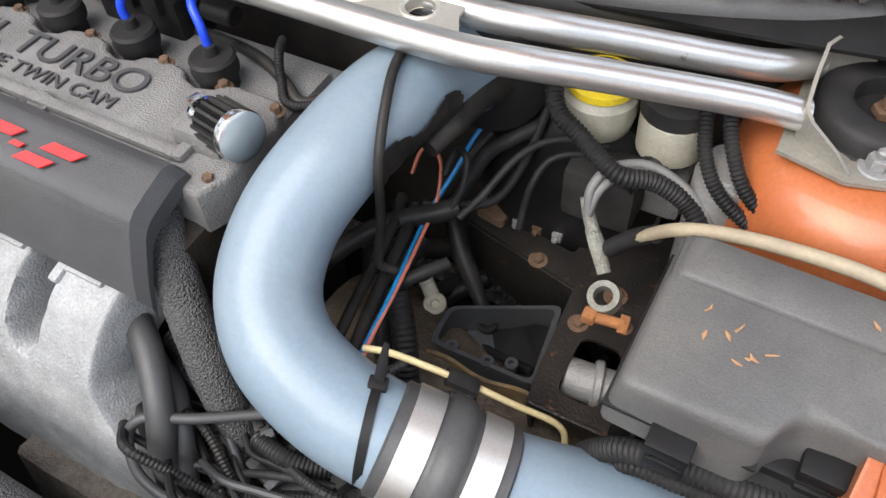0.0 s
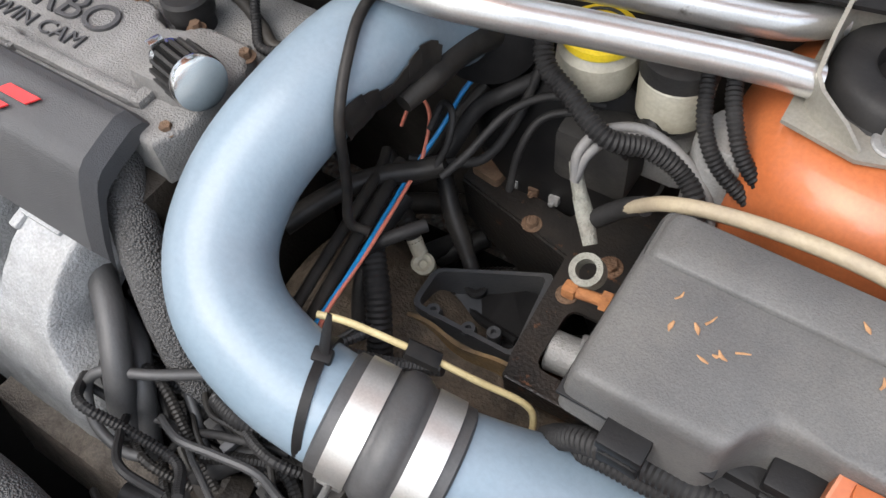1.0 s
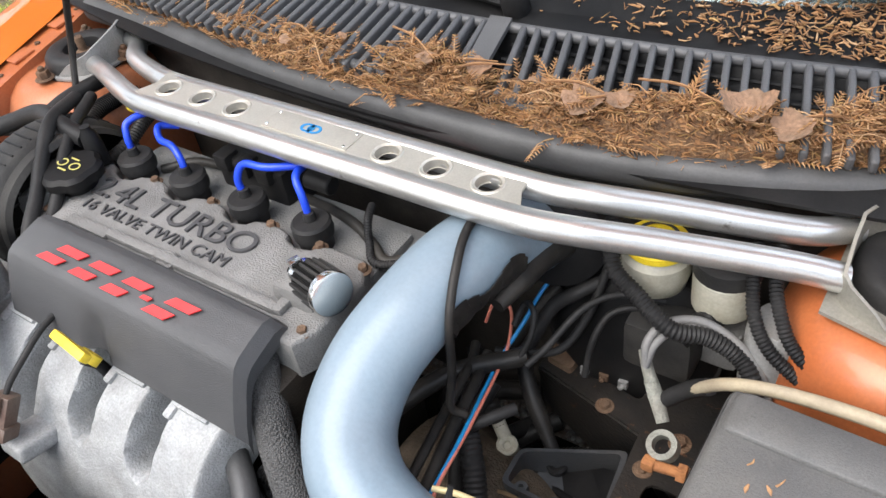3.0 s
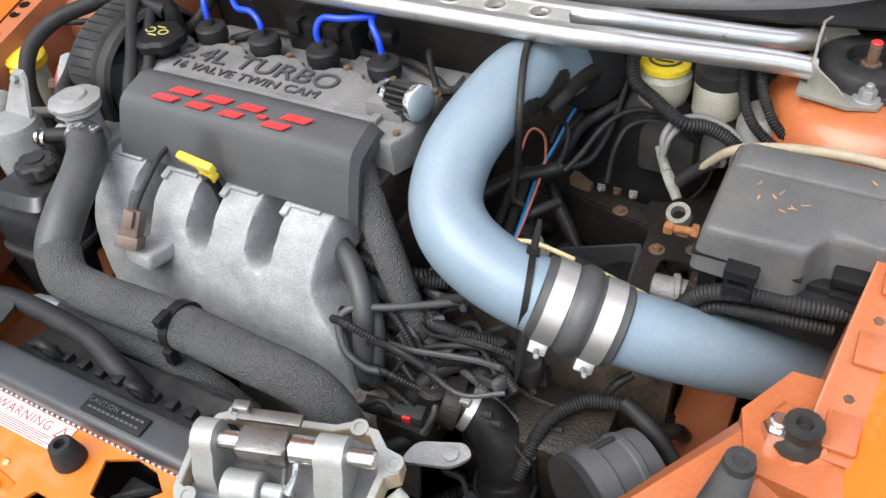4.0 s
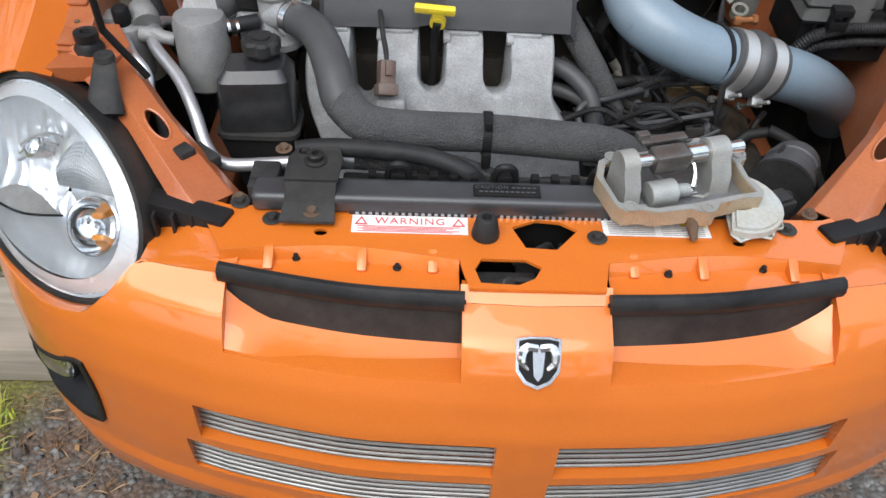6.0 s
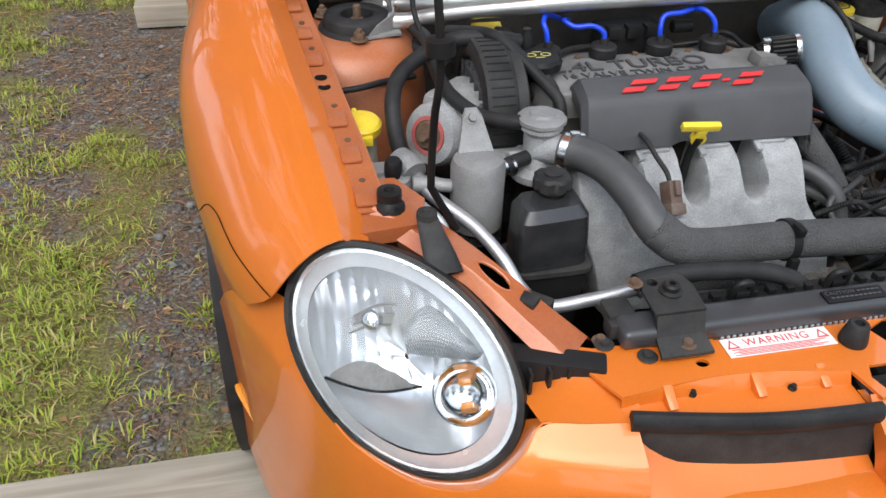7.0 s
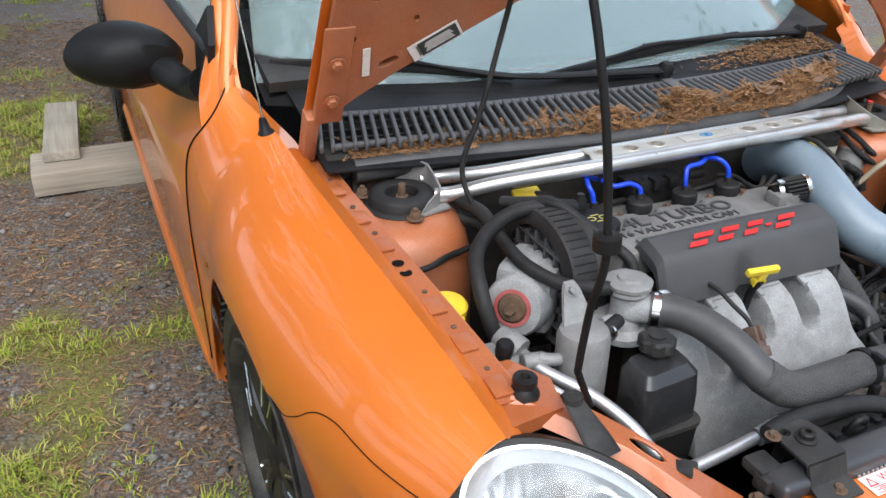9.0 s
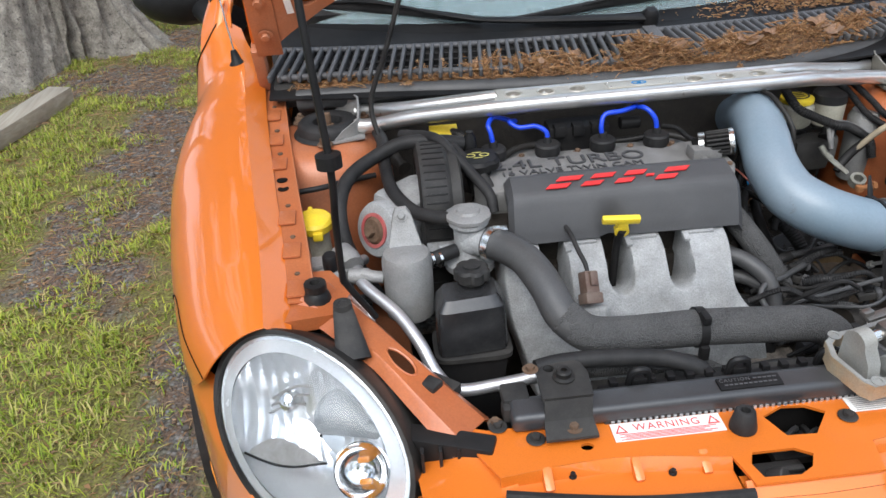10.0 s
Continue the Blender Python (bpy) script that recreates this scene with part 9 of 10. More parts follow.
# flat metal tab near the housing
bm = bmesh.new()
prism(bm, [rounded_loop for rounded_loop in [[(p.x, p.y, 0.60) for p in rounded([(0.235, 0.285), (0.285, 0.300), (0.298, 0.320), (0.285, 0.330), (0.24, 0.312)], 0.01)]]], (0, 0, 0.004))
lathe(bm, (0.278, 0.312, 0.604), (0, 0, 1), [(0, 0.008), (0.003, 0.008), (0.004, 0.004), (0.004, 0)], 12)
single("metal_tab", bm, ALU_GREY, "dusty flat metal bracket tab", "bracket")
bm = bmesh.new()
box(bm, (0.330, 0.245, 0.590), (0.040, 0.034, 0.034), 0.005, Matrix.Rotation(radians(25), 4, "Z"))
box(bm, (0.330, 0.245, 0.608), (0.030, 0.024, 0.008), 0.003, Matrix.Rotation(radians(25), 4, "Z"))
cyl(bm, (0.345, 0.262, 0.590), (0.365, 0.285, 0.580), 0.007, 12)
single("relay_box", bm, BLACK_DUST, "black plastic relay box behind the panel", "relay")
# fixings at the left end of the support
bm = bmesh.new()
for q in ((0.545, 0.385, 0.705),):
    hexa(bm, q, (0, 0, 1), 0.012, 0.016)
    cyl(bm, V(q) + V((0, 0, 0.014)), V(q) + V((0, 0, 0.024)), 0.008, 12)
single("threaded_stop", bm, STEEL, "bare metal adjuster on the wing brace", "adjuster")

# extra grime-coloured machinery that fills the deep bay
rng = random.Random(21)
for i in range(26):
    x, y = rng.uniform(0.10, 0.42), rng.uniform(0.36, 0.80)
    z = rng.uniform(0.36, 0.47)
    a = V((x, y, z))
    b = a + V((rng.uniform(-0.12, 0.12), rng.uniform(-0.10, 0.10), rng.uniform(-0.05, 0.04)))
    c = b + V((rng.uniform(-0.10, 0.10), rng.uniform(-0.08, 0.08), rng.uniform(-0.06, 0.02)))
    bm = bmesh.new()
    tube(bm, [a, b, c], rng.uniform(0.005, 0.013), 10, 8, rib=(0.005, 0.001) if i % 3 == 0 else None)
    single("black_hose", bm, RUBBER if i % 2 else RUBBER_CLEAN, "dark hose deep in the engine bay", "hose")

rng = random.Random(33)
for i in range(34):
    a = V((rng.uniform(0.075, 0.15), rng.uniform(0.40, 0.52), rng.uniform(0.52, 0.61)))
    d = V((rng.uniform(0.05, 0.10), rng.uniform(-0.03, 0.035), rng.uniform(-0.03, 0.02)))
    sag = V((0, rng.uniform(-0.02, 0.02), rng.uniform(-0.03, 0.025)))
    bm = bmesh.new()
    r = rng.choice((0.0022, 0.0028, 0.0036, 0.0048, 0.006))
    tube(bm, [a, a + d * 0.5 + sag, a + d, a + d * 1.6 - sag, a + d * 2.1], r, 8, 7, rib=(0.0036, 0.0009) if r > 0.0045 else None)
    single("black_wire", bm, (RUBBER, RUBBER_CLEAN, HOSEGREY)[i % 3], "thin dark wire in the loom beside the intake", "cable", "wires of the loom")
for i in range(7):
    at = V((rng.uniform(0.15, 0.27), rng.uniform(0.41, 0.50), rng.uniform(0.575, 0.61)))
    cn = thing("plug_connector", at, "dusty black plug connector in the loom", "connector", "loose connectors")
    m = Matrix.Translation(at) @ Matrix.Rotation(rng.uniform(-0.7, 0.7), 4, "Z") @ Matrix.Rotation(rng.uniform(-0.4, 0.4), 4, "Y")
    for nm, c, size, mt in (("plug_body", (0, 0, 0), (0.030, 0.013, 0.012), BLACK_DUST), ("plug_collar", (0.015, 0, 0), (0.008, 0.017, 0.016), FADED), ("lock_tab", (0.002, 0, 0.008), (0.012, 0.006, 0.003), BLACK)):
        bm = bmesh.new()
        box(bm, c, size, 0.002)
        bmesh.ops.transform(bm, matrix=m, verts=bm.verts)
        part(nm, bm, mt, cn)

# ---- bonnet prop ----
prop = thing("prop_rod", (-0.494, 0.355, 0.69), "black prop rod with a plastic collar, holding the bonnet", "prop rod")
bm = bmesh.new()
tube(bm, [(-0.484, 0.354, 0.688), (-0.490, 0.352, 0.700), (-0.516, 0.342, 0.752), (-0.520, 0.339, 0.770), (-0.519, 0.332, 0.85), (-0.516, 0.322, 0.94), (-0.530, 0.36, 1.15), (-0.545, 0.50, 1.45), (-0.555, 0.56, 1.60)], 0.0047, 10, 6)
part("rod", bm, BLACK, prop)
bm = bmesh.new()
lathe(bm, (-0.516, 0.321, 0.928), (-0.03, 0.05, 1), [(0, 0.010), (0.002, 0.0155), (0.018, 0.0155), (0.020, 0.010)], 18)
part("collar", bm, BLACK, prop)
bm = bmesh.new()
tube(bm, [hood_at(-0.36, 0.36, -0.02), hood_at(-0.37, 0.30, -0.03), (-0.385, 0.80, 1.06), (-0.43, 0.78, 0.93), (-0.465, 0.77, 0.84), (-0.455, 0.74, 0.78), (-0.44, 0.72, 0.76)], 0.0045, 10, 8)
single("washer_hose", bm, RUBBER_CLEAN, "thin black washer hose hanging from the bonnet", "hose")


# ---- ground ----
def ground_material():
    m = bpy.data.materials.new("gravel_and_soil")
    m.use_nodes = True
    nt = m.node_tree
    nodes, link = nt.nodes, nt.links.new
    b = nodes["Principled BSDF"]
    tc = nodes.new("ShaderNodeTexCoord")

    def tex(kind, scale, **kw):
        n = nodes.new(kind)
        n.inputs["Scale"].default_value = scale
        for k, v in kw.items():
            n.inputs[k].default_value = v
        link(tc.outputs["Object"], n.inputs["Vector"])
        return n

    def mixed(fac, a, c, lo=0.0, hi=1.0):
        r = nodes.new("ShaderNodeMapRange")
        r.inputs["From Min"].default_value, r.inputs["From Max"].default_value = lo, hi
        link(fac, r.inputs["Value"])
        x = nodes.new("ShaderNodeMix")
        x.data_type = "RGBA"
        link(r.outputs["Result"], x.inputs[0])
        for s, v in ((6, a), (7, c)):
            if isinstance(v, tuple):
                x.inputs[s].default_value = (*v, 1)
            else:
                link(v, x.inputs[s])
        return x.outputs[2]
    stones = tex("ShaderNodeTexVoronoi", 95, Randomness=1.0)
    small = tex("ShaderNodeTexNoise", 160, Detail=4.0)
    patch = tex("ShaderNodeTexNoise", 1.3, Detail=6.0, Roughness=0.65)
    litter = tex("ShaderNodeTexNoise", 14, Detail=8.0, Roughness=0.75)
    bw = nodes.new("ShaderNodeSeparateColor")
    link(stones.outputs["Color"], bw.inputs["Color"])
    grey = mixed(bw.outputs["Red"], (0.045, 0.043, 0.041), (0.22, 0.213, 0.20))
    grey = mixed(stones.outputs["Distance"], grey, (0.08, 0.066, 0.052), 0.4, 0.8)
    soil = mixed(small.outputs["Fac"], (0.055, 0.036, 0.026), (0.19, 0.125, 0.085), 0.3, 0.7)
    c = mixed(litter.outputs["Fac"], grey, soil, 0.44, 0.56)
    moss = mixed(small.outputs["Fac"], (0.10, 0.075, 0.035), (0.17, 0.17, 0.035), 0.35, 0.6)
    grown = nodes.new("ShaderNodeAttribute")
    grown.attribute_name = "grown"
    add = nodes.new("ShaderNodeMath")
    add.operation = "ADD"
    link(grown.outputs["Fac"], add.inputs[0])
    link(patch.outputs["Fac"], add.inputs[1])
    c = mixed(add.outputs[0], c, moss, 0.85, 1.2)
    link(c, b.inputs["Base Color"])
    b.inputs["Roughness"].default_value = 0.9
    bp = nodes.new("ShaderNodeBump")
    bp.inputs["Strength"].default_value, bp.inputs["Distance"].default_value = 0.7, 0.008
    bp.invert = True
    link(stones.outputs["Distance"], bp.inputs["Height"])
    link(bp.outputs["Normal"], b.inputs["Normal"])
    return m


def swell(x, y):
    near = max(0.0, 1 - math.hypot(x + 2.0, y - 2.5) / 9.0)
    return near * (0.018 * noise.noise(V((x * 2.1, y * 2.1, 0))) + 0.010 * noise.noise(V((x * 6, y * 6, 3)))) - 0.006


GROUND = ground_material()
def green(x, y):
    """How thickly grass grows at a place."""
    g = noise.fractal(V((x * 1.3, y * 1.3, 7.0)), 0.8, 2.0, 5) * 1.15 + noise.noise(V((x * 4.0, y * 4.0, 1.0))) * 0.45 - 0.12
    strip = 0.5 * math.exp(-((x + 2.0) / 0.45) ** 2) + 0.45 * math.exp(-((x + 3.1) / 0.8) ** 2) + 0.25 * math.exp(-((x + 0.86) / 0.10) ** 2)
    front = 0.08 if y < 1.0 else 0.0
    return g + strip + front + (0.40 if x < -1.22 else 0.40 * max(0, (-0.95 - x) / 0.27))


xs = sorted(set([-400, -150, -60, -25, -12] + [round(v, 3) for v in span(-7, 3, 100)] + [6, 12, 25, 60, 150, 400]))
ys = sorted(set([-400, -150, -60, -25, -10] + [round(v, 3) for v in span(-4, 9, 130)] + [12, 18, 30, 60, 150, 400]))
bm = bmesh.new()
grid(bm, lambda x, y: V((x, y, swell(x, y))), xs, ys)
single("ground", bm, GROUND, "gravel and soil ground with thin grass beside the car", "ground", kind="structure", at=(0, 0, 0))
ground = bpy.data.objects["ground"].data
layer = ground.attributes.new("grown", "FLOAT", "POINT")
for v in ground.vertices:
    layer.data[v.index].value = min(1, max(0, green(v.co.x, v.co.y))) if -7 <= v.co.x <= 3 and -4 <= v.co.y <= 9 else 0.2


def island_mix(name, cols, rough=0.7):
    """A material whose colour changes from blade to blade, stone to stone."""
    m = bpy.data.materials.new(name)
    m.use_nodes = True
    nt = m.node_tree
    b = nt.nodes["Principled BSDF"]
    geo = nt.nodes.new("ShaderNodeNewGeometry")
    ramp = nt.nodes.new("ShaderNodeValToRGB")
    els = ramp.color_ramp.elements
    while len(els) < len(cols):
        els.new(0.5)
    for i, c in enumerate(cols):
        els[i].position = i / max(1, len(cols) - 1)
        els[i].color = (*c, 1)
    nt.links.new(geo.outputs["Random Per Island"], ramp.inputs["Fac"])
    nt.links.new(ramp.outputs["Color"], b.inputs["Base Color"])
    b.inputs["Roughness"].default_value = rough
    b.inputs["Specular IOR Level"].default_value = 0.25
    return m


GRASS = island_mix("grass_blades", [(0.15, 0.23, 0.024), (0.28, 0.35, 0.034), (0.40, 0.41, 0.055), (0.12, 0.20, 0.022), (0.43, 0.36, 0.15), (0.24, 0.32, 0.03), (0.38, 0.33, 0.12)], 0.7)
STONES = island_mix("loose_stones", [(0.075, 0.073, 0.07), (0.26, 0.255, 0.245), (0.13, 0.128, 0.122), (0.19, 0.187, 0.18), (0.09, 0.078, 0.068)], 0.85)
LITTER = island_mix("dry_litter", [(0.22, 0.12, 0.06), (0.30, 0.17, 0.08), (0.14, 0.08, 0.045), (0.38, 0.25, 0.14), (0.18, 0.12, 0.08)], 0.85)


def mesh_stuff(name, verts, faces, mat, label, category):
    me = bpy.data.meshes.new(name)
    me.from_pydata(verts, [], faces)
    me.materials.append(mat)
    me.shade_smooth()
    return tagged(new(name, me), label, category, kind="stuff")


rng = random.Random(5)
verts, faces = [], []


def clear_of_timber(x, y):
    return not (0.36 < y < 0.60 or (2.85 < y < 3.25 and x > -1.25) or (x > -0.84 and -0.2 < y < 0.9))


def blade(x, y, h, a, lean, w):
    """One bent grass blade."""
    z = swell(x, y) - 0.002
    dx, dy = math.cos(a), math.sin(a)
    sx, sy = -dy * w, dx * w
    i = len(verts)
    verts.extend([(x - sx, y - sy, z), (x + sx, y + sy, z), (x + dx * h * lean * 0.35 + sx * 0.8, y + dy * h * lean * 0.35 + sy * 0.8, z + h * 0.65),
                  (x + dx * h * lean * 0.35 - sx * 0.8, y + dy * h * lean * 0.35 - sy * 0.8, z + h * 0.65), (x + dx * h * lean, y + dy * h * lean, z + h * (1.0 if lean < 0.9 else 0.6))])
    faces.extend([(i, i + 1, i + 2, i + 3), (i + 3, i + 2, i + 4)])


tufts = 0
while tufts < 5600:
    x, y = -0.78 - 3.7 * rng.random() ** 1.25, rng.uniform(-0.9, 7.0)
    if y > 4.2 and rng.random() < 0.6:
        continue
    g = green(x, y) + 0.9 * noise.noise(V((x * 3.1, y * 3.1, 11.0))) + 0.5 * noise.noise(V((x * 8, y * 8, 4.0)))
    if rng.random() > (g - 0.36) * 2.2 or not clear_of_timber(x, y):
        continue
    tufts += 1
    size = rng.uniform(0.5, 1.0) * (0.7 + 0.5 * min(1.2, max(0, g)))
    for _ in range(rng.randint(10, 26)):
        a, d = rng.uniform(0, 6.283), 0.042 * size * rng.random() ** 0.5
        px, py = x + d * math.cos(a), y + d * math.sin(a)
        if clear_of_timber(px, py):
            blade(px, py, rng.uniform(0.014, 0.040) * size, a + rng.gauss(0, 0.7), rng.uniform(0.3, 1.7), rng.uniform(0.0011, 0.0026))
for _ in range(26000):
    x, y = -0.78 - 3.6 * rng.random() ** 1.2, rng.uniform(-0.9, 6.5)
    if clear_of_timber(x, y) and rng.random() < green(x, y) + 0.15:
        blade(x, y, rng.uniform(0.010, 0.032), rng.uniform(0, 6.283), rng.uniform(0.5, 2.2), rng.uniform(0.0008, 0.0018))
mesh_stuff("grass", verts, faces, GRASS, "thin yellow-green grass growing through gravel", "grass")

verts, faces = [], []
oct_f = [(0, 2, 4), (2, 1, 4), (1, 3, 4), (3, 0, 4), (2, 0, 5), (1, 2, 5), (3, 1, 5), (0, 3, 5)]
for _ in range(15000):
    x, y = rng.uniform(-2.6, -0.55), rng.uniform(-0.3, 5.5)
    if green(x, y) > 0.42 or rng.random() < abs(x + 1.15) * 0.5:
        continue
    if 0.36 < y < 0.60 or (2.85 < y < 3.25 and x > -1.25):
        continue
    s = rng.uniform(0.003, 0.010) * (2.0 if rng.random() < 0.04 else 1)
    z = swell(x, y) + s * 0.2
    i = len(verts)
    a = rng.uniform(0, 6.28)
    ca, sa = math.cos(a), math.sin(a)
    for px, py, pz in ((1, 0, 0), (-1, 0, 0), (0, 1, 0), (0, -1, 0), (0, 0, 1), (0, 0, -1)):
        q = s * rng.uniform(0.7, 1.2)
        verts.append((x + q * (px * ca - py * sa) * 1.2, y + q * (px * sa + py * ca) * 0.9, z + q * pz * 0.6))
    faces += [tuple(i + k for k in f) for f in oct_f]
mesh_stuff("gravel", verts, faces, STONES, "loose grey gravel along the car's side", "gravel")

verts, faces = [], []
for _ in range(60000):
    x, y = rng.uniform(-3.2, -0.6), rng.uniform(-0.3, 6.0)
    if rng.random() < max(0, green(x, y)) * 0.35:
        continue
    if 0.36 < y < 0.60 or (2.85 < y < 3.25 and x > -1.25):
        continue
    z = swell(x, y) + rng.uniform(0.002, 0.009)
    a = rng.uniform(0, 6.28)
    if rng.random() < 0.93:
        l, w = rng.uniform(0.008, 0.03), rng.uniform(0.0006, 0.0014)
    else:
        l, w = rng.uniform(0.006, 0.014), rng.uniform(0.003, 0.007)
    dx, dy = math.cos(a) * l, math.sin(a) * l
    sx, sy = -math.sin(a) * w, math.cos(a) * w
    i = len(verts)
    verts += [(x - dx, y - dy, z), (x + sx, y + sy, z + rng.uniform(0, 0.006)), (x + dx, y + dy, z + rng.uniform(-0.002, 0.004)), (x - sx, y - sy, z + rng.uniform(0, 0.004))]
    faces.append((i, i + 1, i + 2, i + 3))
mesh_stuff("leaf_litter", verts, faces, LITTER, "brown needles and leaf litter on the gravel", "leaf litter")

# ---- timber ----
def wood_material(name, a, b2, way):
    m = bpy.data.materials.new(name)
    m.use_nodes = True
    nt = m.node_tree
    nodes, link = nt.nodes, nt.links.new
    b = nodes["Principled BSDF"]
    tc = nodes.new("ShaderNodeTexCoord")
    mp = nodes.new("ShaderNodeMapping")
    mp.inputs["Scale"].default_value = way
    link(tc.outputs["Object"], mp.inputs["Vector"])
    n = nodes.new("ShaderNodeTexNoise")
    n.inputs["Scale"].default_value, n.inputs["Detail"].default_value, n.inputs["Distortion"].default_value = 6, 7, 0.6
    link(mp.outputs["Vector"], n.inputs["Vector"])
    big = nodes.new("ShaderNodeTexNoise")
    big.inputs["Scale"].default_value = 5
    link(tc.outputs["Object"], big.inputs["Vector"])
    ramp = nodes.new("ShaderNodeValToRGB")
    ramp.color_ramp.elements[0].position, ramp.color_ramp.elements[1].position = 0.3, 0.72
    ramp.color_ramp.elements[0].color, ramp.color_ramp.elements[1].color = (*b2, 1), (*a, 1)
    link(n.outputs["Fac"], ramp.inputs["Fac"])
    x = nodes.new("ShaderNodeMix")
    x.data_type = "RGBA"
    x.blend_type = "MULTIPLY"
    x.inputs[0].default_value = 0.5
    link(ramp.outputs["Color"], x.inputs[6])
    link(big.outputs["Fac"], x.inputs[7])
    link(x.outputs[2], b.inputs["Base Color"])
    b.inputs["Roughness"].default_value = 0.85
    bp = nodes.new("ShaderNodeBump")
    bp.inputs["Strength"].default_value, bp.inputs["Distance"].default_value = 0.35, 0.004
    link(n.outputs["Fac"], bp.inputs["Height"])
    link(bp.outputs["Normal"], b.inputs["Normal"])
    return m


WOOD_X = wood_material("weathered_timber", (0.52, 0.46, 0.37), (0.34, 0.29, 0.22), (0.5, 9, 9))
WOOD_Y = wood_material("weathered_plank", (0.50, 0.46, 0.38), (0.33, 0.29, 0.23), (9, 0.5, 9))


def beam(c, s, mat, label, name="timber_beam", turn=0.0):
    bm = bmesh.new()
    box(bm, c, s, 0.006, Matrix.Rotation(radians(turn), 4, "Z"), 2)
    bmesh.ops.subdivide_edges(bm, edges=[e for e in bm.edges if e.calc_length() > 0.2], cuts=14)
    for v in bm.verts:
        v.co += V((0, 0.002 * noise.noise(v.co * 4), 0.002 * noise.noise(v.co * 5 + V((2, 0, 0)))))
    return single(name, bm, mat, label, "timber")


beam((-1.85, 0.480, 0.044), (2.6, 0.184, 0.092), WOOD_X, "long weathered timber beam lying in front of the wheel")
beam((-0.83, 3.045, 0.043), (0.78, 0.25, 0.090), WOOD_X, "weathered timber block lying under the car's side")
beam((-1.092, 3.36, 0.110), (0.135, 0.66, 0.040), WOOD_Y, "short grey plank laid across a timber block", "plank", -2)
beam((-2.16, 2.80, 0.035), (0.12, 1.25, 0.08), WOOD_Y, "mossy grey edging timber in the grass", "edging_timber", -16)

# ---- tree trunk ----
BARK = material("grey_bark", (0.26, 0.24, 0.205), (0.11, 0.095, 0.08), 0.9, 0, 18, 1.0, 90, vary=0.35, dust=0.3, dust_col=(0.34, 0.33, 0.27), wear=0.35, wear_col=(0.045, 0.038, 0.031))
LEAVES = island_mix("tree_leaves", [(0.05, 0.075, 0.018), (0.08, 0.11, 0.03), (0.035, 0.055, 0.016), (0.10, 0.12, 0.035)], 0.55)


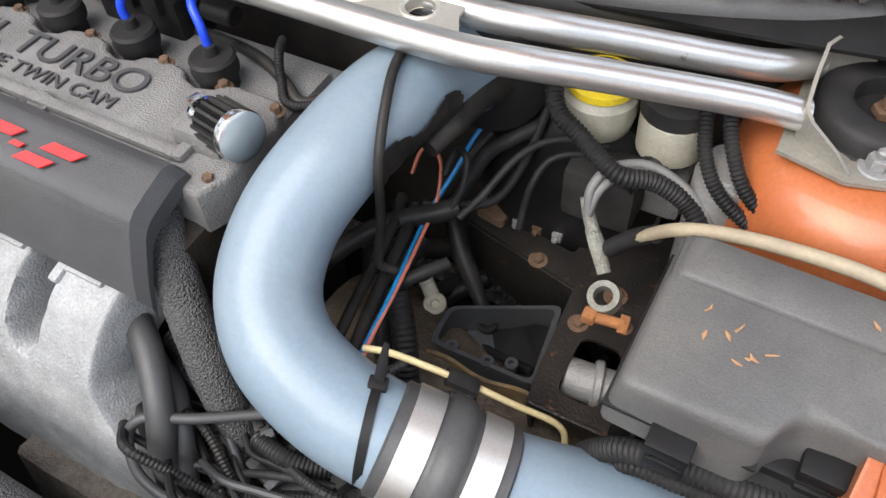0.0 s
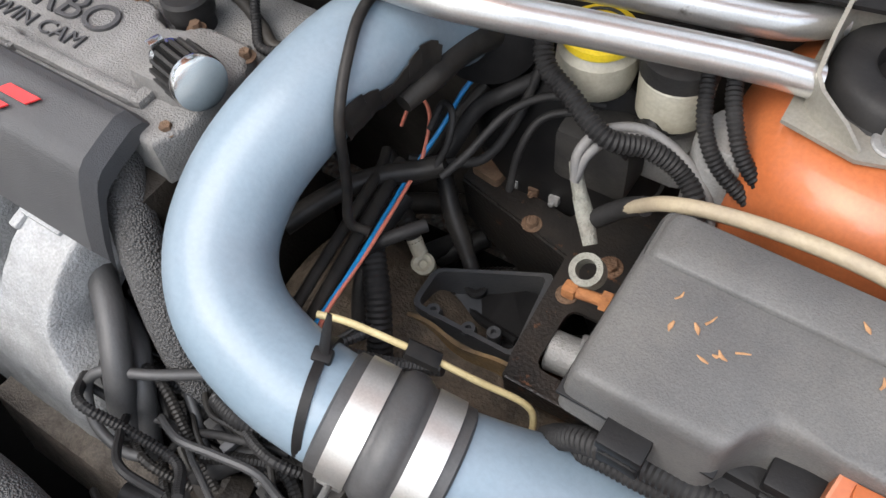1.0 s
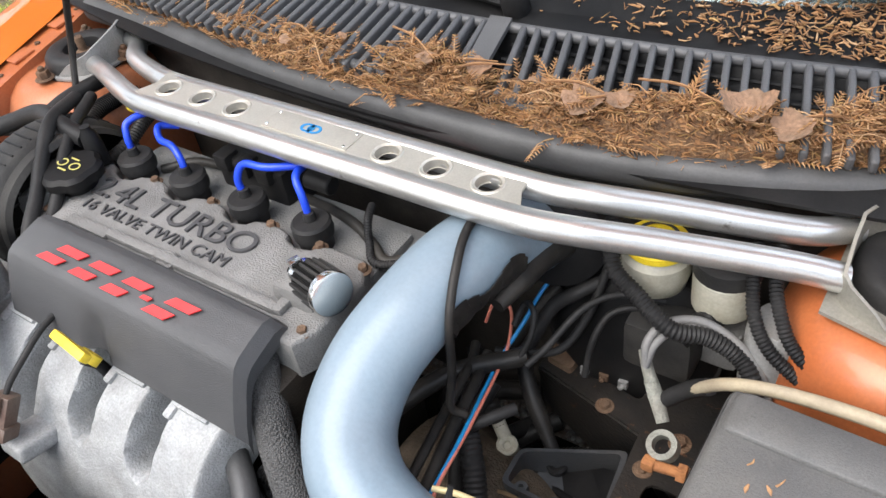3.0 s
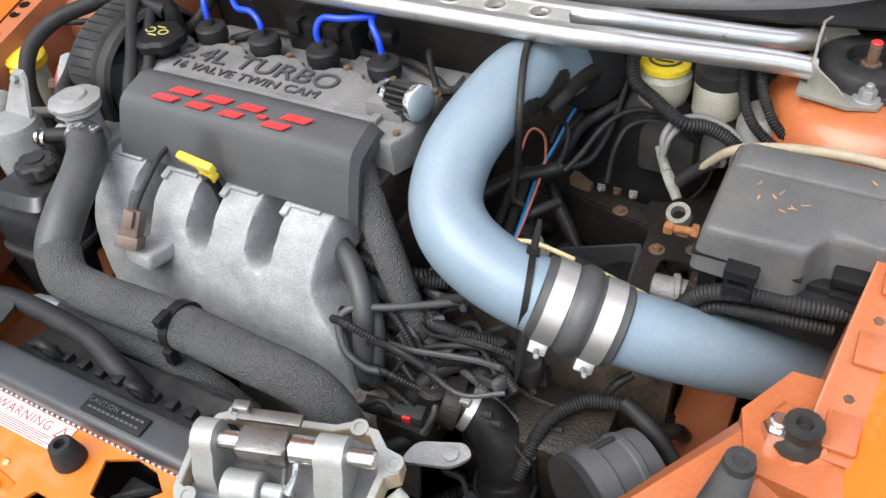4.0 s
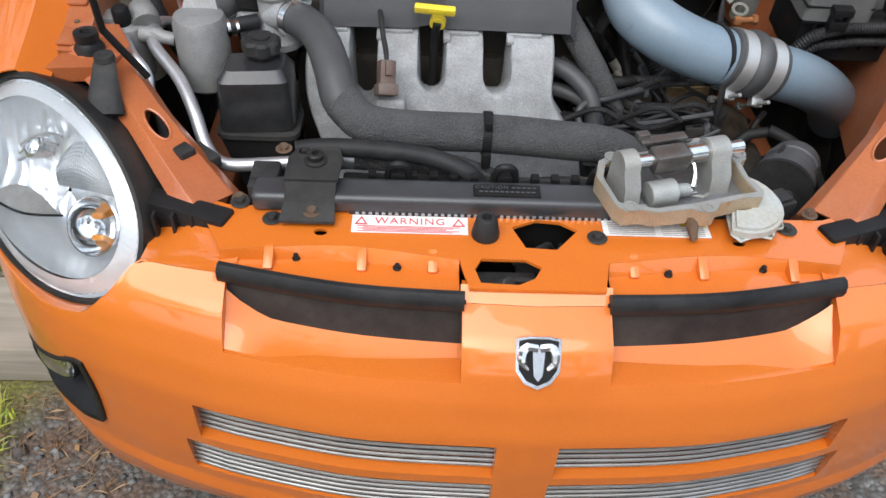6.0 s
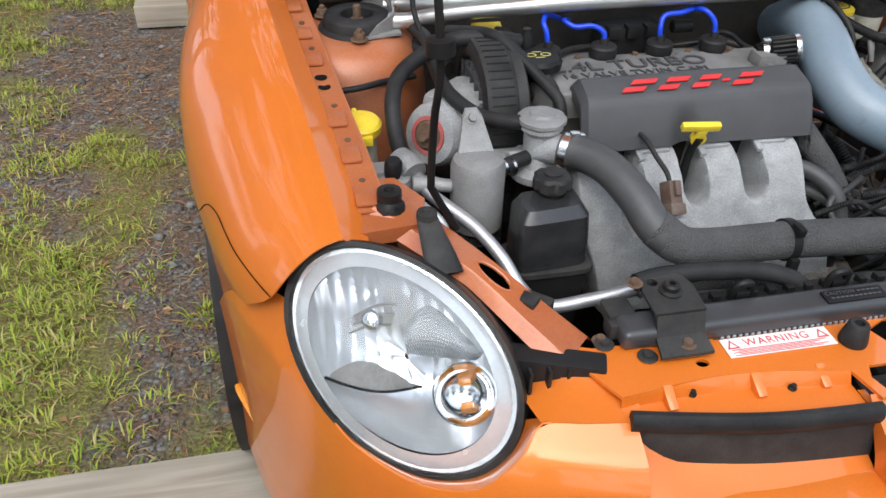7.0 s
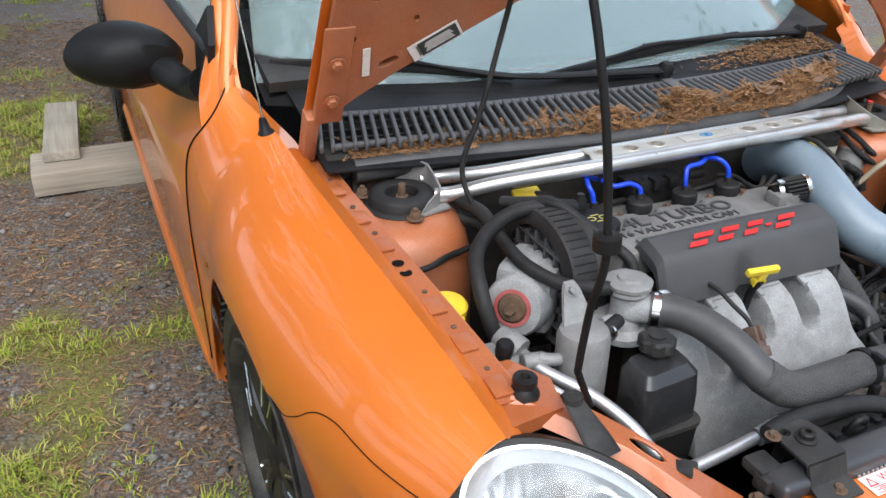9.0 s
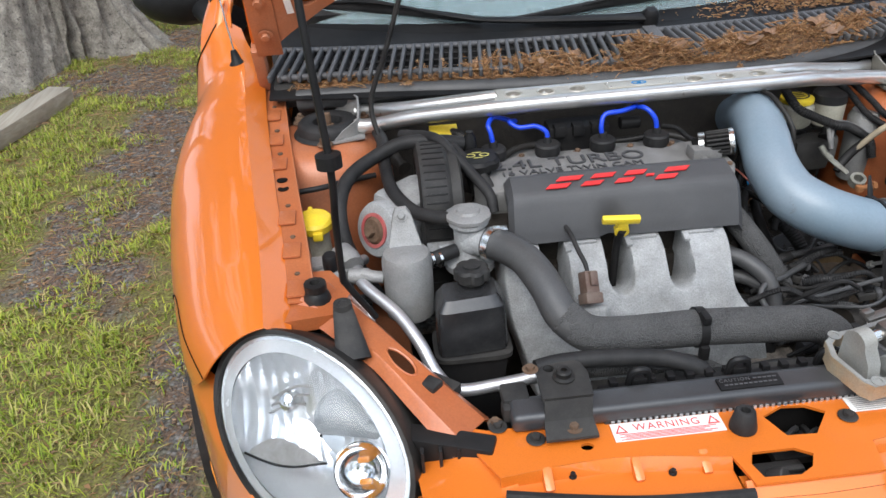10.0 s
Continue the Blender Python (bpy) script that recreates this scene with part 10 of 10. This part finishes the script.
def grow(x0, y0, r0, high, crown_from, spread, seed, label, count=2600, boughs=()):
    """A tree: flared trunk with limbs, and a crown of loose leaf clumps."""
    rg = random.Random(seed)
    tree = thing("tree", (x0, y0, 0), label, "tree", "trees beyond the car")
    bm = bmesh.new()
    seg, rings = (260 if seed == 1 else 40), []
    turns_ = 110 if seed == 1 else 30
    for k in range(turns_):
        z = -0.05 + high * 0.8 * (k / (turns_ - 1)) ** 2.0
        ring = []
        for i in range(seg):
            t = 2 * math.pi * i / seg
            flare = 0.85 * r0 * math.exp(-z / 0.30) * (0.6 + 0.4 * math.cos(5 * t + seed))
            r = r0 * (1 - 0.85 * z / high) + flare + r0 * (0.09 * noise.noise(V((math.cos(t) * 5, math.sin(t) * 5, z * 1.2 + seed))) + 0.10 * noise.noise(V((math.cos(t) * 14, math.sin(t) * 14, z * 1.2))) - 0.10 * abs(math.sin(t * 17 + 2.2 * noise.noise(V((t * 2, z * 1.5, seed))))))
            if seed == 1:               # bark plates split by deep cracks
                ridge = abs(noise.noise(V((math.cos(t) * 7, math.sin(t) * 7, z * 2.0)))) + 0.5 * abs(noise.noise(V((math.cos(t) * 17, math.sin(t) * 17, z * 7.0))))
                r += r0 * 0.16 * min(0.5, ridge)
            ring.append(bm.verts.new((x0 + r * math.cos(t) + 0.12 * math.sin(z * 0.8), y0 + r * math.sin(t), z)))
        rings.append(ring)
    for a, b in zip(rings, rings[1:]):
        for i in range(seg):
            bm.faces.new((a[i], a[(i + 1) % seg], b[(i + 1) % seg], b[i]))
    part("trunk", bm, BARK, tree, "", 60)
    tips = []
    for k in range(11):
        z = crown_from + (high - crown_from) * (k / 11) * 0.8
        a, l = rg.uniform(0, 6.28), spread * rg.uniform(0.6, 1.0) * (1.1 - 0.7 * k / 11)
        e = V((x0 + l * math.cos(a), y0 + l * math.sin(a), z + l * rg.uniform(0.2, 0.6)))
        bm = bmesh.new()
        tube(bm, [(x0, y0, z), V((x0, y0, z)).lerp(e, 0.5) + V((0, 0, -0.1)), e], [r0 * 0.28, r0 * 0.16, 0.02], 7, 4)
        part("limb", bm, BARK, tree)
        tips += [V((x0, y0, z)).lerp(e, q) for q in (0.45, 0.7, 0.9, 1.05)]
    for e in boughs:
        e = V(e)
        root = V((x0, y0, e.z - 1.6))
        bm = bmesh.new()
        tube(bm, [root, root.lerp(e, 0.5) + V((0, 0, 0.3)), e], [r0 * 0.25, r0 * 0.14, 0.02], 7, 4)
        part("limb", bm, BARK, tree)
        tips += [root.lerp(e, q) for q in (0.5, 0.7, 0.85, 1.0, 1.05)]
    verts, faces = [], []
    for _ in range(count):
        p = rg.choice(tips) + V((rg.gauss(0, 1), rg.gauss(0, 1), rg.gauss(0, 0.7))) * spread * 0.17
        u = V((rg.gauss(0, 1), rg.gauss(0, 1), rg.gauss(0, 0.6))).normalized() * rg.uniform(0.08, 0.20)
        w = u.cross(V((rg.gauss(0, 1), rg.gauss(0, 1), rg.gauss(0, 1)))).normalized() * u.length * 0.45
        i = len(verts)
        verts += [tuple(p - u), tuple(p + w), tuple(p + u), tuple(p - w)]
        faces.append((i, i + 1, i + 2, i + 3))
    me = bpy.data.meshes.new("crown")
    me.from_pydata([tuple(V(v) - V((x0, y0, 0))) for v in verts], [], faces)
    me.materials.append(LEAVES)
    ob = new("crown", me)
    ob.parent = tree
    tagged(ob, kind="stuff")


grow(-2.46, 4.42, 0.46, 9.5, 4.0, 4.2, 1, "thick grey tree trunk with spreading root flare", 6400, ((-1.0, 2.6, 6.2), (-1.7, 1.7, 6.8), (-0.4, 3.6, 7.0)))
TREES = ((-5.2, 6.6, 0.22, 8.5, 1.6, 2.6, 2), (-8.0, 3.4, 0.25, 9.0, 1.6, 2.8, 3), (-6.5, 11.5, 0.3, 10.5, 1.5, 3.2, 4), (-1.6, 12.5, 0.25, 10.0, 1.8, 3.0, 5), (-9.0, -0.8, 0.3, 9.5, 1.8, 3.0, 6),
         (-7.5, -6.0, 0.28, 9.5, 1.5, 3.0, 7), (-2.5, -9.0, 0.28, 9.0, 1.5, 3.0, 8), (3.0, -9.8, 0.28, 9.5, 1.5, 3.2, 9), (8.0, -6.5, 0.28, 9.0, 1.6, 3.0, 10), (10.5, 0.5, 0.3, 9.5, 1.7, 3.0, 11), (9.5, 7.0, 0.3, 10.0, 1.6, 3.2, 12), (4.5, 13.0, 0.28, 10.0, 1.6, 3.2, 13))
for x0, y0, r0, high, cf, spread, seed in TREES:
    grow(x0, y0, r0, high, cf, spread, seed, "leafy tree standing beyond the gravel", 4200)

# ---- leaves and twigs on the cowl ----
NEEDLES = island_mix("dry_needles", [(0.29, 0.145, 0.062), (0.42, 0.225, 0.10), (0.13, 0.066, 0.036), (0.48, 0.30, 0.16), (0.33, 0.165, 0.07), (0.20, 0.105, 0.055), (0.38, 0.23, 0.09)], 0.85)
DRY_LEAF = material("dry_brown_leaf", (0.27, 0.155, 0.092), (0.15, 0.085, 0.05), 0.8, 0, 45, 0.6, 250, vary=0.3, dust=0.3, dust_col=(0.42, 0.30, 0.2))


def debris_line(x):
    """Middle y of the heap in front of the cowl grille, and its depth."""
    return max(grille_y(x) - 0.060, seal_y(x) + 0.030) + 0.006 * math.sin(x * 17), table(abs(x + 0.0), [(0, 1.0), (0.45, 1.0), (0.62, 0.45)]) * (0.36 if x < -0.28 else 0.75 if x < 0.0 else 1.0)


rng = random.Random(8)
verts, faces = [], []


def sprig(p, way, l, w):
    """A bent three-sided needle."""
    side = way.cross(V((rng.uniform(-1, 1), rng.uniform(-1, 1), 0.6))).normalized() * w
    up = way.cross(side).normalized() * w
    mid = p + way * l * 0.5 + V((0, 0, l * rng.uniform(-0.12, 0.2)))
    end = p + way * l
    i = len(verts)
    for q, k in ((p, 1.0), (mid, 0.9), (end, 0.25)):
        verts.extend([tuple(q + side * k), tuple(q - side * 0.5 * k + up * k), tuple(q - side * 0.5 * k - up * k)])
    for r in (0, 3):
        for k in range(3):
            faces.append((i + r + k, i + r + (k + 1) % 3, i + r + 3 + (k + 1) % 3, i + r + 3 + k))


def heap_at(x, off):
    """Height of the heap above the tray; steep behind the seal, thinning towards the grille."""
    _, amount = debris_line(x)
    lump = 0.62 + 0.55 * noise.noise(V((x * 11, off * 18, 0))) + 0.25 * noise.noise(V((x * 30, off * 34, 5)))
    return max(0.0, 0.058 * amount * lump) * min(1, max(0, (off + 0.032) / 0.012)) * min(1, max(0, (0.042 - off) / 0.028))


MULCH = material("leaf_mulch", (0.24, 0.135, 0.065), (0.10, 0.055, 0.03), 0.9, 0, 120, 1.0, 420, vary=0.4)
bm = bmesh.new()
grid(bm, lambda u, v: V((-0.60 + 1.22 * u, debris_line(-0.60 + 1.22 * u)[0] - 0.032 + 0.084 * v, 0.820 + 0.92 * heap_at(-0.60 + 1.22 * u, -0.032 + 0.084 * v))), span(0, 1, 240), span(0, 1, 20))
single("leaf_mulch", bm, MULCH, "matted brown mulch packed along the cowl", "leaf litter", kind="stuff", angle=80)
for _ in range(21000):
    x, off = rng.uniform(-0.60, 0.62), rng.uniform(-0.031, 0.042)
    y0, amount = debris_line(x)
    h = heap_at(x, off)
    if rng.random() > amount or h < 0.004 and rng.random() < 0.6:
        continue
    a = rng.uniform(0, 6.28)
    base, wy = V((x, y0 + off, 0.822 + h * rng.uniform(0.75, 1.05))), V((math.cos(a), math.sin(a) * (0.8 if off > -0.008 else 0.35), rng.uniform(-0.15, 0.55))).normalized()
    if rng.random() < 0.95:
        sprig(base, wy, rng.uniform(0.006, 0.018), rng.uniform(0.0004, 0.0009))
    else:                               # a flat cedar spray
        side = wy.cross(V((rng.uniform(-0.4, 0.4), rng.uniform(-0.4, 0.4), 1))).normalized()
        n = rng.randint(6, 11)
        l = 0.0042 * n
        sprig(base, wy, l, 0.0008)
        for k in range(1, n):
            for q in (-1, 1):
                sprig(base + wy * l * k / n, (wy * 0.8 + side * q).normalized(), 0.012 * (1 - 0.7 * k / n), 0.0009)
crumb_v, crumb_f = [], []
for _ in range(13000):
    x, off = rng.uniform(-0.60, 0.62), rng.uniform(-0.031, 0.044)
    y0, amount = debris_line(x)
    h = heap_at(x, off)
    if rng.random() > amount:
        continue
    p = V((x, y0 + off, 0.823 + h * rng.uniform(0.8, 1.0)))
    u = V((rng.gauss(0, 1), rng.gauss(0, 1), rng.gauss(0, 0.8))).normalized() * rng.uniform(0.0018, 0.0046)
    w = u.cross(V((rng.gauss(0, 1), rng.gauss(0, 1), rng.gauss(0, 1)))).normalized() * u.length * rng.uniform(0.35, 0.8)
    lift = u.cross(w).normalized() * u.length * rng.uniform(-0.4, 0.4)
    i = len(crumb_v)
    crumb_v += [tuple(p - u), tuple(p + w + lift), tuple(p + u), tuple(p - w + lift)]
    crumb_f.append((i, i + 1, i + 2, i + 3))
CRUMBS = island_mix("leaf_crumbs", [(0.27, 0.13, 0.055), (0.40, 0.22, 0.10), (0.15, 0.075, 0.04), (0.33, 0.155, 0.06), (0.20, 0.115, 0.065)], 0.85)
mesh_stuff("leaf_crumbs", crumb_v, crumb_f, CRUMBS, "crumbled brown leaves heaped along the cowl", "leaf litter")
mesh_stuff("needle_heap", verts, faces, NEEDLES, "heap of dry brown needles along the cowl", "needles")
verts, faces = [], []
for _ in range(1500):
    x = min(0.60, max(0.05, rng.gauss(0.45, 0.13)))
    y = grille_y(x) + rng.uniform(0.060, 0.15)
    a = rng.uniform(0, 6.28)
    sprig(V((x, y, cowl_z(x, y) + rng.uniform(0.001, 0.008))), V((math.cos(a), math.sin(a), rng.uniform(-0.05, 0.3))).normalized(), rng.uniform(0.004, 0.014), rng.uniform(0.0005, 0.0016))
mesh_stuff("needle_scatter", verts, faces, NEEDLES, "scattered dry needles at the foot of the windscreen", "needles")


def leaf(p, size, turn, tilt, curl):
    """A curled lobed leaf with its rib."""
    bm = bmesh.new()
    n = 18
    m = Matrix.Translation(p) @ Matrix.Rotation(turn, 4, "Z") @ Matrix.Rotation(tilt, 4, "X")
    rows = []
    for ring in (0.0, 0.5, 1.0):
        row = []
        for i in range(n):
            t = 2 * math.pi * i / n
            r = size * ring * (0.72 + 0.28 * abs(math.cos(2.5 * t)) ** 0.7)
            x, y = r * math.cos(t) * 1.25, r * math.sin(t)
            row.append(bm.verts.new(m @ V((x, y, curl * (x * x + 0.4 * y * y) / size + 0.06 * size * noise.noise(V((x * 90, y * 90, turn)))))))
        rows.append(row)
    for a, b in zip(rows, rows[1:]):
        for i in range(n):
            f = [a[i], a[(i + 1) % n], b[(i + 1) % n], b[i]]
            bm.faces.new(f)
    bmesh.ops.remove_doubles(bm, verts=bm.verts, dist=1e-5)
    return bm


for i in range(19):
    x = 0.60 - 0.95 * (i / 19) ** 0.95 + rng.uniform(-0.03, 0.03)
    y0, amount = debris_line(x)
    size = rng.uniform(0.010, 0.020) * (1.7 if i % 3 == 1 and x > 0.1 else 0.9) * (1.0 if x > 0.1 else 0.55)
    off = rng.uniform(-0.018, 0.026)
    single("dry_leaf", leaf(V((x, y0 + off, 0.826 + heap_at(x, off) + size * 0.35)), size, rng.uniform(-0.8, 0.8), rng.uniform(0.1, 1.0), rng.uniform(-0.5, 0.7)), DRY_LEAF, "curled dry brown leaf on the cowl", "leaf", "leaves on the cowl", angle=80)
for _ in range(9):
    x = rng.uniform(-0.35, 0.55)
    y0, _k = debris_line(x)
    bm = bmesh.new()
    a = rng.uniform(-0.6, 0.6)
    p = V((x, y0, 0.832 + heap_at(x, 0)))
    d = V((math.cos(a), math.sin(a), 0.05)) * rng.uniform(0.03, 0.06)
    tube(bm, [p - d, p + V((0, 0.004, 0.004)), p + d], [0.0011, 0.0014, 0.0007], 6, 4)
    single("twig", bm, NEEDLES, "thin dry twig caught on the cowl", "twig", "twigs on the cowl")
